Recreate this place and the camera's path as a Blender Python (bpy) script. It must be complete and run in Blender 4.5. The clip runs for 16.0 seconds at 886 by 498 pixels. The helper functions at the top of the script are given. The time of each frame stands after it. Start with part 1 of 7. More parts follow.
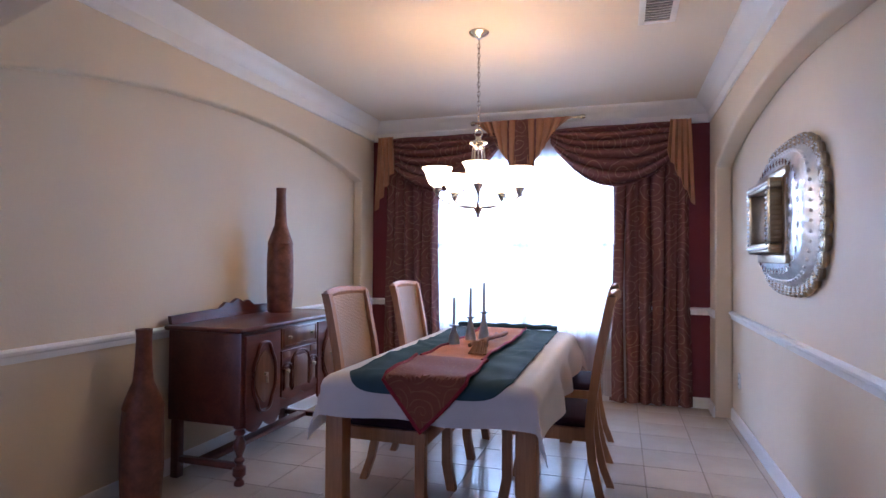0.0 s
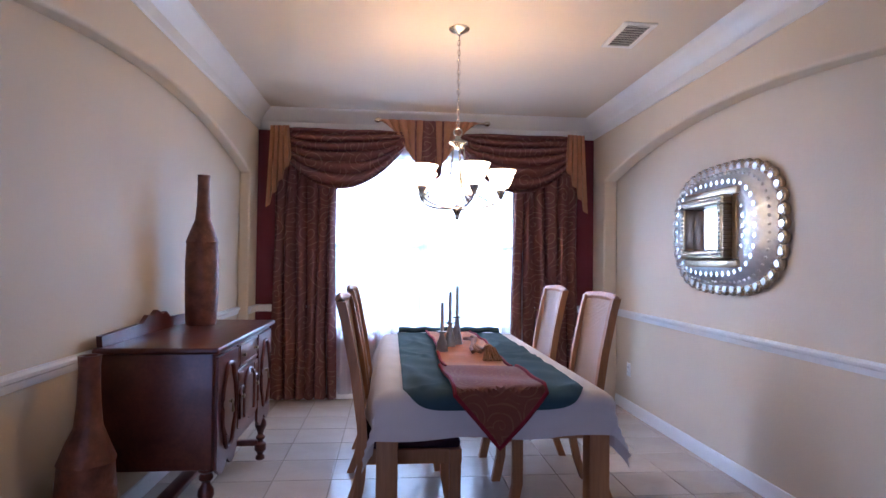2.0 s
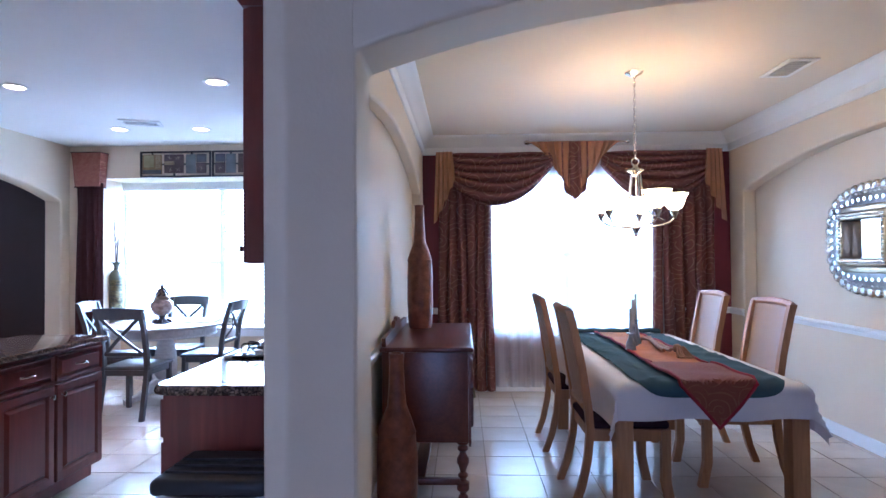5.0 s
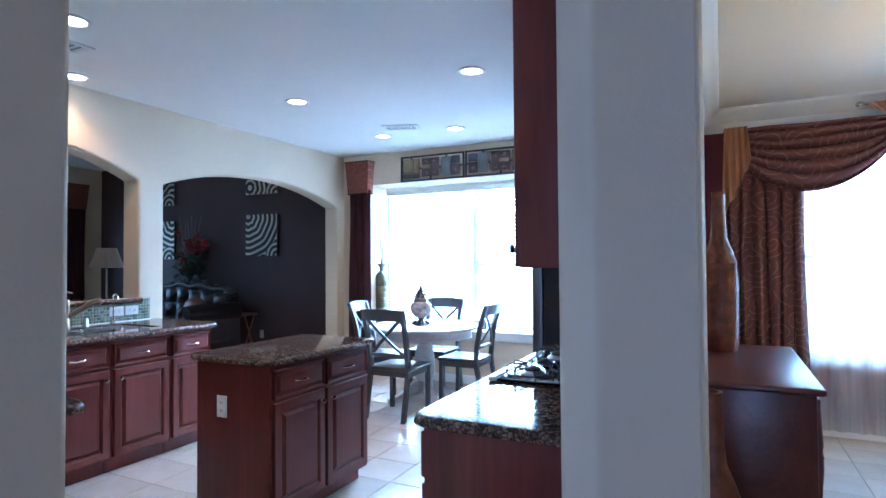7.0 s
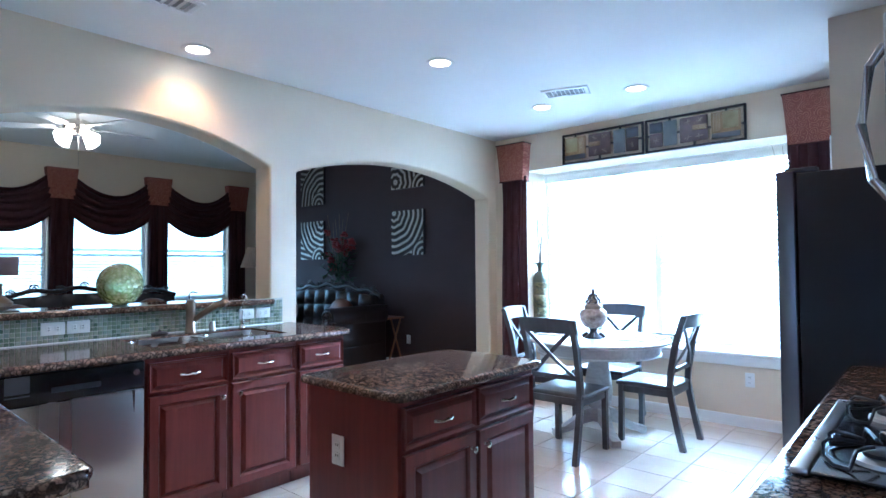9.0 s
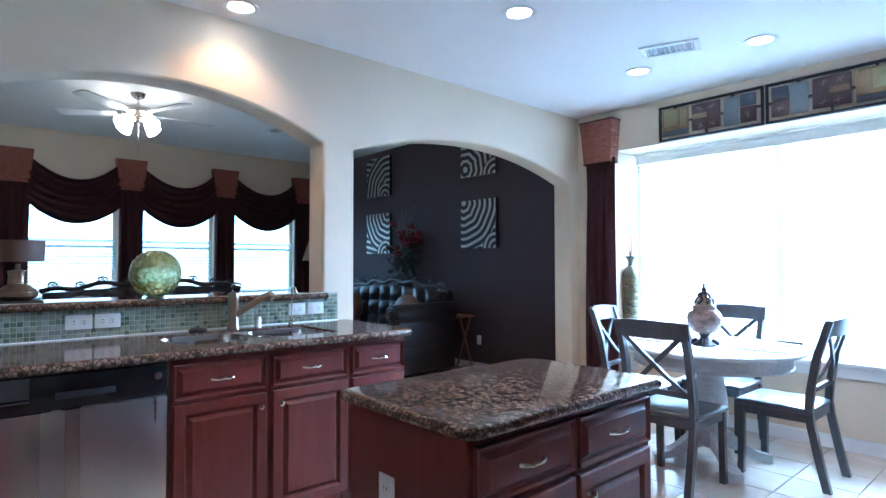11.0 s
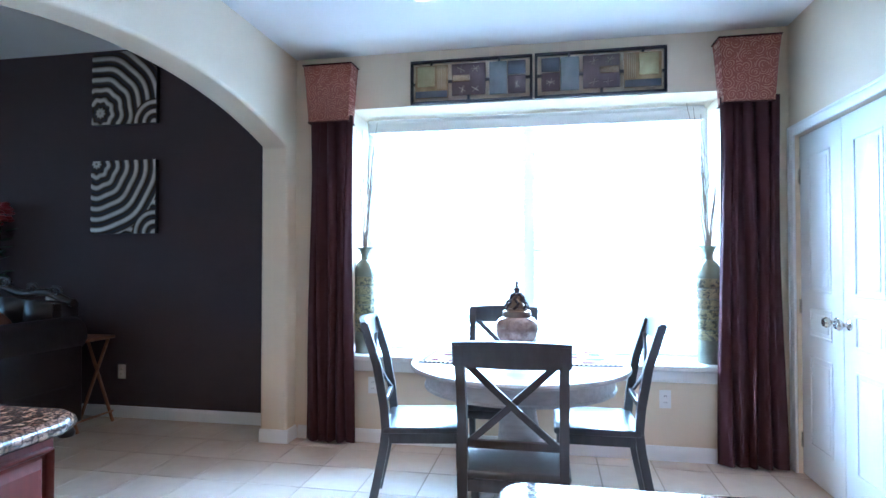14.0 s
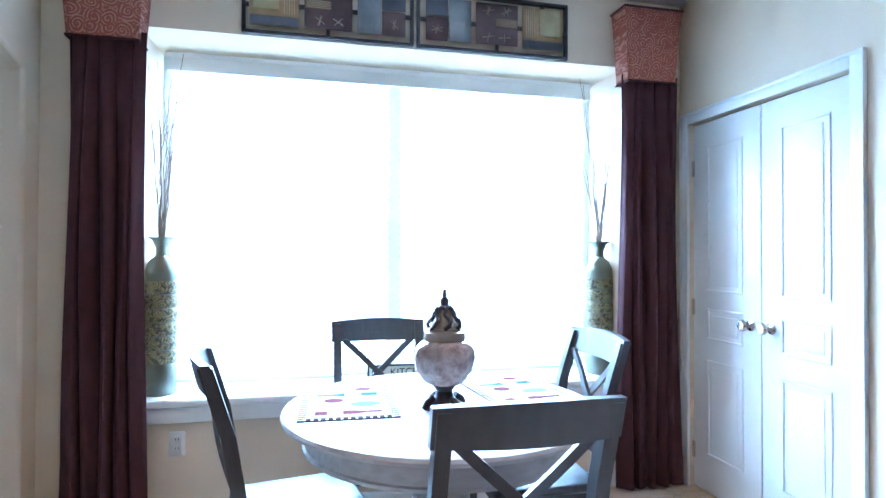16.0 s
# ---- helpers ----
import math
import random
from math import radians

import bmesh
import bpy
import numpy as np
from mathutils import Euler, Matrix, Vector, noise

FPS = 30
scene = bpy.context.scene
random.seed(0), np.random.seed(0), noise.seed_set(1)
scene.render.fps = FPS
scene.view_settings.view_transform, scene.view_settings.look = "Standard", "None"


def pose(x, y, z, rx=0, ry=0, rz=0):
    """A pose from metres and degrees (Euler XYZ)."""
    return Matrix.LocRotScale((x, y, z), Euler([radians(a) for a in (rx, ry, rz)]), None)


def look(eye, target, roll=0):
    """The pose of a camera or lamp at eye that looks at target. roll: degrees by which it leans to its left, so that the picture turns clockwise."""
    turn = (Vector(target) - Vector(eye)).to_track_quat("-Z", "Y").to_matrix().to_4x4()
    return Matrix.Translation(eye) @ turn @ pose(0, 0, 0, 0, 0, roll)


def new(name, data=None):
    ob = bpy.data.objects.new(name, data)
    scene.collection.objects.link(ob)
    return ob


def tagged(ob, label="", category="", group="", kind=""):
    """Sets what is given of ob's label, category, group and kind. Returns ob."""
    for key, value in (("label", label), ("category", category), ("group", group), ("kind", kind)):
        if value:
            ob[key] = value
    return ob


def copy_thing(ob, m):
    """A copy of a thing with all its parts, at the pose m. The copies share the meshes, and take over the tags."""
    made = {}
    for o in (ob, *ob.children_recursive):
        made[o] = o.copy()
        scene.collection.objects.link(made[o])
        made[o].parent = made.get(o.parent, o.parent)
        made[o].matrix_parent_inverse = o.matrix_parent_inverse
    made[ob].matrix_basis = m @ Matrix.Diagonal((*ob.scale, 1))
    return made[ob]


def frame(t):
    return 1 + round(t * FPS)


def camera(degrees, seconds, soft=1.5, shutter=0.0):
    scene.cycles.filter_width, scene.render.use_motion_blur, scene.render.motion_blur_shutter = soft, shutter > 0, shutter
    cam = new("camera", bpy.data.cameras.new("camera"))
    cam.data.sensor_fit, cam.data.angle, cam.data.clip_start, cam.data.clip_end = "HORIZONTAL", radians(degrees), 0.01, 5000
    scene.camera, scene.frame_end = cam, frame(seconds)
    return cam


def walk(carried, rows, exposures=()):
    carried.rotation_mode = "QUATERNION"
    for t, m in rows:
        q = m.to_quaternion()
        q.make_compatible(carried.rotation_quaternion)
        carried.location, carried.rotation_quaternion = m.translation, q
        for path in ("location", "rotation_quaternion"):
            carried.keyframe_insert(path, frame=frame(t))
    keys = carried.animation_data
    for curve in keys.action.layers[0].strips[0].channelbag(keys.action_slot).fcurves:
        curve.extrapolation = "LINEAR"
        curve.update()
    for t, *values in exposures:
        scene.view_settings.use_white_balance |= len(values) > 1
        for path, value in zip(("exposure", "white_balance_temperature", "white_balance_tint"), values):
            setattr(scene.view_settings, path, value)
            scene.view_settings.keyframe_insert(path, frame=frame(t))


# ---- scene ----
cam = camera(76.5, 16.0)
PATH = [
    (0, (-0.109, 0.263, 1.277), (-0.711, 2.170, 1.312), 0.4),
    (0.5, (-0.404, 0.332, 1.251), (-0.791, 2.294, 1.296), 0.5),
    (1, (-0.711, 0.348, 1.270), (-0.831, 2.344, 1.314), 0.6),
    (1.5, (-1.050, 0.285, 1.293), (-0.999, 2.284, 1.339), 0.7),
    (2, (-1.329, 0.298, 1.278), (-1.142, 2.289, 1.324), 0.7),
    (2.5, (-1.565, 0.261, 1.294), (-1.185, 2.224, 1.343), 0.7),
    (3, (-1.772, 0.134, 1.280), (-1.220, 2.055, 1.331), 0.5),
    (3.2, (-1.825, 0.046, 1.283), (-1.238, 1.958, 1.333), 0.6),
    (5.3, (-2.152, -0.323, 1.394), (-2.399, 1.661, 1.428), -0.4),
    (5.5, (-2.163, -0.313, 1.383), (-2.522, 1.654, 1.422), -0.3),
    (6, (-2.176, -0.209, 1.378), (-2.762, 1.702, 1.422), -0.4),
    (6.5, (-2.258, -0.012, 1.371), (-3.041, 1.828, 1.418), -0.5),
    (7, (-2.438, 0.239, 1.395), (-3.324, 2.032, 1.441), -0.4),
    (7.5, (-2.586, 0.490, 1.419), (-3.634, 2.193, 1.463), -0.3),
    (8, (-2.758, 0.697, 1.380), (-3.942, 2.308, 1.430), -0.4),
    (8.5, (-2.913, 0.860, 1.375), (-4.158, 2.425, 1.431), -0.4),
    (9, (-3.058, 1.031, 1.346), (-4.380, 2.530, 1.407), -0.5),
    (9.5, (-3.120, 1.166, 1.315), (-4.563, 2.549, 1.377), -0.5),
    (9.7, (-3.154, 1.199, 1.315), (-4.641, 2.535, 1.382), -0.5),
    (11.8, (-3.815, 1.647, 1.285), (-5.311, 2.973, 1.340), 0.0),
    (12, (-3.908, 1.701, 1.291), (-5.315, 3.122, 1.344), 0.0),
    (12.5, (-4.179, 1.883, 1.291), (-5.350, 3.504, 1.335), -0.1),
    (13, (-4.468, 2.070, 1.265), (-5.460, 3.806, 1.314), 0.0),
    (13.5, (-4.707, 2.181, 1.268), (-5.336, 4.079, 1.314), 0.1),
    (14, (-4.975, 2.338, 1.282), (-5.345, 4.300, 1.322), 0.0),
    (14.25, (-5.092, 2.425, 1.280), (-5.352, 4.409, 1.319), 0.0),
    (14.5, (-5.188, 2.540, 1.276), (-5.356, 4.533, 1.314), 0.0),
    (15, (-5.364, 2.732, 1.270), (-5.301, 4.731, 1.305), 0.0),
    (15.5, (-5.508, 3.024, 1.271), (-5.267, 5.009, 1.304), 0.0),
    (16, (-5.577, 3.293, 1.289), (-5.129, 5.243, 1.314), 0.2),
]
walk(cam, [(t, look(eye, target, roll)) for t, eye, target, roll in PATH],
     [(0.0, 0.55, 5350, 34), (3.2, 0.55, 5350, 34), (5.3, 0.84, 4950, 22), (6.5, 0.87, 4780, 12), (8.0, 0.93, 4800, 11), (9.5, 1.0, 4830, 10), (13.0, 0.90, 4930, 11), (16.0, 0.76, 4980, 12)])

# ---- light ----
world = bpy.data.worlds.new("world")
scene.world = world
world.use_nodes = True
sky = world.node_tree.nodes.new("ShaderNodeTexSky")
sky.sky_type = "NISHITA"
sky.sun_disc = False
sky.sun_elevation, sky.sun_rotation = radians(48), radians(200)
world.node_tree.links.new(sky.outputs["Color"], world.node_tree.nodes["Background"].inputs["Color"])
world.node_tree.nodes["Background"].inputs["Strength"].default_value = 0.10

sun_data = bpy.data.lights.new("sun", "SUN")
sun_data.energy, sun_data.angle, sun_data.color = 1.0, radians(12), (1.0, 0.96, 0.9)
sun = new("sun", sun_data)
sun.matrix_world = look((-4, -20, 22), (-4, 0, 0))

WARM = (1.0, 0.56, 0.24)
DAY = (0.56, 0.80, 1.0)
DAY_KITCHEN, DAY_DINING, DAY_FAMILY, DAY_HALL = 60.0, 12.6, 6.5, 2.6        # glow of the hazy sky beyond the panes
CAN_POWER = 12.5
CHANDELIER_GLOW = 11.6
FAN_GLOW = 13.0


# ---- materials ----
def nodes_of(name):
    m = bpy.data.materials.new(name)
    m.use_nodes = True
    nt = m.node_tree
    return m, nt, nt.nodes["Principled BSDF"]


def link(nt, a, b):
    nt.links.new(a, b)


def add(nt, kind, **values):
    n = nt.nodes.new(kind)
    for k, v in values.items():
        n.inputs[k.replace("_", " ")].default_value = v
    return n


def coords(nt, stretch=(1, 1, 1)):
    tc = nt.nodes.new("ShaderNodeTexCoord")
    mp = add(nt, "ShaderNodeMapping", Scale=stretch)
    link(nt, tc.outputs["Object"], mp.inputs["Vector"])
    return mp.outputs["Vector"]


def rgba(c, k=1.0):
    return (min(c[0] * k, 1), min(c[1] * k, 1), min(c[2] * k, 1), 1)


def mixed(nt, fac, a, b):
    m = nt.nodes.new("ShaderNodeMix")
    m.data_type = "RGBA"
    for sock, v in ((m.inputs[0], fac), (m.inputs[6], a), (m.inputs[7], b)):
        if hasattr(v, "is_linked"):
            link(nt, v, sock)
        else:
            sock.default_value = v
    return m.outputs[2]


def ramp(nt, src, stops):
    r = nt.nodes.new("ShaderNodeValToRGB")
    e = r.color_ramp.elements
    while len(e) < len(stops):
        e.new(0.5)
    for el, (p, c) in zip(e, stops):
        el.position, el.color = p, c
    link(nt, src, r.inputs["Fac"])
    return r.outputs["Color"]


def bumped(nt, bsdf, height, strength, dist=0.01):
    b = add(nt, "ShaderNodeBump", Strength=strength, Distance=dist)
    link(nt, height, b.inputs["Height"])
    link(nt, b.outputs["Normal"], bsdf.inputs["Normal"])


def mat(name, col, rough=0.5, metal=0.0, var=0.12, scale=3.0, bump=0.08, bscale=120.0, col2=None, stretch=(1, 1, 1), rand=0.0, coat=0.0, rvar=0.08, spec=0.5):
    """Two scales of colour, a varied gloss and a fine relief."""
    m, nt, b = nodes_of(name)
    v = coords(nt, stretch)
    n1 = add(nt, "ShaderNodeTexNoise", Scale=scale, Detail=5.0, Roughness=0.6)
    n2 = add(nt, "ShaderNodeTexNoise", Scale=bscale, Detail=3.0)
    link(nt, v, n1.inputs["Vector"])
    link(nt, v, n2.inputs["Vector"])
    f1 = ramp(nt, n1.outputs["Fac"], [(0.3, (0, 0, 0, 1)), (0.7, (1, 1, 1, 1))])
    c = mixed(nt, f1, rgba(col, 1 - var), rgba(col2, 1) if col2 else rgba(col, 1 + var))
    c = mixed(nt, n2.outputs["Fac"], mixed(nt, 0.5, c, rgba(col, 1 - var)), c)
    if rand:
        oi = nt.nodes.new("ShaderNodeObjectInfo")
        hs = nt.nodes.new("ShaderNodeHueSaturation")
        mr = add(nt, "ShaderNodeMapRange", To_Min=1 - rand, To_Max=1 + rand)
        link(nt, oi.outputs["Random"], mr.inputs["Value"])
        link(nt, mr.outputs["Result"], hs.inputs["Value"])
        link(nt, c, hs.inputs["Color"])
        c = hs.outputs["Color"]
    link(nt, c, b.inputs["Base Color"])
    mr = add(nt, "ShaderNodeMapRange", To_Min=max(rough - rvar, 0.02), To_Max=min(rough + rvar, 1))
    link(nt, n1.outputs["Fac"], mr.inputs["Value"])
    link(nt, mr.outputs["Result"], b.inputs["Roughness"])
    b.inputs["Metallic"].default_value = metal
    b.inputs["Specular IOR Level"].default_value = spec
    b.inputs["Coat Weight"].default_value = coat
    b.inputs["Coat Roughness"].default_value = 0.12
    if bump:
        bumped(nt, b, n2.outputs["Fac"], bump, 0.004)
    return m


def wood(name, dark, light, rough=0.35, along="z", coat=0.0, scale=9.0):
    m, nt, b = nodes_of(name)
    st = {"x": (0.08, 1, 1), "y": (1, 0.08, 1), "z": (1, 1, 0.08)}[along]
    v = coords(nt, st)
    n1 = add(nt, "ShaderNodeTexNoise", Scale=scale, Detail=6.0, Roughness=0.65, Distortion=0.6)
    n2 = add(nt, "ShaderNodeTexNoise", Scale=scale * 9, Detail=4.0)
    link(nt, v, n1.inputs["Vector"])
    link(nt, v, n2.inputs["Vector"])
    f = ramp(nt, n1.outputs["Fac"], [(0.3, (0, 0, 0, 1)), (0.72, (1, 1, 1, 1))])
    c = mixed(nt, f, rgba(dark), rgba(light))
    c = mixed(nt, ramp(nt, n2.outputs["Fac"], [(0.35, (0.35, 0.35, 0.35, 1)), (0.6, (0, 0, 0, 1))]), c, rgba(dark, 0.6))
    link(nt, c, b.inputs["Base Color"])
    mr = add(nt, "ShaderNodeMapRange", To_Min=rough - 0.07, To_Max=rough + 0.12)
    link(nt, n1.outputs["Fac"], mr.inputs["Value"])
    link(nt, mr.outputs["Result"], b.inputs["Roughness"])
    b.inputs["Coat Weight"].default_value = coat
    b.inputs["Coat Roughness"].default_value = 0.15
    bumped(nt, b, n2.outputs["Fac"], 0.06, 0.002)
    return m


def op(nt, kind, a, b=0.0):
    k = nt.nodes.new("ShaderNodeMath")
    k.operation = kind
    for sock, v in ((k.inputs[0], a), (k.inputs[1], b)):
        if hasattr(v, "is_linked"):
            link(nt, v, sock)
        else:
            sock.default_value = v
    return k.outputs[0]


def scroll(name, ground, line, size=0.2, width=0.012, axes="XZ", rough=0.75, line_rough=0.45):
    """Woven cloth with curling vine spirals, one to each patch of the given size."""
    m, nt, b = nodes_of(name)
    v = coords(nt)
    wob = add(nt, "ShaderNodeTexNoise", Scale=0.8 / size, Detail=1.0)
    link(nt, v, wob.inputs["Vector"])
    sp = nt.nodes.new("ShaderNodeSeparateXYZ")
    link(nt, v, sp.inputs[0])
    sw = nt.nodes.new("ShaderNodeSeparateColor")
    link(nt, wob.outputs["Color"], sw.inputs[0])
    along = op(nt, "SUBTRACT", sp.outputs["Y"], sp.outputs["Z"]) if axes[1] == "D" else sp.outputs[axes[1]]
    px = op(nt, "ADD", op(nt, "DIVIDE", sp.outputs[axes[0]], size), op(nt, "MULTIPLY", sw.outputs[0], 0.5))
    py = op(nt, "ADD", op(nt, "DIVIDE", along, size), op(nt, "MULTIPLY", sw.outputs[1], 0.5))
    cv = nt.nodes.new("ShaderNodeCombineXYZ")
    link(nt, px, cv.inputs[0])
    link(nt, py, cv.inputs[1])
    vo = add(nt, "ShaderNodeTexVoronoi", Scale=1.0, Randomness=0.8)
    vo.voronoi_dimensions = "2D"
    link(nt, cv.outputs[0], vo.inputs["Vector"])
    so = nt.nodes.new("ShaderNodeSeparateXYZ")
    link(nt, vo.outputs["Position"], so.inputs[0])
    dx, dy = op(nt, "SUBTRACT", px, so.outputs[0]), op(nt, "SUBTRACT", py, so.outputs[1])
    sc = nt.nodes.new("ShaderNodeSeparateColor")
    link(nt, vo.outputs["Color"], sc.inputs[0])
    hand = op(nt, "SUBTRACT", op(nt, "MULTIPLY", op(nt, "GREATER_THAN", sc.outputs[0], 0.5), 2.0), 1.0)
    turn = op(nt, "MULTIPLY", op(nt, "DIVIDE", op(nt, "ARCTAN2", dy, dx), 2 * math.pi), hand)
    rad = op(nt, "SQRT", op(nt, "ADD", op(nt, "MULTIPLY", dx, dx), op(nt, "MULTIPLY", dy, dy)))
    pitch = 0.23
    ph = op(nt, "FRACT", op(nt, "ADD", op(nt, "ADD", op(nt, "DIVIDE", rad, pitch), turn), sc.outputs[1]))
    off = op(nt, "MULTIPLY", op(nt, "ABSOLUTE", op(nt, "SUBTRACT", ph, 0.5)), pitch * size)
    f = ramp(nt, op(nt, "DIVIDE", off, width), [(0.30, (1, 1, 1, 1)), (0.62, (0, 0, 0, 1))])
    broken = add(nt, "ShaderNodeTexNoise", Scale=2.6 / size, Detail=1.0)
    link(nt, v, broken.inputs["Vector"])
    gap = ramp(nt, broken.outputs["Fac"], [(0.36, (0.1, 0.1, 0.1, 1)), (0.5, (1, 1, 1, 1))])
    mul = mixed(nt, gap, (0, 0, 0, 1), f)
    weave = add(nt, "ShaderNodeTexNoise", Scale=420.0, Detail=2.0)
    link(nt, v, weave.inputs["Vector"])
    g = mixed(nt, weave.outputs["Fac"], rgba(ground, 0.7), rgba(ground, 1.3))
    link(nt, mixed(nt, mul, g, rgba(line)), b.inputs["Base Color"])
    link(nt, ramp(nt, mul, [(0, (rough, rough, rough, 1)), (1, (line_rough, line_rough, line_rough, 1))]), b.inputs["Roughness"])
    b.inputs["Specular IOR Level"].default_value = 0.2
    bumped(nt, b, weave.outputs["Fac"], 0.15, 0.002)
    return m


def granite():
    m, nt, b = nodes_of("brown_granite")
    v = coords(nt)
    warp = add(nt, "ShaderNodeTexNoise", Scale=70.0, Detail=4.0)
    link(nt, v, warp.inputs["Vector"])
    va = nt.nodes.new("ShaderNodeVectorMath")
    va.operation = "MULTIPLY_ADD"
    va.inputs[1].default_value = (0.022, 0.022, 0.022)
    link(nt, warp.outputs["Color"], va.inputs[0])
    link(nt, v, va.inputs[2])
    vo = add(nt, "ShaderNodeTexVoronoi", Scale=52.0, Randomness=1.0)
    ve = add(nt, "ShaderNodeTexVoronoi", Scale=52.0, Randomness=1.0)
    ve.feature = "DISTANCE_TO_EDGE"
    for q in (vo, ve):
        link(nt, va.outputs[0], q.inputs["Vector"])
    sep = nt.nodes.new("ShaderNodeSeparateColor")
    link(nt, vo.outputs["Color"], sep.inputs["Color"])
    body = ramp(nt, sep.outputs[0], [(0.0, (0.055, 0.034, 0.025, 1)), (0.18, (0.14, 0.084, 0.056, 1)), (0.45, (0.27, 0.165, 0.11, 1)), (0.8, (0.34, 0.225, 0.16, 1)), (1.0, (0.20, 0.115, 0.075, 1))])
    rim = ramp(nt, ve.outputs["Distance"], [(0.0, (0, 0, 0, 1)), (0.20, (1, 1, 1, 1))])
    c = mixed(nt, rim, (0.042, 0.030, 0.025, 1), body)
    fleck = add(nt, "ShaderNodeTexNoise", Scale=160.0, Detail=4.0, Roughness=0.7)
    link(nt, v, fleck.inputs["Vector"])
    c = mixed(nt, ramp(nt, fleck.outputs["Fac"], [(0.38, (0.75, 0.75, 0.75, 1)), (0.52, (0, 0, 0, 1))]), c, (0.02, 0.016, 0.015, 1))
    c = mixed(nt, ramp(nt, fleck.outputs["Fac"], [(0.68, (0, 0, 0, 1)), (0.72, (0.5, 0.5, 0.5, 1))]), c, (0.42, 0.36, 0.3, 1))
    link(nt, c, b.inputs["Base Color"])
    b.inputs["Roughness"].default_value = 0.09
    b.inputs["Specular IOR Level"].default_value = 0.2
    return m


def rings(name, cx, cz, freq, dark, light, metal=0.75):
    """Embossed rings round a point of the panel, their shade and highlights in the colour."""
    m, nt, b = nodes_of(name)
    tc = nt.nodes.new("ShaderNodeTexCoord")
    geo = add(nt, "ShaderNodeTexNoise", Scale=14.0, Detail=3.0)
    link(nt, tc.outputs["Object"], geo.inputs["Vector"])
    at = nt.nodes.new("ShaderNodeAttribute")
    at.attribute_name = "relief"
    # Groove shade and ridge highlight painted by relief height, from dark to pale metal.
    c = ramp(nt, at.outputs["Fac"], [(0.0, rgba(dark)), (0.45, rgba(dark, 1.6)), (0.8, rgba(light, 0.8)), (1.0, rgba(light))])
    c = mixed(nt, geo.outputs["Fac"], mixed(nt, 0.4, c, rgba(dark)), c)
    link(nt, c, b.inputs["Base Color"])
    b.inputs["Metallic"].default_value = metal
    b.inputs["Roughness"].default_value = 0.38
    return m


def cane():
    m, nt, b = nodes_of("woven_cane")
    v = coords(nt)
    w1 = add(nt, "ShaderNodeTexWave", Scale=42.0, Distortion=0.5)
    w1.bands_direction = "Y"
    w2 = add(nt, "ShaderNodeTexWave", Scale=42.0, Distortion=0.5)
    w2.bands_direction = "Z"
    for w in (w1, w2):
        link(nt, v, w.inputs["Vector"])
    f = mixed(nt, 0.5, w1.outputs["Color"], w2.outputs["Color"])
    link(nt, ramp(nt, f, [(0.2, (0.16, 0.085, 0.045, 1)), (0.7, (0.55, 0.38, 0.26, 1))]), b.inputs["Base Color"])
    b.inputs["Roughness"].default_value = 0.6
    bumped(nt, b, f, 0.5, 0.003)
    return m


def glow(name, col, strength):
    m, nt, b = nodes_of(name)
    b.inputs["Base Color"].default_value = rgba(col)
    b.inputs["Emission Color"].default_value = rgba(col)
    b.inputs["Emission Strength"].default_value = strength
    b.inputs["Roughness"].default_value = 0.3
    return m


def glass(name, tint=(1, 1, 1), rough=0.0, clear=0.9):
    m, nt, b = nodes_of(name)
    tr = add(nt, "ShaderNodeBsdfTransparent", Color=rgba(tint))
    gl = add(nt, "ShaderNodeBsdfGlossy", Roughness=rough)
    mx = nt.nodes.new("ShaderNodeMixShader")
    mx.inputs[0].default_value = 1 - clear
    link(nt, tr.outputs[0], mx.inputs[1])
    link(nt, gl.outputs[0], mx.inputs[2])
    link(nt, mx.outputs[0], nt.nodes["Material Output"].inputs["Surface"])
    return m


def sheer_cloth(name, col, see):
    m, nt, b = nodes_of(name)
    v = coords(nt, (40, 40, 1))
    n = add(nt, "ShaderNodeTexNoise", Scale=1.0, Detail=2.0)
    link(nt, v, n.inputs["Vector"])
    tr = add(nt, "ShaderNodeBsdfTransparent")
    tl = add(nt, "ShaderNodeBsdfTranslucent", Color=rgba(col))
    df = add(nt, "ShaderNodeBsdfDiffuse", Color=rgba(col))
    m1 = nt.nodes.new("ShaderNodeMixShader")
    m1.inputs[0].default_value = 0.5
    link(nt, tl.outputs[0], m1.inputs[1])
    link(nt, df.outputs[0], m1.inputs[2])
    m2 = nt.nodes.new("ShaderNodeMixShader")
    mr = add(nt, "ShaderNodeMapRange", To_Min=see - 0.15, To_Max=see + 0.15)
    link(nt, n.outputs["Fac"], mr.inputs["Value"])
    link(nt, mr.outputs["Result"], m2.inputs[0])
    link(nt, m1.outputs[0], m2.inputs[1])
    link(nt, tr.outputs[0], m2.inputs[2])
    link(nt, m2.outputs[0], nt.nodes["Material Output"].inputs["Surface"])
    return m


def island_random(name, stops, rough=0.2):
    m, nt, b = nodes_of(name)
    g = nt.nodes.new("ShaderNodeNewGeometry")
    link(nt, ramp(nt, g.outputs["Random Per Island"], stops), b.inputs["Base Color"])
    b.inputs["Roughness"].default_value = rough
    return m


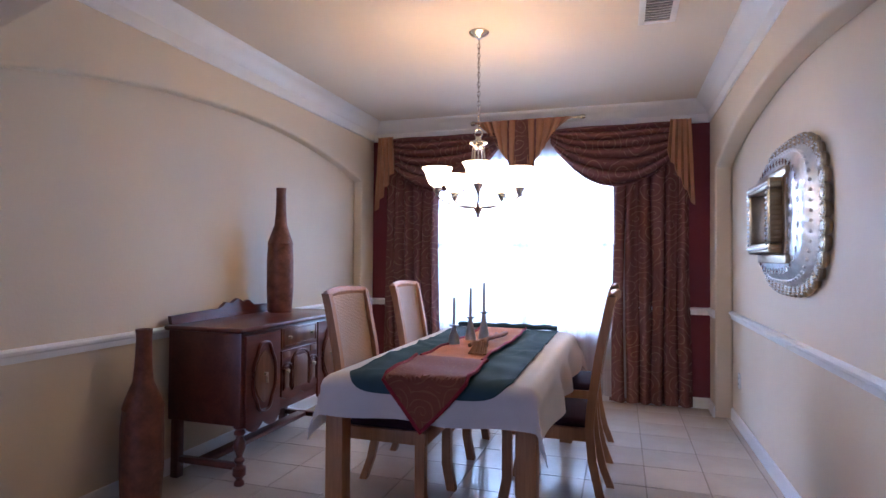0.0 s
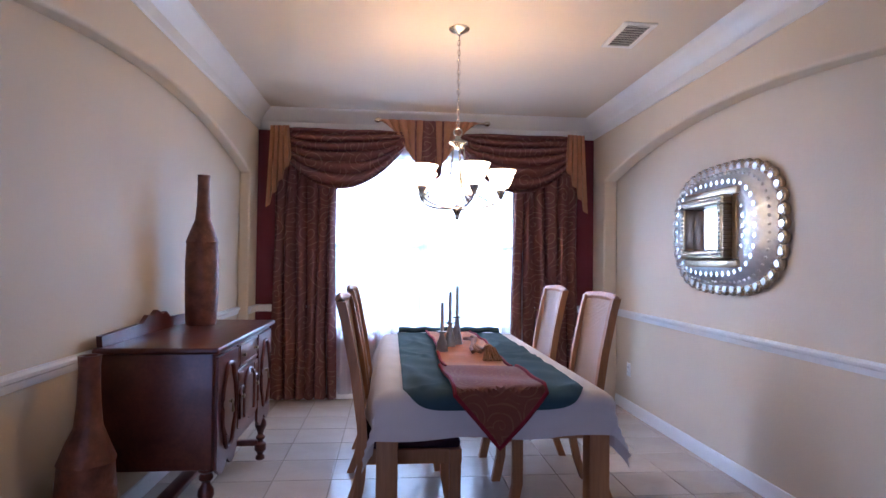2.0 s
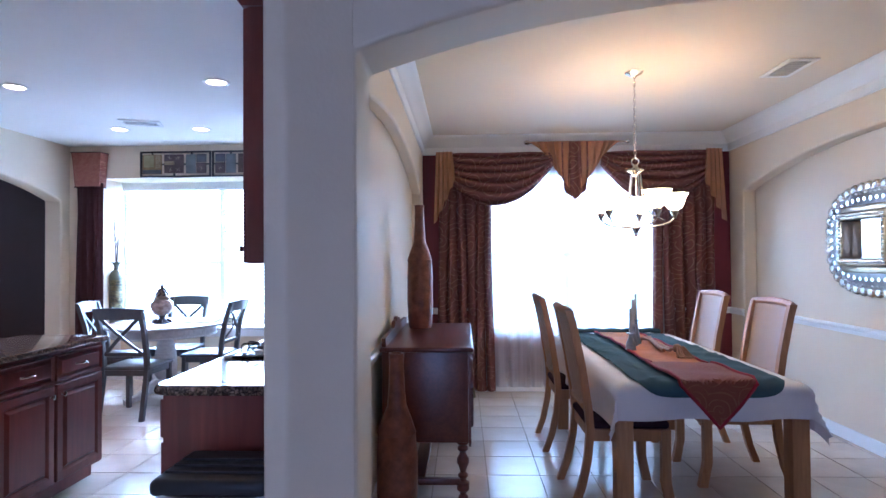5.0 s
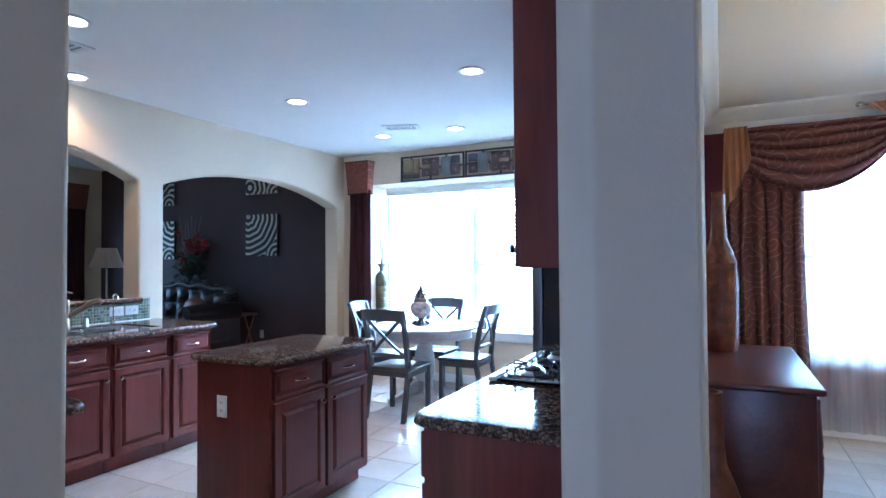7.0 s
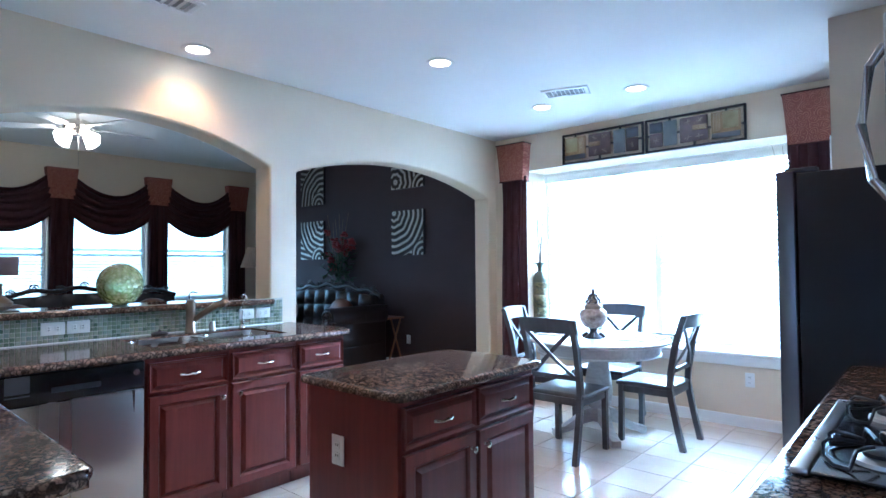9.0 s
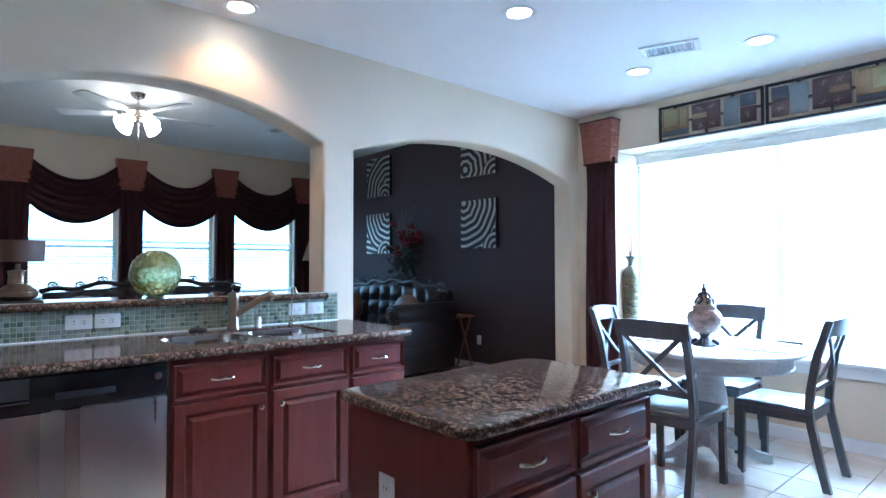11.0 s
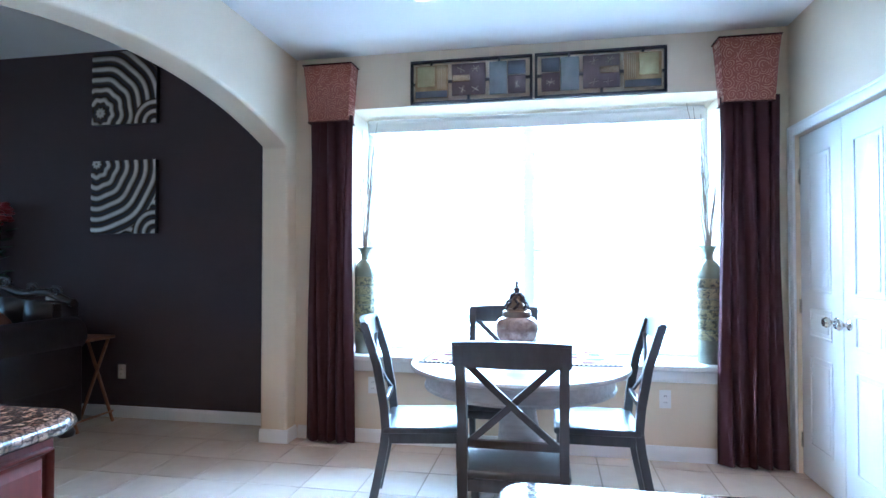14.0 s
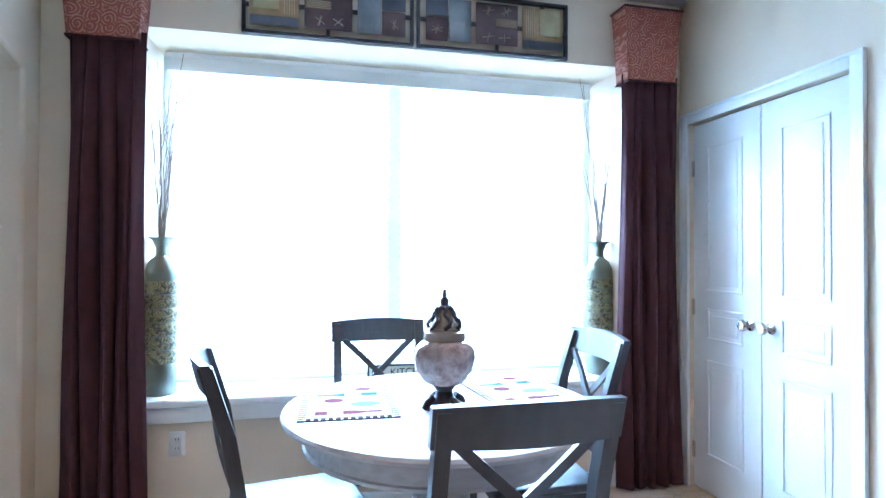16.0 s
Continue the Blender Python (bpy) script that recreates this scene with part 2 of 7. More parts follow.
PAINT = mat("cream_wall_paint", (0.71, 0.595, 0.445), 0.62, var=0.05, scale=1.3, bump=0.22, bscale=70)
WHITE_CEIL = mat("white_ceiling_paint", (0.86, 0.85, 0.83), 0.8, var=0.03, scale=1.0, bump=0.3, bscale=55)
CREAM_CEIL = mat("cream_ceiling_paint", (0.74, 0.66, 0.55), 0.8, var=0.03, scale=1.0, bump=0.3, bscale=55)
TRIM = mat("white_gloss_trim", (0.80, 0.80, 0.79), 0.32, var=0.03, bump=0.03, bscale=60)
BURGUNDY = mat("burgundy_wall_paint", (0.15, 0.012, 0.022), 0.55, var=0.08, bump=0.2, bscale=70)
DARKWALL = mat("dark_brown_wall_paint", (0.066, 0.045, 0.052), 0.7, var=0.08, bump=0.2, bscale=70, spec=0.3)
GROUT = mat("sand_grout", (0.30, 0.24, 0.19), 0.85, var=0.2, scale=6)
TILE = mat("beige_ceramic_tile", (0.60, 0.50, 0.41), 0.20, var=0.10, scale=2.2, bump=0.05, bscale=25, col2=(0.66, 0.57, 0.48), rand=0.06)
CHERRY = wood("cherry_cabinet_wood", (0.098, 0.014, 0.010), (0.195, 0.032, 0.021), 0.34, "z", 0.10, 5)
MAHOGANY = wood("dark_mahogany", (0.070, 0.013, 0.008), (0.165, 0.038, 0.020), 0.30, "y", 0.15, 7)
BURL = wood("figured_walnut_panel", (0.12, 0.042, 0.018), (0.24, 0.10, 0.045), 0.3, "z", 0.3, 14)
OAK = wood("honey_oak", (0.33, 0.135, 0.048), (0.46, 0.22, 0.088), 0.50, "z", 0.0, 8)
GREYWOOD = wood("dark_grey_painted_wood", (0.055, 0.06, 0.068), (0.075, 0.08, 0.088), 0.30, "z", 0.25, 4)
WHITEWOOD = wood("whitewashed_wood", (0.47, 0.455, 0.45), (0.62, 0.60, 0.59), 0.35, "x", 0.1, 5)
TRAYWOOD = wood("red_brown_folding_wood", (0.22, 0.085, 0.035), (0.34, 0.15, 0.07), 0.4, "z")
BOTTLEWOOD = mat("mottled_red_brown_carved_wood", (0.18, 0.044, 0.022), 0.42, var=0.5, scale=14, bump=0.9, bscale=38, col2=(0.30, 0.105, 0.055))
GRANITE = granite()
SINKSTEEL = mat("satin_sink_steel", (0.50, 0.47, 0.44), 0.26, 1.0, var=0.05, scale=3, bump=0.04, bscale=200)
STEEL = mat("brushed_steel", (0.54, 0.50, 0.46), 0.28, 1.0, var=0.05, scale=2, bump=0.05, bscale=300, stretch=(1, 1, 0.03))
NICKEL = mat("satin_nickel", (0.66, 0.63, 0.58), 0.26, 1.0, var=0.05, bump=0)
BRONZE = mat("brown_bronze_metal", (0.30, 0.22, 0.16), 0.34, 1.0, var=0.2, scale=12, bump=0.1)
PEWTER = mat("dull_pewter", (0.38, 0.37, 0.36), 0.42, 1.0, var=0.15, scale=20, bump=0.1)
BLACKGLOSS = mat("black_enamel", (0.012, 0.012, 0.014), 0.16, var=0.1, bump=0)
BLACKMATT = mat("black_plastic", (0.02, 0.02, 0.022), 0.5, var=0.1, bump=0.05)
IRON = mat("black_cast_iron", (0.015, 0.015, 0.017), 0.6, 0.0, var=0.2, bump=0.3, bscale=200)
DARKFRIDGE = mat("black_appliance_side", (0.010, 0.011, 0.016), 0.42, var=0.1, bump=0.25, bscale=300, spec=0.25)
PLASTIC = mat("white_plastic", (0.78, 0.78, 0.76), 0.35, var=0.02, bump=0)
# Flat grey standing in for the shade between vent slats.
VENT_GAP = mat("vent_gap_shade", (0.26, 0.26, 0.27), 0.6, var=0.1, bump=0)
SLOT = mat("dark_slot", (0.06, 0.055, 0.05), 0.6, var=0.1, bump=0)
LINEN = mat("ivory_linen_cloth", (0.66, 0.61, 0.58), 0.85, var=0.06, scale=4, bump=0.25, bscale=400, spec=0.15)
GREEN = mat("dark_teal_green_cloth", (0.042, 0.080, 0.094), 0.9, var=0.2, scale=5, bump=0.2, bscale=350, spec=0.15)
ORANGE = mat("copper_satin_cloth", (0.42, 0.165, 0.07), 0.72, var=0.2, scale=9, bump=0.25, bscale=300, spec=0.08)
REDTRIM = mat("crimson_braid", (0.24, 0.02, 0.03), 0.7, var=0.2, scale=30, bump=0.4, bscale=300, spec=0.15)
DAMASK = scroll("burgundy_brown_scroll_cloth", (0.165, 0.066, 0.060), (0.27, 0.155, 0.11), 0.21, 0.0085)
RUNNERCLOTH = scroll("rust_scroll_cloth", (0.19, 0.056, 0.034), (0.235, 0.095, 0.05), 0.12, 0.0055, "XD", 0.75, 0.75)
TAN = mat("tan_copper_lining_cloth", (0.42, 0.205, 0.115), 0.55, var=0.12, scale=6, bump=0.15, bscale=300, spec=0.15)
PLUM = mat("plum_brown_curtain_cloth", (0.056, 0.020, 0.024), 0.8, var=0.15, scale=5, bump=0.2, bscale=350, spec=0.15)
BROWNCLOTH = mat("dark_brown_swag_cloth", (0.05, 0.017, 0.018), 0.8, var=0.15, scale=5, bump=0.2, bscale=350, spec=0.15)
CORNICE = scroll("terracotta_damask_cloth", (0.20, 0.058, 0.042), (0.33, 0.15, 0.10), 0.065, 0.006)
CANE = cane()
PLUMSEAT = mat("dark_plum_upholstery", (0.035, 0.012, 0.02), 0.85, var=0.15, bump=0.2, bscale=300, spec=0.15)
CORD = mat("brown_gold_twisted_cord", (0.26, 0.12, 0.055), 0.7, var=0.4, scale=60, bump=0.6, bscale=120)
WAX = mat("grey_cream_wax", (0.50, 0.46, 0.43), 0.5, var=0.05, bump=0)
SHADE_GLOW = glow("lit_frosted_glass", (1.0, 0.76, 0.38), CHANDELIER_GLOW)
FAN_LIT = glow("lit_fan_glass", (1.0, 0.86, 0.66), FAN_GLOW)
CAN_LIT = glow("lit_lamp_disc", (1.0, 0.86, 0.68), 14.0)
PANE = glass("window_glass", clear=0.96)
MIRROR = mat("mirror_glass", (0.9, 0.9, 0.9), 0.02, 1.0, var=0, bump=0, rvar=0.0)
HAMMERED = mat("small_mirror_disc", (0.44, 0.40, 0.36), 0.30, 1.0, var=0.2, scale=20, bump=0.1, bscale=60)
STUD = mat("polished_star_stud", (0.85, 0.87, 0.90), 0.22, 1.0, var=0.1, bump=0)
PRESSED = mat("pressed_silver_metal", (0.80, 0.84, 0.88), 0.40, 1.0, var=0.25, scale=11, bump=0.8, bscale=45)
OLDBRASS = mat("aged_brass", (0.40, 0.31, 0.20), 0.32, 1.0, var=0.25, scale=14, bump=0.15)
SHEER = sheer_cloth("white_sheer_voile", (0.92, 0.94, 0.96), 0.42)
BLIND = sheer_cloth("white_translucent_slat", (0.9, 0.9, 0.9), 0.15)
LEATHER = mat("black_brown_leather", (0.020, 0.013, 0.015), 0.36, var=0.3, scale=8, bump=0.35, bscale=110)
LEATHERTAN = mat("tan_leather_cushion", (0.15, 0.062, 0.035), 0.4, var=0.2, bump=0.3, bscale=110)
CARVED = mat("carved_dark_wood", (0.035, 0.018, 0.013), 0.33, var=0.5, scale=30, bump=0.5, bscale=40)
LEAF = mat("dark_green_leaf", (0.03, 0.06, 0.028), 0.55, var=0.35, scale=15, bump=0.1)
REDPETAL = mat("red_silk_petal", (0.20, 0.010, 0.014), 0.6, var=0.3, scale=15, bump=0.1)
TWIG = mat("brown_dry_twig", (0.20, 0.14, 0.10), 0.7, var=0.3, scale=20, bump=0.4, bscale=200)
OLIVE = mat("olive_bronze_metal", (0.19, 0.195, 0.155), 0.42, 1.0, var=0.2, scale=14, bump=0.15)
DARKFRAME = mat("dark_iron_frame", (0.035, 0.03, 0.038), 0.45, 0.5, var=0.25, bump=0.2)


# ---- building helpers ----
class Shape:
    """A mesh in the making."""

    def __init__(self):
        self.bm = bmesh.new()

    def box(self, x0, y0, z0, x1, y1, z1, bevel=0.0, seg=2, m=None):
        bm2 = bmesh.new()
        bmesh.ops.create_cube(bm2, size=1)
        for v in bm2.verts:
            v.co = Vector(((x0 + x1) / 2 + v.co.x * (x1 - x0), (y0 + y1) / 2 + v.co.y * (y1 - y0), (z0 + z1) / 2 + v.co.z * (z1 - z0)))
        if bevel:
            bmesh.ops.bevel(bm2, geom=bm2.edges[:], offset=bevel, segments=seg, affect="EDGES", profile=0.5)
        return self.take(bm2, m)

    def take(self, bm2, m=None):
        if m is not None:
            bm2.transform(m)
        me = bpy.data.meshes.new("tmp")
        bm2.to_mesh(me)
        bm2.free()
        self.bm.from_mesh(me)
        bpy.data.meshes.remove(me)
        return self

    def lathe(self, profile, seg=28, at=(0, 0, 0), m=None):
        bm2 = bmesh.new()
        rows = []
        for r, z in profile:
            if r < 1e-5:
                rows.append([bm2.verts.new((0, 0, z))])
            else:
                rows.append([bm2.verts.new((r * math.cos(2 * math.pi * i / seg), r * math.sin(2 * math.pi * i / seg), z)) for i in range(seg)])
        for a, b in zip(rows, rows[1:]):
            for i in range(seg):
                j = (i + 1) % seg
                if len(a) == 1 and len(b) == 1:
                    continue
                if len(a) == 1:
                    bm2.faces.new((a[0], b[j], b[i]))
                elif len(b) == 1:
                    bm2.faces.new((a[i], a[j], b[0]))
                else:
                    bm2.faces.new((a[i], a[j], b[j], b[i]))
        bmesh.ops.recalc_face_normals(bm2, faces=bm2.faces[:])
        bm2.transform(Matrix.Translation(at))
        return self.take(bm2, m)

    def prism(self, poly, axis, a, b, m=None):
        """A flat outline pushed from a to b along an axis. Outlines: x -> (y, z), y -> (x, z), z -> (x, y)."""
        bm2 = bmesh.new()

        def put(p, d):
            return {"x": (d, p[0], p[1]), "y": (p[0], d, p[1]), "z": (p[0], p[1], d)}[axis]
        lo = [bm2.verts.new(put(p, a)) for p in poly]
        hi = [bm2.verts.new(put(p, b)) for p in poly]
        bm2.faces.new(lo)
        bm2.faces.new(hi[::-1])
        for i in range(len(poly)):
            j = (i + 1) % len(poly)
            bm2.faces.new((lo[i], hi[i], hi[j], lo[j]))
        bmesh.ops.recalc_face_normals(bm2, faces=bm2.faces[:])
        return self.take(bm2, m)

    def tube(self, pts, r, seg=8, m=None):
        """A round bar along points; r a number or one for each point."""
        bm2 = bmesh.new()
        pts = [Vector(p) for p in pts]
        rs = r if isinstance(r, (list, tuple)) else [r] * len(pts)
        up = Vector((0, 0, 1))
        rows = []
        for i, p in enumerate(pts):
            d = (pts[min(i + 1, len(pts) - 1)] - pts[max(i - 1, 0)]).normalized()
            side = d.cross(up)
            if side.length < 1e-3:
                side = d.cross(Vector((0, 1, 0)))
            side.normalize()
            other = side.cross(d)
            rows.append([bm2.verts.new(p + rs[i] * (side * math.cos(2 * math.pi * k / seg) + other * math.sin(2 * math.pi * k / seg))) for k in range(seg)])
        for a, b in zip(rows, rows[1:]):
            for k in range(seg):
                bm2.faces.new((a[k], a[(k + 1) % seg], b[(k + 1) % seg], b[k]))
        bm2.faces.new(rows[0][::-1])
        bm2.faces.new(rows[-1])
        bmesh.ops.recalc_face_normals(bm2, faces=bm2.faces[:])
        return self.take(bm2, m)

    def sheet(self, fn, nu, nv, m=None, close_u=False):
        bm2 = bmesh.new()
        rows = [[bm2.verts.new(fn(i / nu, j / nv)) for i in range(nu if close_u else nu + 1)] for j in range(nv + 1)]
        n = nu if close_u else nu
        for a, b in zip(rows, rows[1:]):
            for i in range(n):
                k = (i + 1) % len(a)
                bm2.faces.new((a[i], a[k], b[k], b[i]))
        return self.take(bm2, m)

    def lattice(self, us, vs, holes, axis, a, b):
        """A slab of cells between cut lines, in one piece, with some cells left open."""
        bm2 = bmesh.new()

        def put(u, v, d):
            return {"x": (d, u, v), "y": (u, d, v), "z": (u, v, d)}[axis]
        g = {(i, j, k): bm2.verts.new(put(u, v, d)) for i, u in enumerate(us) for j, v in enumerate(vs) for k, d in ((0, a), (1, b))}
        full = {(i, j) for i in range(len(us) - 1) for j in range(len(vs) - 1)} - set(holes)
        for i, j in full:
            for k in (0, 1):
                bm2.faces.new((g[i, j, k], g[i + 1, j, k], g[i + 1, j + 1, k], g[i, j + 1, k]))
            for di, dj, e in ((-1, 0, ((0, 0), (0, 1))), (1, 0, ((1, 0), (1, 1))), (0, -1, ((0, 0), (1, 0))), (0, 1, ((0, 1), (1, 1)))):
                if (i + di, j + dj) not in full:
                    (p, q), (r, s) = e
                    bm2.faces.new((g[i + p, j + q, 0], g[i + r, j + s, 0], g[i + r, j + s, 1], g[i + p, j + q, 1]))
        bmesh.ops.delete(bm2, geom=[v for v in bm2.verts if not v.link_faces], context="VERTS")
        bmesh.ops.recalc_face_normals(bm2, faces=bm2.faces[:])
        return self.take(bm2)

    def ball(self, r, at=(0, 0, 0), stretch=(1, 1, 1), seg=16):
        bm2 = bmesh.new()
        bmesh.ops.create_uvsphere(bm2, u_segments=seg, v_segments=max(seg // 2, 5), radius=r)
        bm2.transform(Matrix.Translation(at) @ Matrix.Diagonal((*stretch, 1)))
        return self.take(bm2)


def smooth_by_angle(me, degrees=38):
    bm2 = bmesh.new()
    bm2.from_mesh(me)
    lim = radians(degrees)
    for f in bm2.faces:
        f.smooth = True
    for e in bm2.edges:
        e.smooth = len(e.link_faces) == 2 and e.calc_face_angle(0) < lim
    bm2.to_mesh(me)
    bm2.free()


def meshed(name, shape, material, smooth=True):
    me = bpy.data.meshes.new(name)
    shape.bm.to_mesh(me)
    shape.bm.free()
    me.materials.append(material)
    if smooth:
        smooth_by_angle(me)
    return me


def part(name, shape, material, parent, label="", thick=0.0):
    ob = new(name, meshed(name, shape, material))
    ob.parent = parent
    if label:
        ob["label"] = label
    if thick:
        md = ob.modifiers.new("thickness", "SOLIDIFY")
        md.thickness, md.offset = thick, 0
    return ob


def thing(name, label, category, m=None, group="", kind=""):
    ob = new(name)
    ob.empty_display_size = 0.1
    if m is not None:
        ob.matrix_world = m
    return tagged(ob, label, category, group, kind)


def solo(name, shape, material, label, category, m=None, group="", kind="", thick=0.0, bevel=0.0):
    ob = new(name, meshed(name, shape, material))
    if m is not None:
        ob.matrix_world = m
    if bevel:
        md = ob.modifiers.new("rounded", "BEVEL")
        md.width, md.segments, md.limit_method, md.angle_limit = bevel, 3, "ANGLE", radians(40)
    if thick:
        md = ob.modifiers.new("thickness", "SOLIDIFY")
        md.thickness, md.offset = thick, 0
    return tagged(ob, label, category, group, kind)


def structure(name, shape, material, label="", bevel=0.0):
    return solo(name, shape, material, label, name.split("_")[0], kind="structure", bevel=bevel)


def arc(c, half, spring, rise, n=24, back=False):
    """Points of a segmental arch from c - half to c + half."""
    r = (half * half + rise * rise) / (2 * rise)
    pts = []
    for i in range(n + 1):
        d = -half + 2 * half * i / n
        pts.append((c + d, spring + rise - r + math.sqrt(r * r - d * d)))
    return pts[::-1] if back else pts


# ---- structure ----
H = 2.75           # ceilings of hall and kitchen
HF = 3.03          # ceiling of the family room
WX = -6.79         # kitchen wall towards the family room
NY = 6.17          # kitchen wall with the window
DY = 5.60          # dining wall with the window
DXL, DXR = -2.55, 0.63
HD = 2.67          # lower dining room ceiling
NB = 0.76          # back of the niche opposite the sideboard

floor = structure("floor", Shape().box(-12.4, -2.6, -0.15, 3.0, 7.0, -0.004), GROUT, "sand-coloured grout bed under square floor tiles")

# Kitchen wall with two arched openings
wall = [(0.83, 0), (1.43, 0)] + arc(2.37, 0.94, 2.10, 0.215) + [(3.31, 0), (3.55, 0)] + arc(4.79, 1.24, 2.09, 0.21) + [(6.03, 0), (6.40, 0), (6.40, HF), (0.83, HF)]
structure("wall_west", Shape().prism(wall, "x", WX - 0.2, WX), PAINT, "cream painted wall with two arched openings", bevel=0.018)
structure("wall_knee", Shape().box(WX - 0.19, 1.431, 0, WX - 0.004, 3.309, 1.06), PAINT, "cream half wall below the breakfast bar")
# Window wall with a deep recess
bay = Shape()
BX0, BX1, BZ0, BZ1 = -6.375, -3.87, 0.575, 2.365
bay.lattice([WX, BX0, BX1, -2.65], [0, BZ0, BZ1, H], [(1, 1)], "y", NY, NY + 0.5)
structure("wall_north_kitchen", bay, PAINT, "cream wall with a deep window recess")
structure("wall_north_family", Shape().box(-12.35, 6.40, 0, WX, 6.55, HF), DARKWALL, "dark brown painted accent wall")
# Pantry closet
pan = Shape()
pan.prism([(4.893, 0), (5.09, 0), (5.09, 2.04), (6.085, 2.04), (6.085, 0), (NY, 0), (NY, H), (4.893, H)], "x", -3.50, -3.38)
structure("wall_pantry", pan, PAINT, "cream wall round the pantry doors")
structure("wall_pantry_side", Shape().box(-3.38, 4.893, 0, -2.77, 5.05, H), PAINT, "cream wall beside the refrigerator")
# Wall between kitchen and dining room, with an arched niche on the dining side
structure("wall_partition", Shape().box(-2.77, 1.56, 0, -2.645, NY, H), PAINT, "cream wall between kitchen and dining room")
niche = [(1.752, 0), (1.80, 0)] + arc(3.56, 1.76, 2.04, 0.222) + [(5.32, 0), (DY, 0), (DY, H), (1.752, H)]
structure("wall_dining_west", Shape().prism(niche, "x", -2.645, DXL), PAINT, "cream wall with a shallow arched niche", bevel=0.016)
structure("wall_dining_east_back", Shape().box(NB, 1.3, 0, 0.92, DY, H), PAINT, "cream wall at the back of the niche")
structure("wall_dining_east", Shape().prism(niche, "x", DXR, NB), PAINT, "cream wall with a shallow arched niche", bevel=0.016)
# Dining window wall
WL, WR, WB, WT = -1.92, -0.10, 0.60, 2.30
dw = Shape()
dw.lattice([-2.645, WL, WR, 0.92], [0, WB, WT, H], [(1, 1)], "y", DY, DY + 0.16)
structure("wall_north_dining", dw, BURGUNDY, "burgundy painted wall round the dining window")
# Arched header and column towards the hall
head = [(DXL, 0), (-2.47, 0)] + arc(-0.92, 1.55, 2.065, 0.26) + [(0.63, 0), (0.92, 0), (0.92, H), (DXL, H)]
structure("wall_dining_arch", Shape().prism(head, "y", 1.47, 1.75), PAINT, "cream wall with a wide arched opening", bevel=0.016)
structure("wall_column", Shape().prism([(-2.760, 1.52), (-2.728, 1.345), (-2.655, 1.325), (-2.565, 1.41), (-2.47, 1.468), (-2.552, 1.469), (-2.552, 1.745), (-2.772, 1.745)], "z", 0, H), PAINT, "cream wall end with angled corners", bevel=0.012)
# Hall and closing walls
structure("wall_south_kitchen", Shape().box(WX - 0.2, 0.68, 0, -3.455, 0.83, H), PAINT, "cream wall behind the peninsula", bevel=0.014)
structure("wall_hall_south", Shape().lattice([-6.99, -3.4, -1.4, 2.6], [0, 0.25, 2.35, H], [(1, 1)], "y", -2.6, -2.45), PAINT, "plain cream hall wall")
structure("wall_hall_east", Shape().box(2.45, -2.45, 0, 2.6, 1.47, H), PAINT, "plain cream hall wall")
structure("wall_hall_north", Shape().box(0.92, 1.47, 0, 2.45, 1.62, H), PAINT, "plain cream hall wall")
structure("wall_hall_west", Shape().box(-6.99, -2.45, 0, -6.84, 0.68, H), PAINT, "plain cream hall wall")
structure("wall_family_south", Shape().box(-12.35, -1.0, 0, -6.99, -0.85, HF), PAINT, "plain cream family room wall")
structure("wall_family_east", Shape().box(-7.15, -0.85, 0, -6.992, 0.83, HF), PAINT, "plain cream family room wall")
# Family room window wall
FX = -12.15
wins = [(2.17, 3.20), (3.48, 4.48), (4.74, 5.79)]
fw = Shape()
ys = [-0.85] + [v for w in wins for v in w] + [6.40]
fw.lattice(ys, [0, 0.85, 2.36, HF], [(1, 1), (3, 1), (5, 1)], "x", FX - 0.18, FX)
structure("wall_west_family", fw, PAINT, "cream wall with three tall windows")
# Ceilings
structure("ceiling_kitchen", Shape().box(-6.79, -2.6, H, -2.6, 6.67, H + 0.12), WHITE_CEIL, "white lightly textured ceiling")
structure("ceiling_hall", Shape().box(-2.6, -2.6, H, 2.6, 1.6, H + 0.12), WHITE_CEIL, "white lightly textured ceiling")
structure("ceiling_dining", Shape().box(-2.6, 1.6, HD, 2.6, 6.67, H + 0.12), CREAM_CEIL, "cream lightly textured ceiling")
structure("ceiling_family", Shape().box(-12.35, -1.0, HF, -6.79, 6.55, HF + 0.12), WHITE_CEIL, "white lightly textured ceiling")


def moulding(name, run, profile, material=TRIM, label="white painted moulding"):
    """A profile of (out, height) along a straight run: ((x, y), (x, y), outward normal)."""
    (x0, y0), (x1, y1), (nx, ny) = run
    s = Shape()
    bm2 = bmesh.new()
    ends = []
    for x, y in ((x0, y0), (x1, y1)):
        ends.append([bm2.verts.new((x + nx * o, y + ny * o, z)) for o, z in profile])
    n = len(profile)
    for i in range(n):
        j = (i + 1) % n
        bm2.faces.new((ends[0][i], ends[0][j], ends[1][j], ends[1][i]))
    bm2.faces.new(ends[0])
    bm2.faces.new(ends[1][::-1])
    bmesh.ops.recalc_face_normals(bm2, faces=bm2.faces[:])
    s.take(bm2)
    return structure(name, s, material, label)


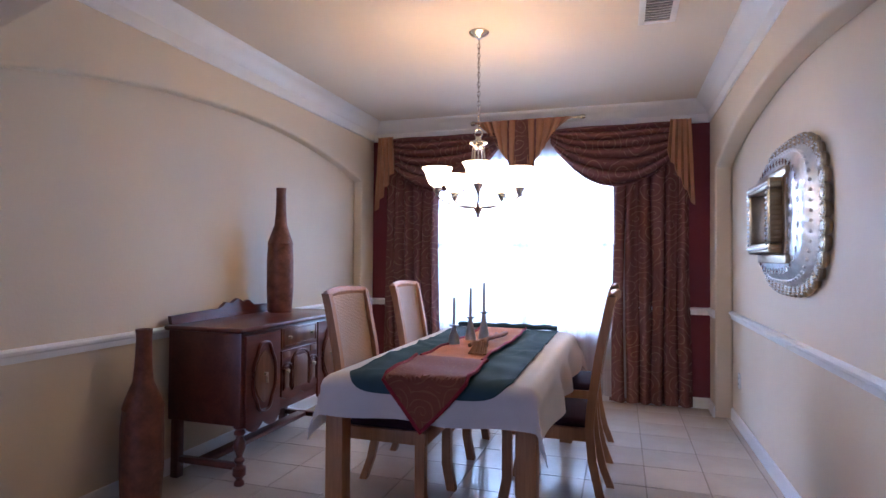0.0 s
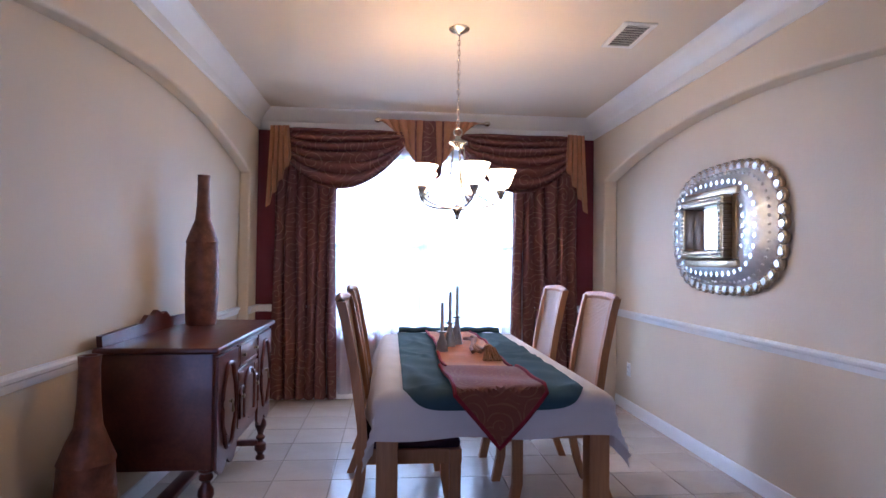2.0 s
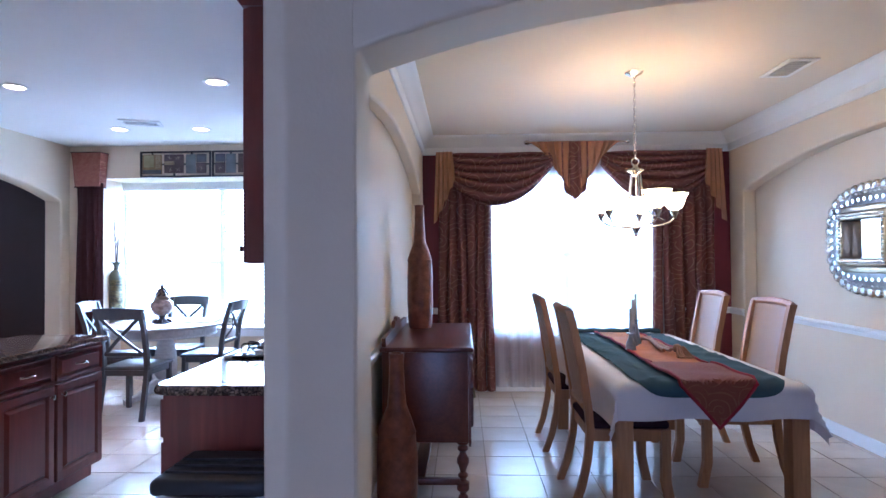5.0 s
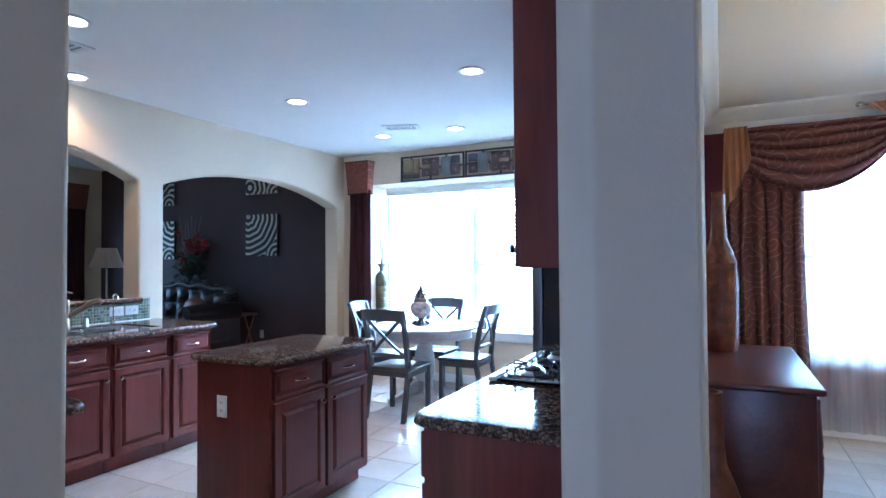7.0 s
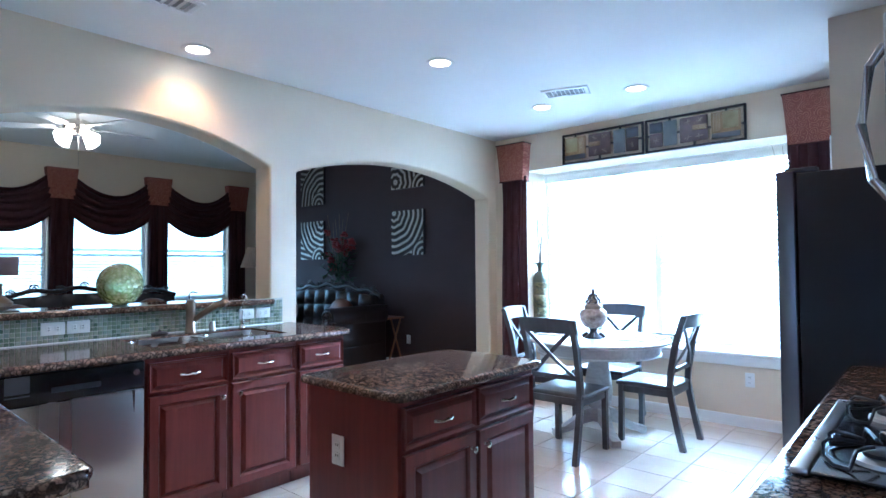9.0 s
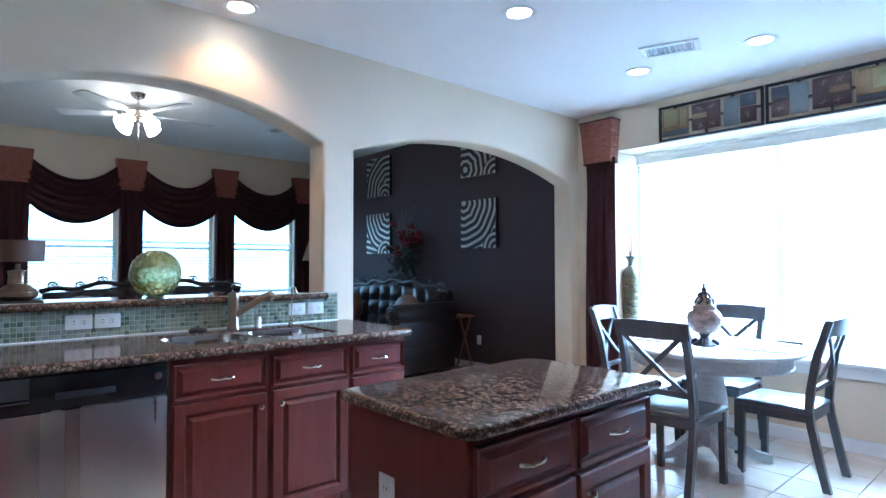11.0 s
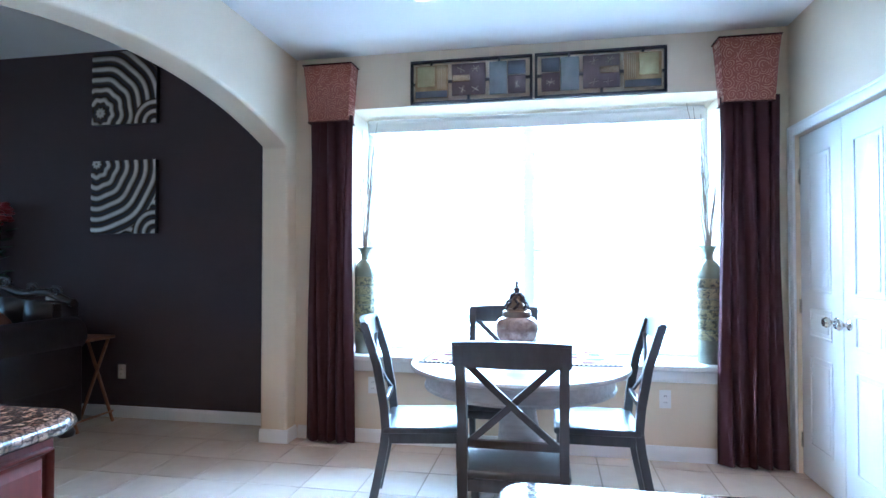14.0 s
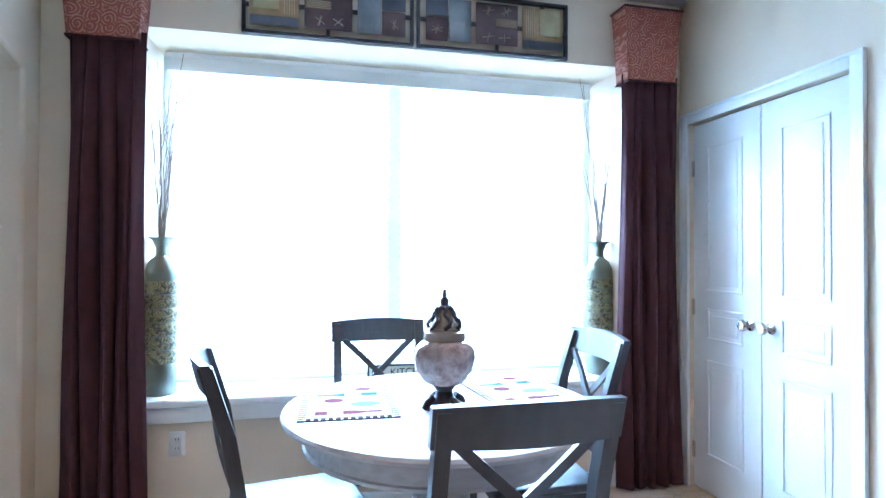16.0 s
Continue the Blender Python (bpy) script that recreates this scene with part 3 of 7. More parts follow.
CROWN = [(0.0, HD - 0.19), (0.010, HD - 0.19), (0.016, HD - 0.184), (0.018, HD - 0.115), (0.03, HD - 0.105), (0.04, HD - 0.095), (0.058, HD - 0.065), (0.09, HD - 0.035), (0.108, HD - 0.026), (0.118, HD - 0.012), (0.12, HD - 0.001), (0.0, HD - 0.001)]
moulding("crown_north", ((DXL, DY), (DXR, DY), (0, -1)), CROWN, label="white crown moulding with a flat frieze")
moulding("crown_west", ((DXL, 1.75), (DXL, DY - 0.002), (1, 0)), CROWN, label="white crown moulding with a flat frieze")
moulding("crown_east", ((DXR, 1.75), (DXR, DY - 0.002), (-1, 0)), CROWN, label="white crown moulding with a flat frieze")
RAIL = [(0.0, 0.805), (0.012, 0.805), (0.016, 0.82), (0.018, 0.835), (0.03, 0.845), (0.032, 0.858), (0.022, 0.868), (0.0, 0.87)]
BASE = [(0.0, 0.0), (0.016, 0.0), (0.016, 0.065), (0.012, 0.08), (0.008, 0.09), (0.0, 0.092)]
for n, prof in (("chair_rail", RAIL), ("baseboard", BASE)):
    lab = "white chair rail" if n == "chair_rail" else "white painted baseboard"
    moulding(n + "_1", ((-2.645, 1.80), (-2.645, 5.32), (1, 0)), prof, label=lab)
    moulding(n + "_2", ((NB, 1.80), (NB, 5.32), (-1, 0)), prof, label=lab)
    if n == "baseboard":
        moulding(n + "_3", ((DXL, DY), (DXR, DY), (0, -1)), prof, label=lab)
    else:
        moulding(n + "_3", ((DXL, DY), (WL - 0.06, DY), (0, -1)), prof, label=lab)
        moulding(n + "_6", ((WR + 0.06, DY), (DXR, DY), (0, -1)), prof, label=lab)
    moulding(n + "_4", ((DXL, 5.32), (DXL, DY), (1, 0)), prof, label=lab)
    moulding(n + "_5", ((DXR, 5.32), (DXR, DY), (-1, 0)), prof, label=lab)
moulding("baseboard_6", ((BX0 - 0.39, NY), (-3.5, NY), (0, -1)), BASE, label="white painted baseboard")
moulding("baseboard_7", ((-12.1, 6.40), (WX - 0.2, 6.40), (0, -1)), BASE, label="white painted baseboard")
moulding("baseboard_8", ((WX, 6.03), (WX, NY), (1, 0)), BASE, label="white painted baseboard")
moulding("baseboard_9", ((WX - 0.2, 6.03), (WX + 0.016, 6.03), (0, -1)), BASE, label="white painted baseboard")


# Outside: hazy glare, a lawn and a fence far behind the panes
def backdrop(name, sh, power, ground, sky_colour=DAY):
    m, nt, b = nodes_of("hazy_sky_" + name)
    tc = nt.nodes.new("ShaderNodeTexCoord")
    sp = nt.nodes.new("ShaderNodeSeparateXYZ")
    link(nt, tc.outputs["Object"], sp.inputs[0])
    mr = add(nt, "ShaderNodeMapRange", From_Min=0.0, From_Max=2.6)
    link(nt, sp.outputs["Z"], mr.inputs["Value"])
    c = ramp(nt, mr.outputs["Result"], [(0.0, rgba(ground)), (0.46, rgba(ground, 1.3)), (0.56, rgba(sky_colour, 0.35)), (0.66, rgba(sky_colour))])
    e = add(nt, "ShaderNodeEmission", Strength=power)
    link(nt, c, e.inputs["Color"])
    link(nt, e.outputs[0], nt.nodes["Material Output"].inputs["Surface"])
    return structure("backdrop_" + name, sh, m, "bright hazy garden and sky")


backdrop("kitchen", Shape().box(-7.6, 8.2, -0.6, -2.4, 8.25, 3.6), DAY_KITCHEN, (0.075, 0.10, 0.11))
backdrop("dining", Shape().box(-2.6, 7.4, -0.6, 1.6, 7.45, 3.6), DAY_DINING, (0.10, 0.17, 0.19))
backdrop("family", Shape().box(-14.4, -0.5, -0.6, -14.35, 8.2, 3.8), DAY_FAMILY, (0.20, 0.27, 0.27), (0.48, 0.80, 1.0))
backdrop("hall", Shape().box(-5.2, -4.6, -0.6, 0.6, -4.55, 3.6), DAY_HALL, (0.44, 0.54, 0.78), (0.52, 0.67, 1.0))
structure("ground", Shape().box(-60, -60, -0.4, 60, 60, -0.2), mat("lawn_grass", (0.06, 0.10, 0.035), 0.9, var=0.4, scale=3), "flat lawn round the house")


# ---- dining room ----
def window_unit(name, x0, x1, z0, z1, y, mullions, rail, m=None, label="white framed window with clear panes"):
    """A window in the plane y with its frame, upright bars, meeting rail and panes."""
    w = thing(name, label, "window", m, kind="structure")
    f = Shape()
    t = 0.05
    f.box(x0, y - 0.03, z0, x0 + t, y + 0.03, z1, 0.004).box(x1 - t, y - 0.03, z0, x1, y + 0.03, z1, 0.004)
    f.box(x0 + t, y - 0.03, z0, x1 - t, y + 0.03, z0 + t, 0.004).box(x0 + t, y - 0.03, z1 - t, x1 - t, y + 0.03, z1, 0.004)
    part("window_frame", f, TRIM, w)
    edges = [x0 + t]
    for u in mullions:
        part("mullion", Shape().box(u - 0.045, y - 0.03, z0 + t, u + 0.045, y + 0.03, z1 - t, 0.004), TRIM, w)
        edges += [u - 0.045, u + 0.045]
    edges.append(x1 - t)
    for a, b in zip(edges[::2], edges[1::2]):
        part("meeting_rail", Shape().box(a, y - 0.025, rail - 0.022, b, y + 0.025, rail + 0.022, 0.004), TRIM, w)
        for c, d in ((z0 + t, rail - 0.022), (rail + 0.022, z1 - t)):
            p = part("pane", Shape().box(a, y - 0.003, c, b, y + 0.003, d), PANE, w)
            p.visible_shadow = False
    return w


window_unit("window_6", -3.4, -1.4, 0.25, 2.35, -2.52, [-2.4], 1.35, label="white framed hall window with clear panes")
window_unit("window_1", WL, WR, WB, WT, DY + 0.10, [(WL + WR) / 2], 1.42)


def drape(width, top, bottom, folds, depth, flare=1.0, seed=0, pinch=0.25):
    """A hanging cloth in the plane y = 0, centred on x = 0."""
    rng = random.Random(seed)
    ph = [rng.uniform(-0.5, 0.5) for _ in range(4)]

    def fn(u, v):
        w = width * (1 + (flare - 1) * v)
        amp = depth * (pinch + (1 - pinch) * min(1, v * 3))
        s = u * folds * 2 * math.pi
        y = amp * (0.7 * math.sin(s + ph[0] + 0.5 * math.sin(3 * v + ph[1])) + 0.3 * math.sin(1.7 * s + ph[2] + v))
        x = (u - 0.5) * w + 0.25 * depth * math.cos(s + ph[0]) + 0.01 * math.sin(5 * v + 9 * u)
        return (x, y, top + (bottom - top) * v)
    return Shape().sheet(fn, folds * 14, 26)


def swag(x0, x1, ztop, drop, depth, folds=7, end=0.12, bow=0.0):
    """A cloth gathered at both ends and sagging in between."""
    def fn(u, v):
        sag = (1 - abs(2 * u - 1) ** 2.2)
        z = ztop - v * (end + (drop - end) * sag) - bow * sag * (1 - v)
        y = -depth * (0.25 + 0.75 * math.sin(math.pi * min(1, 0.12 + v * 0.88)) * (0.35 + 0.65 * sag))
        y -= 0.085 * abs(math.sin(math.pi * (v ** 0.85 * folds + 0.35 * math.sin(3 * u)))) ** 0.6 * (0.4 + 0.6 * sag)
        return (x0 + (x1 - x0) * u, y, z + 0.006 * math.sin(9 * u + 7 * v))
    return Shape().sheet(fn, 44, folds * 10)


def jabot(width, short, long, steps=4, flip=False):
    """A stepped cascade of pleats, longest at one side."""
    def fn(u, v):
        uu = 1 - u if flip else u
        k = uu * steps
        zig = abs((k % 1) - 0.5) * 2
        length = long - (long - short) * uu - 0.03 * zig
        return ((u - 0.5) * width * (1 - 0.25 * (1 - v)), -0.03 - 0.05 * zig * (0.5 + 0.5 * v) - 0.02 * uu, -length * v)
    return Shape().sheet(fn, 40, 16)


cy = DY - 0.085
drapery = thing("window_drapery", "burgundy scroll-pattern swags with tan copper cascades above the dining window", "curtain", pose(0, cy, -0.025))
part("swag", swag(-2.40, -1.20, 2.485, 0.53, 0.11, 6), DAMASK, drapery, thick=0.006)
part("swag", swag(-0.72, 0.46, 2.485, 0.53, 0.11, 6), DAMASK, drapery, thick=0.006)
part("center_panel", Shape().sheet(lambda u, v: (-0.985 + (u - 0.5) * (0.27 - 0.12 * max(0, v - 0.6)), -0.075 - 0.012 * math.cos(u * 6 * math.pi), 2.60 - v * (0.50 + 0.10 * (1 - abs(2 * u - 1)))), 30, 16), DAMASK, drapery, thick=0.006)
for s, xa, xb in ((1, -1.44, -1.03), (-1, -0.53, -0.94)):
    part("side_swag", Shape().sheet(lambda u, v: (xa + (xb - xa) * (u * (0.55 + 0.45 * (1 - v)) + 0.42 * v), -0.06 - 0.035 * abs(math.sin(u * 5 * math.pi + v)) ** 0.7, 2.60 - v * (0.12 + 0.36 * u ** 0.8)), 36, 14), TAN, drapery, "tan copper gathered cloth", thick=0.006)
for x, fl in ((-2.315, False), (0.375, True)):
    p = part("cascade", jabot(0.215, 0.30, 0.76, flip=fl), TAN, drapery, "tan copper stepped cascade", thick=0.006)
    p.location = (x, -0.10, 2.495)
part("rod", Shape().tube([(-1.44, -0.02, 2.605), (-0.46, -0.02, 2.605)], 0.012), NICKEL, drapery)
for x in (-1.46, -0.44):
    part("finial", Shape().ball(0.024, (x, -0.02, 2.605), (1.4, 1, 1)), NICKEL, drapery)
part("pelmet_board", Shape().box(-2.41, -0.005, 2.44, 0.475, 0.084, 2.48, 0.004), DAMASK, drapery)
part("tassel_drop", Shape().tube([(-0.985, -0.085, 2.0), (-0.985, -0.085, 1.90)], [0.006, 0.003]).ball(0.013, (-0.985, -0.085, 1.90)), CORD, drapery)
for x, w, sd in ((-2.12, 0.56, 3), (0.13, 0.64, 5)):
    solo("curtain_panel", drape(w, 2.44, 0.015, 6, 0.055, 1.04, sd), DAMASK, "burgundy brown scroll-patterned floor-length curtain", "curtain", pose(x, cy + 0.03, 0), "dining curtains", thick=0.006)
solo("sheer_curtain", drape(1.9, 2.42, 0.05, 16, 0.022, 1.0, 8), SHEER, "translucent white voile sheer behind the curtains", "curtain", pose(-1.0, DY - 0.035, 0))


def turned_leg(z0, z1, r):
    h = z1 - z0
    prof = [(0.0, 0), (0.55, 0.0), (0.8, 0.02), (0.75, 0.07), (0.5, 0.10), (0.55, 0.13), (1.0, 0.18), (1.0, 0.30), (0.55, 0.33), (0.5, 0.36), (0.8, 0.40), (0.8, 0.43), (0.45, 0.47), (0.6, 0.53), (1.0, 0.63), (0.95, 0.70), (0.55, 0.77), (0.5, 0.80), (0.85, 0.84), (0.85, 0.88), (0.6, 0.91), (1.0, 0.95), (1.0, 1.0), (0, 1.0)]
    return [(r * a, z0 + h * b) for a, b in prof]


def sideboard(m):
    """Front along +x, length along y."""
    sb = thing("sideboard", "dark mahogany antique sideboard with carved doors and turned legs", "sideboard", m)
    L, D, T = 1.17, 0.495, 0.885
    b = Shape()
    b.box(0, 0, 0.34, D, L, T - 0.028, 0.006)
    part("body", b, MAHOGANY, sb)
    part("top", Shape().box(-0.01, -0.03, T - 0.028, D + 0.03, L + 0.03, T, 0.011, 3), MAHOGANY, sb)
    pts = [(0.0, T)]
    for i in range(41):
        u = i / 40
        y = -0.01 + (L + 0.02) * u
        z = T + 0.05 + 0.012 * math.sin(u * math.pi)
        if 0.36 < u < 0.64:
            z += 0.042 * math.sin((u - 0.36) / 0.28 * math.pi) ** 0.6 + 0.012 * math.cos((u - 0.5) * 60)
        pts.append((y, z))
    pts.append((L, T))
    part("gallery", Shape().prism(pts, "x", 0.0, 0.024), MAHOGANY, sb, "shaped upstand with a carved crest")
    # doors
    def carved(y0, y1, z0, z1, scallop):
        s = Shape()
        n = 24
        low = [(y0 + (y1 - y0) * i / n, z0 - scallop * abs(math.sin(2 * math.pi * i / n)) * (1 if 0 < i < n else 0)) for i in range(n + 1)]
        s.prism(low + [(y1, z1), (y0, z1)], "x", D, D + 0.014)
        return s

    def frame_loop(cy0, cz0, w, h, r):
        pts = []
        for i in range(49):
            a = 2 * math.pi * i / 48
            k = 1 + 0.10 * math.cos(4 * a)
            pts.append((D + 0.018, cy0 + w * math.copysign(abs(math.cos(a)) ** 0.6, math.cos(a)) * k, cz0 + h * math.copysign(abs(math.sin(a)) ** 0.7, math.sin(a)) * k))
        return Shape().tube(pts, r, 6)
    for y0, y1 in ((0.03, 0.36), (L - 0.36, L - 0.03)):
        d = part("door", carved(y0, y1, 0.33, T - 0.05, 0.045), MAHOGANY, sb)
        c = (y0 + y1) / 2
        part("inlay", frame_loop(c, 0.585, 0.10, 0.18, 0.011), MAHOGANY, d, "carved moulding loop")
        part("veneer", Shape().prism([(c + 0.075 * math.cos(a / 20 * 2 * math.pi) * (1 + 0.25 * math.cos(a / 20 * 4 * math.pi)), 0.585 + 0.15 * math.sin(a / 20 * 2 * math.pi)) for a in range(20)], "x", D + 0.012, D + 0.019), BURL, d, "figured walnut panel")
        part("handle", Shape().lathe([(0, 0), (0.012, 0), (0.006, 0.008), (0.013, 0.018), (0, 0.024)], 12, m=pose(D + 0.018, c, 0.60, 0, 90, 0)).tube([(D + 0.036, c, 0.598), (D + 0.038, c, 0.55)], [0.004, 0.008]), OLDBRASS, d)
    y0, y1 = 0.375, L - 0.375
    d = part("door", carved(y0, y1, 0.42, 0.70, 0.03), MAHOGANY, sb)
    c = L / 2
    def arch_loop(cy0, half, z0, z1, r):
        pts = [(D + 0.018, cy0 - half, z0)] + [(D + 0.018, cy0 - half * math.cos(k * math.pi / 12), z1 - half * 0.7 + half * 0.7 * math.sin(k * math.pi / 12)) for k in range(13)] + [(D + 0.018, cy0 + half, z0)]
        return Shape().tube(pts, r, 6)
    for q, half, za, zb in ((c, 0.105, 0.445, 0.685), (c - 0.155, 0.045, 0.46, 0.62), (c + 0.155, 0.045, 0.46, 0.62)):
        part("inlay", arch_loop(q, half, za, zb, 0.008), MAHOGANY, d, "arched carved moulding")
        part("inlay", arch_loop(q, half - 0.016, za + 0.008, zb - 0.016, 0.004), MAHOGANY, d, "arched carved moulding")
        part("veneer", Shape().box(D + 0.012, q - half + 0.02, za + 0.01, D + 0.018, q + half - 0.02, zb - 0.035, 0.002), BURL, d, "figured walnut panel")
    for q in (y0 + 0.012, y1 - 0.09):
        part("veneer", Shape().box(D + 0.0125, q, 0.655, D + 0.0165, q + 0.078, 0.692, 0.001), BURL, d, "figured walnut panel")
    for q in (c - 0.155, c + 0.155):
        part("handle", Shape().lathe([(0, 0), (0.012, 0), (0.006, 0.008), (0.013, 0.018), (0, 0.024)], 12, m=pose(D + 0.014, q, 0.57, 0, 90, 0)), OLDBRASS, d)
    dr = part("drawer", Shape().box(D, y0, 0.715, D + 0.012, y1, T - 0.045, 0.004), BURL, sb, "figured walnut drawer front")
    part("bead", Shape().box(D + 0.008, y0 + 0.02, 0.725, D + 0.016, y1 - 0.02, 0.731).box(D + 0.008, y0 + 0.02, 0.825, D + 0.016, y1 - 0.02, 0.831).box(D + 0.008, y0 + 0.02, 0.731, D + 0.016, y0 + 0.026, 0.825).box(D + 0.008, y1 - 0.026, 0.731, D + 0.016, y1 - 0.02, 0.825), MAHOGANY, dr)
    for q in (c - 0.13, c + 0.13):
        part("knob", Shape().lathe([(0, 0), (0.010, 0), (0.005, 0.008), (0.012, 0.018), (0, 0.024)], 12, m=pose(D + 0.012, q, 0.778, 0, 90, 0)), OLDBRASS, dr)
    for y in (0.045, L - 0.045):
        part("leg", Shape().lathe(turned_leg(0, 0.345, 0.036), 20, (D - 0.035, y, 0)), MAHOGANY, sb)
        part("leg", Shape().box(0.005, y - 0.025, 0, 0.055, y + 0.025, 0.345, 0.004), MAHOGANY, sb)
        part("stretcher", Shape().box(0.055, y - 0.02, 0.09, D - 0.05, y + 0.02, 0.125, 0.005), MAHOGANY, sb)
    part("stretcher", Shape().box(0.16, 0.05, 0.092, 0.24, L - 0.05, 0.122, 0.006), MAHOGANY, sb)
    return sb


sideboard(pose(-2.60, 2.895, 0))


def tall_bottle(m, h, r, label, seed):
    rng = random.Random(seed)
    prof = [(0, 0), (r * 0.86, 0), (r * 0.92, 0.02), (r, h * 0.2), (r, h * 0.42), (r * 0.93, h * 0.54), (r * 0.97, h * 0.55), (r * 0.72, h * 0.63), (r * 0.48, h * 0.70), (r * 0.40, h * 0.80), (r * 0.36, h * 0.95), (r * 0.39, h), (r * 0.28, h), (r * 0.26, h * 0.94), (0, h * 0.93)]
    s = Shape().lathe(prof, 36)
    for v in s.bm.verts:
        k = 1 + 0.025 * math.sin(7 * v.co.z / h * 9 + 5 * math.atan2(v.co.y, v.co.x)) + rng.uniform(-0.012, 0.012)
        v.co.x *= k
        v.co.y *= k
    return solo("wooden_bottle", s, BOTTLEWOOD, label, "vase", m, "carved bottles")


tall_bottle(pose(-2.447, 3.777, 0.887), 0.892, 0.093, "tall mottled red-brown wooden bottle standing on the sideboard", 1)
tall_bottle(pose(-2.48, 2.60, 0), 0.90, 0.105, "mottled red-brown wooden bottle standing on the tiled floor", 2)

# Table, cloth and what lies on it
TXC, TY0, TY1, TZ = -0.90, 2.51, 4.38, 0.755
table = thing("dining_table", "rectangular honey oak dining table with square legs", "table", pose(TXC, (TY0 + TY1) / 2, 0))
HW, HL = 0.48, (TY1 - TY0) / 2
part("tabletop", Shape().box(-HW + 0.018, -HL + 0.018, TZ - 0.03, HW - 0.018, HL - 0.018, TZ, 0.014, 4), OAK, table)
for sx in (-1, 1):
    for sy in (-1, 1):
        part("leg", Shape().box(sx * (HW - 0.05) - 0.043, sy * (HL - 0.06) - 0.043, 0, sx * (HW - 0.05) + 0.043, sy * (HL - 0.06) + 0.043, TZ - 0.03, 0.006), OAK, table)
for sx in (-1, 1):
    part("apron", Shape().box(sx * (HW - 0.05) - 0.012, -HL + 0.11, TZ - 0.12, sx * (HW - 0.05) + 0.012, HL - 0.11, TZ - 0.031), OAK, table)
for sy in (-1, 1):
    part("apron", Shape().box(-HW + 0.1, sy * (HL - 0.06) - 0.012, TZ - 0.12, HW - 0.1, sy * (HL - 0.06) + 0.012, TZ - 0.031), OAK, table)


def rumple(x, y):
    """Creases beside the centre strip."""
    side = min(1, max(0, (abs(x) - 0.17) / 0.06))
    a = math.sin(9 * y + 14 * x + 2 * math.sin(4 * y))
    return side * (1.3 * max(0, a) ** 5 + 1.0 * max(0, math.sin(15 * y - 22 * x + 3 * math.sin(6 * y + x))) ** 6)


def laid(x0, x1, y0, y1, lift, wave=0.02, nx=60, ny=110, wrinkle=0.003, flare=0.10, round_=0.0):
    """A cloth laid over the table; what reaches past the edges hangs down."""
    def fn(u, v):
        x, y = x0 + (x1 - x0) * u, y0 + (y1 - y0) * v
        if round_ and v < 0.5:
            y += round_ * abs(2 * u - 1) ** 8
        r = 0.045

        def over(c, half):
            """How far out and how far down the cloth lies, past the rounded edge."""
            e = abs(c) - (half - r)
            if e <= 0:
                return abs(c), 0.0
            if e < r * math.pi / 2:
                return half - r + r * math.sin(e / r), r * (1 - math.cos(e / r))
            e -= r * math.pi / 2
            return half + flare * e, r + e
        ox, dx = over(x, HW)
        oy, dy = over(y, HL)
        drop = math.hypot(dx, dy)
        hang = max(drop - r, 0)
        run = y if dx >= dy else x
        w = wave * min(1, hang / 0.1) * math.sin(run * 8 + 2 * math.sin(run * 3)) + 0.012 * min(1, drop / r) + lift * min(1, drop / r)
        both = 0.28 * min(max(dx - r, 0), max(dy - r, 0))
        px = math.copysign(ox + (w if dx > 0 and dx >= dy else 0.0) + both, x)
        py = math.copysign(oy + (w if dy > 0 and dy > dx else 0.0) + both, y)
        z = TZ + 0.004 + lift - drop + (wrinkle * math.sin(17 * x + 11 * y) * math.sin(13 * y) + rumple(x, y) * lift) * (1 if drop == 0 else 0)
        return (px, py, z)
    return Shape().sheet(fn, nx, ny)


at_table = pose(TXC, (TY0 + TY1) / 2, 0)
solo("tablecloth", laid(-HW - 0.21, HW + 0.21, -HL - 0.15, HL + 0.17, 0.0, wave=0.025, wrinkle=0.004), LINEN, "ivory linen cloth hanging over the table edges", "tablecloth", at_table, thick=0.002)
solo("table_runner", laid(-0.37, 0.37, -HL - 0.05, HL + 0.02, 0.008, wrinkle=0.005, round_=0.10), GREEN, "wrinkled dark teal green cloth laid along the table", "runner", at_table, thick=0.003)
bolster = Shape().sheet(lambda u, v: (-0.36 + 0.72 * u, HL - 0.05 + 0.035 * math.cos(2 * math.pi * v), TZ + 0.035 + 0.018 * math.sin(2 * math.pi * v) + 0.004 * math.sin(u * 30)), 30, 12)
solo("folded_cloth", bolster, GREEN, "rolled dark teal end of the green cloth", "cloth", at_table, thick=0.002)


def runner_part(x0, x1, y0, y1, point, lift):
    def fn(u, v):
        x = x0 + (x1 - x0) * u
        y = y0 - point * (1 - abs(2 * u - 1)) * (1 - v) + (y1 - y0) * v
        e = max(-HL - y, 0)
        return (x + 0.012 * math.sin(5 * y), -HL - 0.03 - 0.1 * e if e > 0 else y, TZ + 0.014 + lift - max(e - 0.01, 0) + 0.004 * math.sin(20 * y + 7 * x))
    return fn


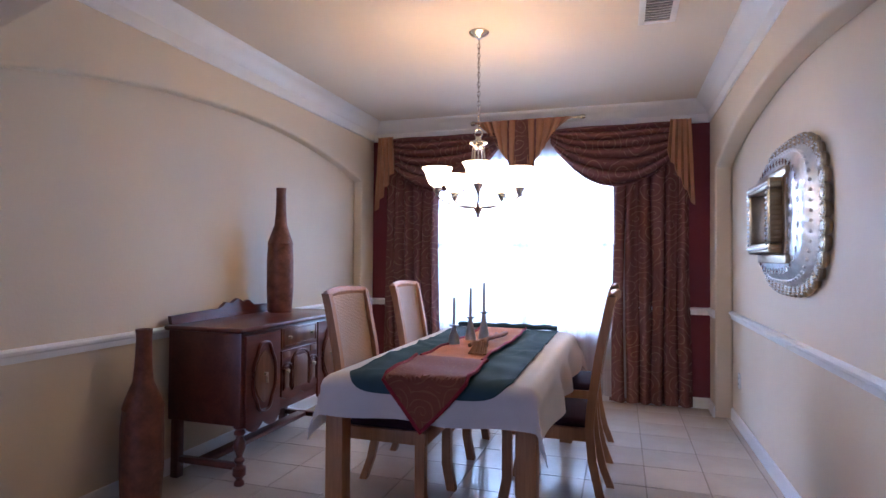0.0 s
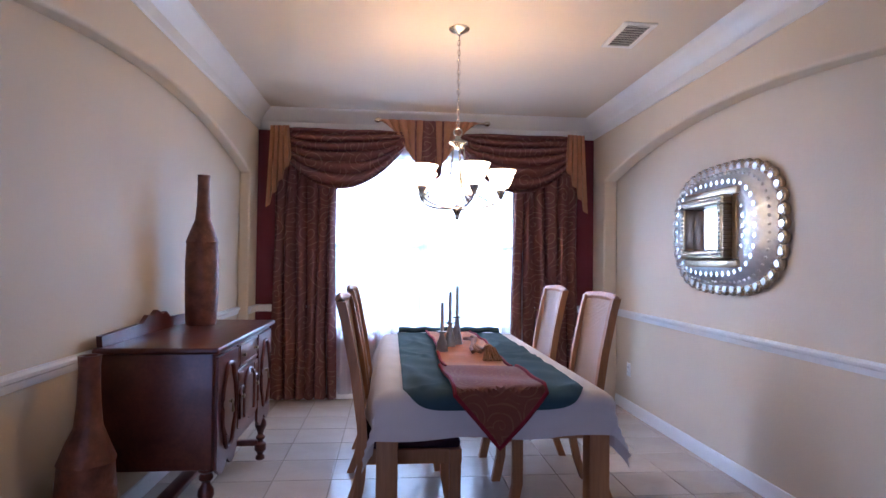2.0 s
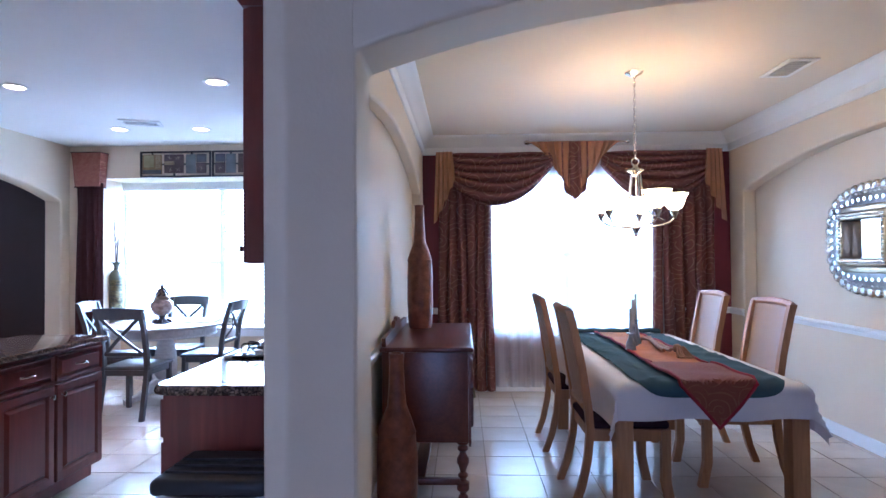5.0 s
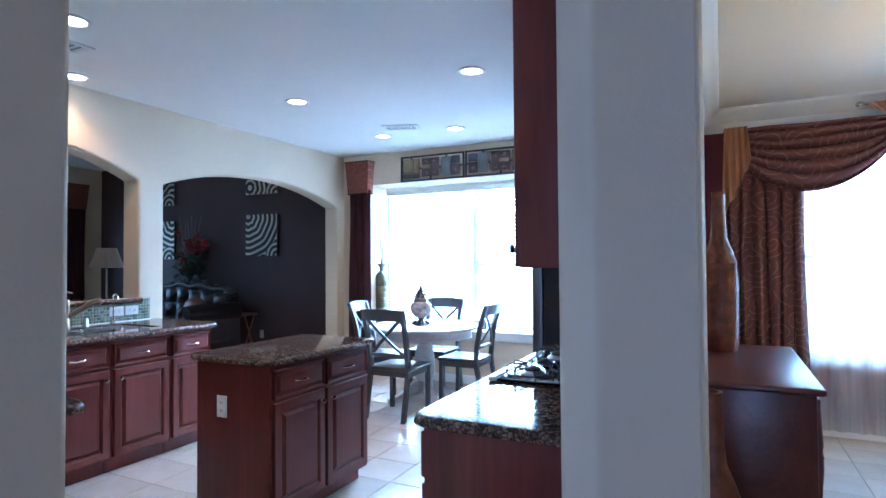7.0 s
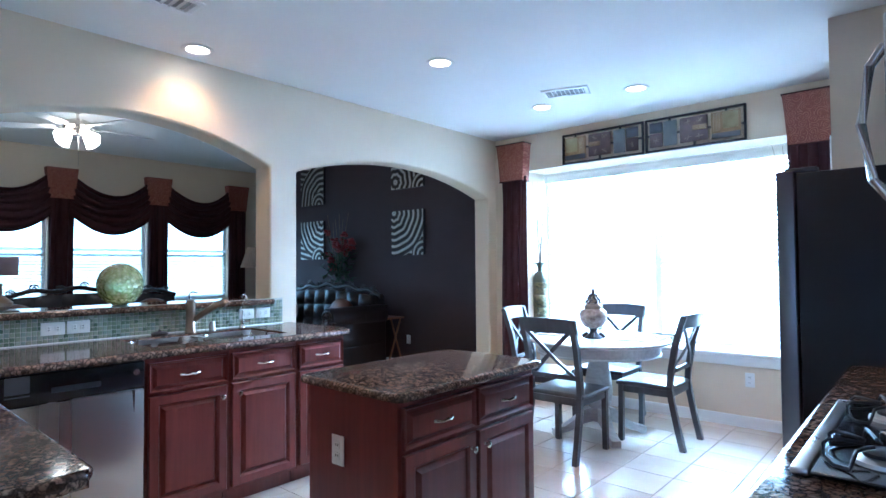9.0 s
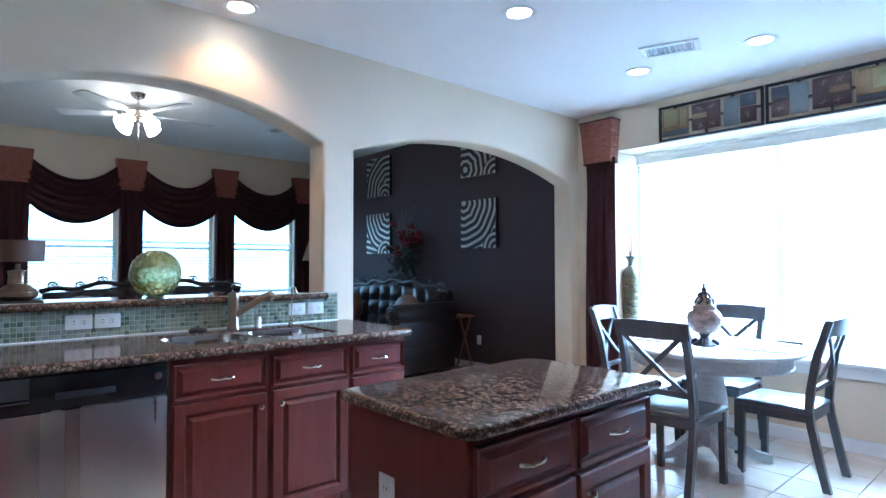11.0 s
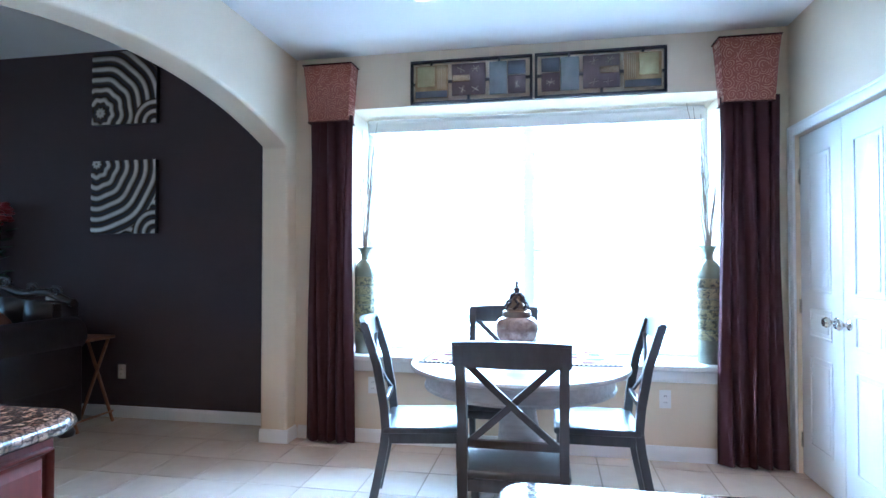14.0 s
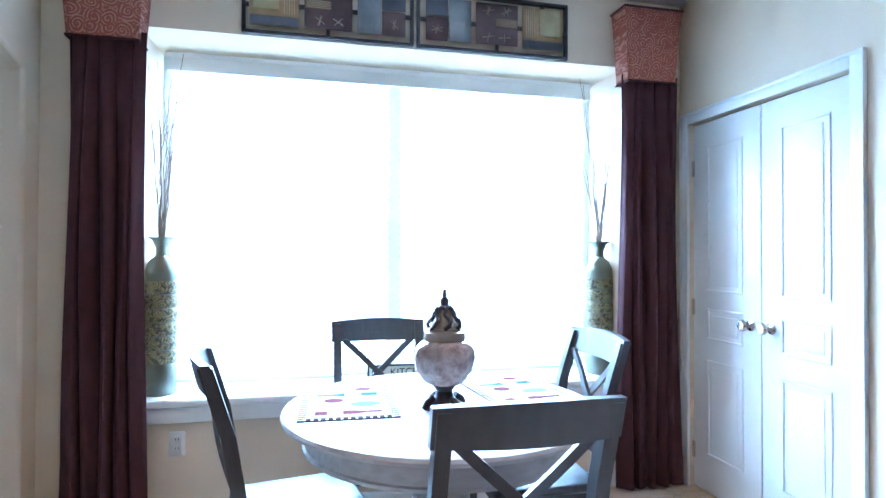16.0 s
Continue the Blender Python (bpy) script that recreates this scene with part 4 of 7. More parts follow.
rn = thing("pointed_runner", "copper satin and rust scroll runner with crimson edging", "runner", at_table)
part("satin_field", Shape().sheet(runner_part(-0.15, 0.15, -HL + 0.42, HL - 0.02, 0, 0.014), 14, 60), ORANGE, rn, "copper orange satin", thick=0.003)
part("pointed_end", Shape().sheet(runner_part(-0.175, 0.175, -HL - 0.03, -HL + 0.43, 0.20, 0.018), 20, 30), RUNNERCLOTH, rn, "rust scroll-pattern point", thick=0.003)
fe = runner_part(-0.182, 0.182, -HL - 0.035, -HL + 0.43, 0.21, 0.021)
part("edging", Shape().tube([fe(0, 1)] + [fe(0, 1 - i / 12) for i in range(1, 12)] + [fe(i / 16, 0) for i in range(17)] + [fe(1, i / 12) for i in range(1, 13)], 0.009, 6), REDTRIM, rn, "crimson braid")
fe = runner_part(-0.157, 0.157, -HL + 0.42, HL - 0.02, 0, 0.018)
for u in (0, 1):
    part("edging", Shape().tube([fe(u, i / 30) for i in range(31)], 0.008, 6), REDTRIM, rn, "crimson braid")


def candlestick(x, y, h, hc):
    c = thing("candle_holder", "tapered pewter candle holder with a tall slim candle", "candle holder", pose(x, y, TZ + 0.028), "candle holders on the table")
    part("stem", Shape().lathe([(0, 0), (0.036, 0), (0.034, 0.006), (0.027, 0.05), (0.019, h * 0.6), (0.013, h - 0.02), (0.012, h - 0.012), (0.028, h - 0.006), (0.03, h), (0.012, h + 0.003), (0, h + 0.003)], 24), PEWTER, c)
    part("candle", Shape().lathe([(0, h), (0.0105, h), (0.009, h + hc), (0.003, h + hc + 0.006), (0, h + hc + 0.006)], 12), WAX, c, "grey cream taper")


candlestick(-1.035, 3.42, 0.11, 0.155)
candlestick(-0.975, 3.57, 0.145, 0.17)
candlestick(-0.92, 3.69, 0.165, 0.18)
cordt = thing("tassel_cord", "brown gold twisted cord with a bushy tassel on the runner", "tassel", pose(-0.84, 3.4, TZ + 0.04))
for k in range(3):
    part("cord", Shape().tube([(0.02 * k - 0.02 + 0.03 * math.sin(i * 0.5 + k), 0.38 - 0.055 * i, 0.008 + 0.012 * abs(math.sin(i * 0.9 + k))) for i in range(11)], 0.011, 8), CORD, cordt)
tz = Shape()
rng = random.Random(4)
for k in range(46):
    a = rng.uniform(-0.6, 0.6)
    tz.tube([(0.03, -0.19, 0.03), (0.03 + 0.05 * math.sin(a), -0.24, 0.03 + rng.uniform(-0.02, 0.02)), (0.03 + 0.09 * math.sin(a), -0.31 + rng.uniform(-0.02, 0.02), -0.005)], 0.004, 4)
part("tassel", tz.ball(0.028, (0.03, -0.18, 0.028)), CORD, cordt, "bushy brown gold fringe")


def dining_chair():
    """Faces +x, origin under the seat's middle."""
    c = thing("dining_chair", "honey oak dining chair with a high woven cane back", "chair", group="chairs round the dining table")
    part("seat", Shape().box(-0.22, -0.225, 0.44, 0.23, 0.225, 0.485, 0.02, 3), PLUMSEAT, c, "dark plum cushioned seat")
    rails = Shape().box(-0.21, -0.225, 0.375, 0.235, -0.20, 0.44, 0.004).box(-0.21, 0.20, 0.375, 0.235, 0.225, 0.44, 0.004).box(0.212, -0.2, 0.375, 0.235, 0.2, 0.44, 0.004).box(-0.21, -0.2, 0.375, -0.187, 0.2, 0.44, 0.004)
    part("seat_frame", rails, OAK, c)

    def bar(pts, w, t):
        s = Shape()
        out = []
        for x, z in pts:
            out.append((x - t / 2, z))
        for x, z in pts[::-1]:
            out.append((x + t / 2, z))
        return out
    back = [(-0.30, 0), (-0.255, 0.12), (-0.22, 0.28), (-0.205, 0.44), (-0.215, 0.56), (-0.25, 0.80), (-0.295, 1.02), (-0.315, 1.095)]
    for sy in (-1, 1):
        y = sy * 0.215
        part("back_post", Shape().prism(bar(back, 0.03, 0.042), "y", y - 0.018, y + 0.018), OAK, c)
        front = [(0.235, 0), (0.205, 0.15), (0.205, 0.44)]
        part("leg", Shape().prism(bar(front, 0.03, 0.05), "y", y - 0.02, y + 0.02), OAK, c)
    n = 12
    part("crest_rail", Shape().sheet(lambda u, v: (-0.314 + 0.024 * math.sin(math.pi * u) * -1 + 0.018 * math.cos(2 * math.pi * v), -0.225 + 0.45 * u, 1.085 + 0.014 * math.sin(math.pi * u) + 0.026 * math.sin(2 * math.pi * v)), n, 10), OAK, c)
    part("lower_rail", Shape().box(-0.232, -0.2, 0.53, -0.205, 0.2, 0.565, 0.005), OAK, c)
    part("cane_panel", Shape().sheet(lambda u, v: (-0.215 - 0.094 * v - 0.018 * math.sin(math.pi * u), -0.2 + 0.4 * u, 0.55 + 0.53 * v), 12, 12), CANE, c, "woven cane back", thick=0.008)
    return c


first = dining_chair()
first.matrix_world = pose(-1.23, 3.05, 0)
for x, y, r in ((-1.25, 3.98, 0), (-0.46, 3.37, 180), (-0.47, 4.20, 180)):
    copy_thing(first, pose(x, y, 0, 0, 0, r))


def chandelier(m):
    c = thing("chandelier", "satin nickel chandelier with five lit frosted glass shades", "chandelier", m)
    part("canopy", Shape().lathe([(0, 0), (0.065, 0), (0.066, -0.006), (0.055, -0.018), (0.022, -0.032), (0.012, -0.045), (0, -0.045)], 28), NICKEL, c)
    for i in range(19):
        z = -0.06 - i * 0.031
        pts = [(0.010 * math.cos(a) * (1 if i % 2 else 0), 0.010 * math.cos(a) * (0 if i % 2 else 1), z + 0.02 * math.sin(a)) for a in [k * math.pi / 6 for k in range(13)]]
        part("chain_link", Shape().tube(pts, 0.0028, 5), NICKEL, c)
    part("cord", Shape().tube([(0.004, 0, -0.04), (-0.004, 0.003, -0.3), (0.003, 0, -0.65)], 0.002, 5), BRONZE, c)
    part("top_ring", Shape().tube([(0.026 * math.cos(k * math.pi / 10), 0, -0.655 + 0.026 * math.sin(k * math.pi / 10)) for k in range(21)], 0.005, 6), NICKEL, c)
    part("hub", Shape().lathe([(0, -0.68), (0.016, -0.68), (0.02, -0.70), (0.058, -0.712), (0.06, -0.722), (0.03, -0.74), (0.022, -0.76), (0.0, -0.762)], 24), NICKEL, c)
    part("lower_hub", Shape().lathe([(0, -1.10), (0.012, -1.105), (0.03, -1.12), (0.034, -1.135), (0.02, -1.16), (0.014, -1.175), (0.016, -1.19), (0, -1.205)], 24), NICKEL, c)
    for k in range(5):
        a = 2 * math.pi * k / 5 - 0.07
        ca, sa = math.cos(a), math.sin(a)
        arm = []
        for i in range(15):
            u = i / 14
            r = 0.03 + 0.24 * math.sin(u * math.pi / 2) ** 1.0
            z = -1.13 + 0.085 * u ** 2
            arm.append((r * ca, r * sa, z))
        part("arm", Shape().tube(arm, 0.007, 8), NICKEL, c)
        part("rod", Shape().tube([(0.035 * ca, 0.035 * sa, -0.745), (0.05 * ca, 0.05 * sa, -0.9), (0.10 * ca, 0.10 * sa, -1.03), (0.2 * ca, 0.2 * sa, -1.085)], 0.0055, 8), NICKEL, c)
        x, y = 0.27 * ca, 0.27 * sa
        part("cup", Shape().lathe([(0, -1.07), (0.012, -1.07), (0.016, -1.05), (0.026, -1.035), (0.03, -1.015), (0.018, -1.0), (0, -1.0)], 16, (x, y, 0)), NICKEL, c)
        part("shade", Shape().lathe([(0.024, -1.005), (0.045, -0.996), (0.064, -0.965), (0.076, -0.922), (0.095, -0.892), (0.091, -0.892), (0.072, -0.922), (0.06, -0.96), (0.041, -0.99), (0.0, -0.995)], 28, (x, y, 0)), SHADE_GLOW, c, "lit frosted glass bell shade")
    return c


chandelier(pose(-0.938, 3.594, HD) @ Matrix.Scale(0.952, 4))


def vent(name, m, w, h, n, label):
    v = thing(name, label, "vent", m, "ceiling vents")
    # Sheet coloured as the shaded gaps behind the slats.
    part("backing", Shape().box(-w / 2 + 0.02, -h / 2 + 0.02, -0.004, w / 2 - 0.02, h / 2 - 0.02, -0.001), VENT_GAP, v)
    part("frame", Shape().box(-w / 2, -h / 2, -0.012, w / 2, -h / 2 + 0.035, -0.001, 0.003).box(-w / 2, h / 2 - 0.035, -0.012, w / 2, h / 2, -0.001, 0.003).box(-w / 2, -h / 2 + 0.035, -0.012, -w / 2 + 0.035, h / 2 - 0.035, -0.001, 0.003).box(w / 2 - 0.035, -h / 2 + 0.035, -0.012, w / 2, h / 2 - 0.035, -0.001, 0.003), TRIM, v)
    for i in range(n):
        x = -w / 2 + 0.045 + (w - 0.09) * i / (n - 1)
        part("slat", Shape().box(-0.007, -h / 2 + 0.035, -0.0015, 0.007, h / 2 - 0.035, 0.0015, m=pose(x, 0, -0.009, 0, 48, 0)), TRIM, v)
    return v


vent("ceiling_vent", pose(0.09, 3.56, HD, 0, 0, 270), 0.365, 0.205, 9, "white slatted vent in the dining room ceiling")


def wall_mirror(m):
    """Faces -x; the back lies on x = 0."""
    o = thing("wall_mirror", "large rounded pressed silver wall mirror with a disc-studded rim", "mirror", m)
    A, B = 0.55, 0.37

    def se(a, k=1.0, n=3.0):
        c, s = math.cos(a), math.sin(a)
        return (k * A * math.copysign(abs(c) ** (2 / n), c), k * B * math.copysign(abs(s) ** (2 / n), s))

    def dish(u, v):
        p = se(2 * math.pi * u, 1 - 0.72 * v)
        out = 0.02 + 0.075 * math.sin(min(1, v * 1.6) * math.pi / 2)
        return (-out, p[0], p[1])
    part("dish", Shape().sheet(dish, 96, 18, close_u=True), PRESSED, o, "pressed silver metal field", thick=0.004)
    part("backing", Shape().prism([se(2 * math.pi * i / 48, 0.98) for i in range(48)], "x", -0.022, 0), BRONZE, o)
    scallop = meshed("scallop", Shape().lathe([(0, 0.006), (0.024, 0.007), (0.03, 0.012), (0.041, 0.008), (0.044, -0.004), (0.036, -0.02), (0, -0.02)], 16), OLDBRASS)
    disc = meshed("disc", Shape().lathe([(0, 0.011), (0.021, 0.011), (0.024, 0.008), (0.024, 0.004), (0, 0.004)], 14), HAMMERED)
    dots = Shape()
    for i in range(9):
        dots.ball(0.0042, (0.031 * math.cos(i * math.pi / 4.5), 0.031 * math.sin(i * math.pi / 4.5), 0.014), seg=6)
    dots = meshed("bead_ring", dots, PRESSED)
    bead = meshed("bead", Shape().ball(0.009, seg=8), PRESSED)
    # evenly spaced round the rim
    fine = [se(2 * math.pi * i / 2000, 1.0) for i in range(2001)]
    acc = [0.0]
    for p, q in zip(fine, fine[1:]):
        acc.append(acc[-1] + math.hypot(q[0] - p[0], q[1] - p[1]))

    def ring(count, k, x, mesh, tilt, name, label=""):
        j = 0
        for i in range(count):
            d = acc[-1] * i / count
            while acc[j + 1] < d:
                j += 1
            y, z = fine[j]
            ob = new(name, mesh)
            ob.parent = o
            ob.matrix_basis = pose(x, k * y, k * z, 0, -90, 0) @ pose(0, 0, 0, 0, 0, 0)
            if label and i == 0:
                ob["label"] = label
    ring(42, 1.0, -0.022, scallop, 0, "scallop", "scalloped bronze rim piece")
    ring(42, 1.0, -0.022, disc, 0, "disc", "small round mirror disc")
    ring(42, 1.0, -0.022, dots, 0, "bead_ring")
    star = Shape()
    pts = [((0.019 if i % 2 else 0.010) * math.cos(i * math.pi / 6), (0.019 if i % 2 else 0.010) * math.sin(i * math.pi / 6)) for i in range(12)]
    star.prism(pts, "z", 0, 0.006)
    ms = meshed("stud", star, STUD)
    ring(40, 0.76, -0.088, ms, 0, "stud")
    ring(60, 0.90, -0.062, bead, 0, "bead")
    ring(32, 0.60, -0.099, ms, 0, "stud")
    # inner frame
    fr = Shape()
    w, h, t = 0.235, 0.19, 0.055
    for y0, z0, y1, z1 in ((-w, -h, w, -h + t), (-w, h - t, w, h), (-w, -h + t, -w + t, h - t), (w - t, -h + t, w, h - t)):
        fr.box(-0.17, y0, z0, -0.085, y1, z1, 0.012, 3)
    part("inner_frame", fr, OLDBRASS, o, "deep aged brass frame")
    for sgn in (-1, 1):
        spots = [(-w + 0.02 + (2 * w - 0.04) * i / 16, sgn * (h - 0.027)) for i in range(17)]
        spots += [(sgn * (w - 0.027), -h + 0.05 + (2 * h - 0.1) * i / 11) for i in range(12)]
        for y, z in spots:
            ob = new("bead", bead)
            ob.parent = o
            ob.location = (-0.172, y, z)
        # ribbed sides of the deep frame
        for i in range(15):
            part("rib", Shape().tube([(-0.165, sgn * (w + 0.002), -h + 0.02 + (2 * h - 0.04) * i / 14), (-0.09, sgn * (w + 0.002), -h + 0.02 + (2 * h - 0.04) * i / 14)], 0.006, 6), OLDBRASS, o)
    step = Shape()
    for y0, z0, y1, z1 in ((-w - 0.05, -h - 0.05, w + 0.05, -h), (-w - 0.05, h, w + 0.05, h + 0.05), (-w - 0.05, -h, -w, h), (w, -h, w + 0.05, h)):
        step.box(-0.112, y0, z0, -0.08, y1, z1, 0.010, 2)
    part("outer_step", step, OLDBRASS, o, "stepped aged brass surround")
    part("glass", Shape().box(-0.098, -w + t, -h + t, -0.092, w - t, h - t), MIRROR, o, "clear mirror glass")
    return o


wall_mirror(pose(NB, 3.635, 1.505))


def outlet(m, label, switch=False, double=False):
    """Faces -y in its own axes."""
    o = thing("light_switch" if switch else "wall_outlet", label, "switch" if switch else "outlet", m, "" if switch else "wall outlets")
    w = 0.058 if switch else 0.036
    part("plate", Shape().box(-w, -0.006, -0.058, w, 0, 0.058, 0.003), PLASTIC, o)
    if switch:
        part("knob", Shape().lathe([(0, 0), (0.016, 0), (0.013, 0.016), (0, 0.018)], 20, m=pose(0, -0.006, 0, 90, 0, 0)), PLASTIC, o)
    else:
        for z in (-0.021, 0.021):
            s = part("socket", Shape().box(-0.016, -0.0085, z - 0.014, 0.016, -0.006, z + 0.014, 0.002), PLASTIC, o)
            part("slot", Shape().box(-0.008, -0.0092, z - 0.004, -0.005, -0.0084, z + 0.006).box(0.005, -0.0092, z - 0.004, 0.008, -0.0084, z + 0.006), SLOT, s)
    return o


outlet(pose(NB, 2.09, 1.33, 0, 0, -90), "white dimmer switch plate on the cream wall", switch=True)
outlet(pose(NB, 2.45, 0.365, 0, 0, -90), "white duplex outlet on the cream wall")
outlet(pose(NB, 5.05, 0.36, 0, 0, -90), "white duplex outlet on the cream wall")
outlet(pose(-2.645, 2.71, 0.33, 0, 0, 90), "white duplex outlet on the cream wall")


# ---- kitchen ----
def pull(x, y, z, half=0.05):
    s = Shape().tube([(x, y - half, z), (x + 0.012, y - half * 0.8, z), (x + 0.022, y - half * 0.4, z - 0.003), (x + 0.024, y, z + 0.002), (x + 0.022, y + half * 0.4, z - 0.003), (x + 0.012, y + half * 0.8, z), (x, y + half, z)], [0.008, 0.007, 0.0045, 0.007, 0.0045, 0.007, 0.008], 8)
    return s


def knob(x, y, z):
    return Shape().lathe([(0, 0), (0.008, 0), (0.005, 0.010), (0.014, 0.018), (0.014, 0.024), (0, 0.029)], 14, m=pose(x, y, z, 0, 90, 0))


def raised_front(y0, y1, z0, z1, x=0.0, rim=0.055):
    """A framed cabinet front with a raised centre field in one piece, facing +x."""
    bm2 = bmesh.new()
    steps = [(0, 0), (0, 0.016), (0.004, 0.02), (rim - 0.010, 0.021), (rim - 0.004, 0.016), (rim, 0.007), (rim + 0.008, 0.007), (rim + 0.024, 0.022)]
    loops = [[bm2.verts.new((x + h, *p)) for p in ((y0 + i, z0 + i), (y1 - i, z0 + i), (y1 - i, z1 - i), (y0 + i, z1 - i))] for i, h in steps]
    for a, b in zip(loops, loops[1:]):
        for i in range(4):
            bm2.faces.new((a[i], a[(i + 1) % 4], b[(i + 1) % 4], b[i]))
    bm2.faces.new(loops[-1])
    bm2.faces.new(loops[0][::-1])
    bmesh.ops.recalc_face_normals(bm2, faces=bm2.faces[:])
    return Shape().take(bm2)


def base_cabinet(m, w, depth, top, fronts, label, group="", ends="lr"):
    """Faces +x in its own axes, y from 0 to w. fronts: (y0, y1, knob side)."""
    c = thing("base_cabinet", label, "cabinet", m, group)
    part("body", Shape().box(-depth, 0, 0.095, -0.02, w, 0.70), CHERRY, c)
    part("face_frame", Shape().box(-0.02, 0, 0.095, 0, w, top), CHERRY, c)
    for y, there in ((0, "l" in ends), (w - 0.016, "r" in ends)):
        if there:
            part("side_panel", Shape().box(-depth, y, 0.70, -0.02, y + 0.016, top), CHERRY, c)
    part("toe_kick", Shape().box(-depth, 0.002, 0, -0.065, w - 0.002, 0.095), CHERRY, c, "recessed dark plinth")
    for y0, y1, side in fronts:
        dr = part("drawer", raised_front(y0, y1, top - 0.175, top - 0.025, 0.0, 0.012), CHERRY, c)
        part("handle", pull(0.019, (y0 + y1) / 2, top - 0.10), NICKEL, dr, "satin nickel pull")
        d = part("door", raised_front(y0, y1, 0.115, top - 0.195), CHERRY, c)
        part("knob", knob(0.02, y0 + 0.035 if side < 0 else y1 - 0.035, top - 0.255), NICKEL, d, "satin nickel knob")
    return c


def edge_nose(pts, z0, z1, r=None):
    """A half-round stone edge along a line."""
    return Shape().tube([(x, y, (z0 + z1) / 2) for x, y in pts], (z1 - z0) / 2, 12)


# Island
IT = 0.905
island = base_cabinet(pose(-4.50, 2.415, 0), 0.87, 0.52, IT - 0.035, [(0.02, 0.425, 1), (0.445, 0.85, -1)], "dark cherry kitchen island cabinet with two doors and two drawers")
def stone_slab(x0, y0, x1, y1, z0, z1, r=0.05):
    """A stone top with rounded corners and a rounded edge."""
    s = Shape()
    pts = []
    for cx, cy_, a0 in ((x1 - r, y1 - r, 0), (x0 + r, y1 - r, 90), (x0 + r, y0 + r, 180), (x1 - r, y0 + r, 270)):
        for k in range(7):
            a = radians(a0 + 15 * k)
            pts.append((cx + r * math.cos(a), cy_ + r * math.sin(a)))
    h = (z1 - z0) / 2

    def fn(u, v):
        i = int(round(u * len(pts))) % len(pts)
        a = -math.pi / 2 + math.pi * v
        p, q, nxt = Vector(pts[i - 1]), Vector(pts[i]), Vector(pts[(i + 1) % len(pts)])
        d = (nxt - p).normalized()
        n = Vector((d.y, -d.x))
        out = h * (math.cos(a) - 1)
        return (q.x + n.x * out, q.y + n.y * out, (z0 + z1) / 2 + h * math.sin(a))
    s.sheet(fn, len(pts), 8, close_u=True)
    loops = [[v for v in s.bm.verts if abs(v.co.z - zz) < 1e-5] for zz in (z1, z0)]
    s.bm.verts.ensure_lookup_table()
    n = len(pts)
    top = [s.bm.verts[8 * n + i] for i in range(n)]
    bot = [s.bm.verts[i] for i in range(n)]
    s.bm.faces.new(top)
    s.bm.faces.new(bot[::-1])
    bmesh.ops.recalc_face_normals(s.bm, faces=s.bm.faces[:])
    return s


solo("island_worktop", stone_slab(-5.06, 2.375, -4.448, 3.325, IT - 0.034, IT), GRANITE, "polished brown speckled granite island top", "worktop")
outlet(pose(-4.83, 2.415, 0.635), "white duplex outlet on the end of the island")

# Sink run
CT = 0.930
FXK = -6.085
RUN = "cherry base cabinets below the sink"
base_cabinet(pose(FXK, 2.175, 0), 0.445, 0.68, CT - 0.042, [(0.015, 0.43, 1)], "cherry base cabinet with one drawer and one door", RUN, "l")
base_cabinet(pose(FXK, 2.622, 0), 0.445, 0.68, CT - 0.042, [(0.015, 0.43, -1)], "cherry base cabinet with one drawer and one door", RUN, "")
base_cabinet(pose(FXK, 3.069, 0), 0.37, 0.68, CT - 0.042, [(0.015, 0.355, -1)], "narrow cherry base cabinet at the end of the run", RUN, "r")
base_cabinet(pose(FXK, 0.86, 0), 0.70, 0.68, CT - 0.042, [(0.36, 0.69, 1)], "cherry corner base cabinet", RUN)
dwsh = thing("dishwasher", "stainless steel dishwasher with a black control panel", "dishwasher", pose(FXK, 1.57, 0))
part("tub", Shape().box(-0.55, 0.004, 0.095, -0.012, 0.598, CT - 0.045), BLACKMATT, dwsh)
part("door", Shape().box(-0.012, 0.006, 0.11, 0.018, 0.596, 0.745, 0.004), STEEL, dwsh)
cp = part("control_panel", Shape().box(-0.012, 0.006, 0.75, 0.022, 0.596, CT - 0.048, 0.006), BLACKGLOSS, dwsh)
part("dial", Shape().lathe([(0, 0), (0.017, 0), (0.015, 0.012), (0, 0.013)], 20, m=pose(0.022, 0.555, 0.835, 0, 90, 0)), NICKEL, cp)
part("latch", Shape().box(0.02, 0.2, 0.79, 0.027, 0.4, 0.815, 0.003), BLACKMATT, cp)
part("vent_grille", Shape().box(0.02, 0.03, 0.79, 0.024, 0.12, 0.795).box(0.02, 0.03, 0.805, 0.024, 0.12, 0.88).box(0.02, 0.03, 0.82, 0.024, 0.12, 0.825), SLOT, cp)
part("toe_kick", Shape().box(-0.5, 0.006, 0, -0.06, 0.594, 0.09), BLACKMATT, dwsh)

# Continuous worktop with the sink's cut-out
SX0, SX1, SY0, SY1 = -6.65, -6.20, 2.25, 3.08
FRONT = -6.055
wt = thing("sink_worktop", "polished brown speckled granite worktop with a double sink cut-out", "worktop", pose(0, 0, 0))
s = Shape()
z0, z1 = CT - 0.04, CT
s.lattice([WX, SX0, SX1, FRONT, -4.40], [0.832, 1.43, SY0, SY1, 3.42], [(1, 2), (3, 1), (3, 2), (3, 3)], "z", z0, z1)
s.prism([(WX, 3.42), (FRONT, 3.42), (FRONT - 0.02, 3.465), (FRONT - 0.06, 3.485), (WX, 3.485)], "z", z0, z1)
part("slab", s, GRANITE, wt)
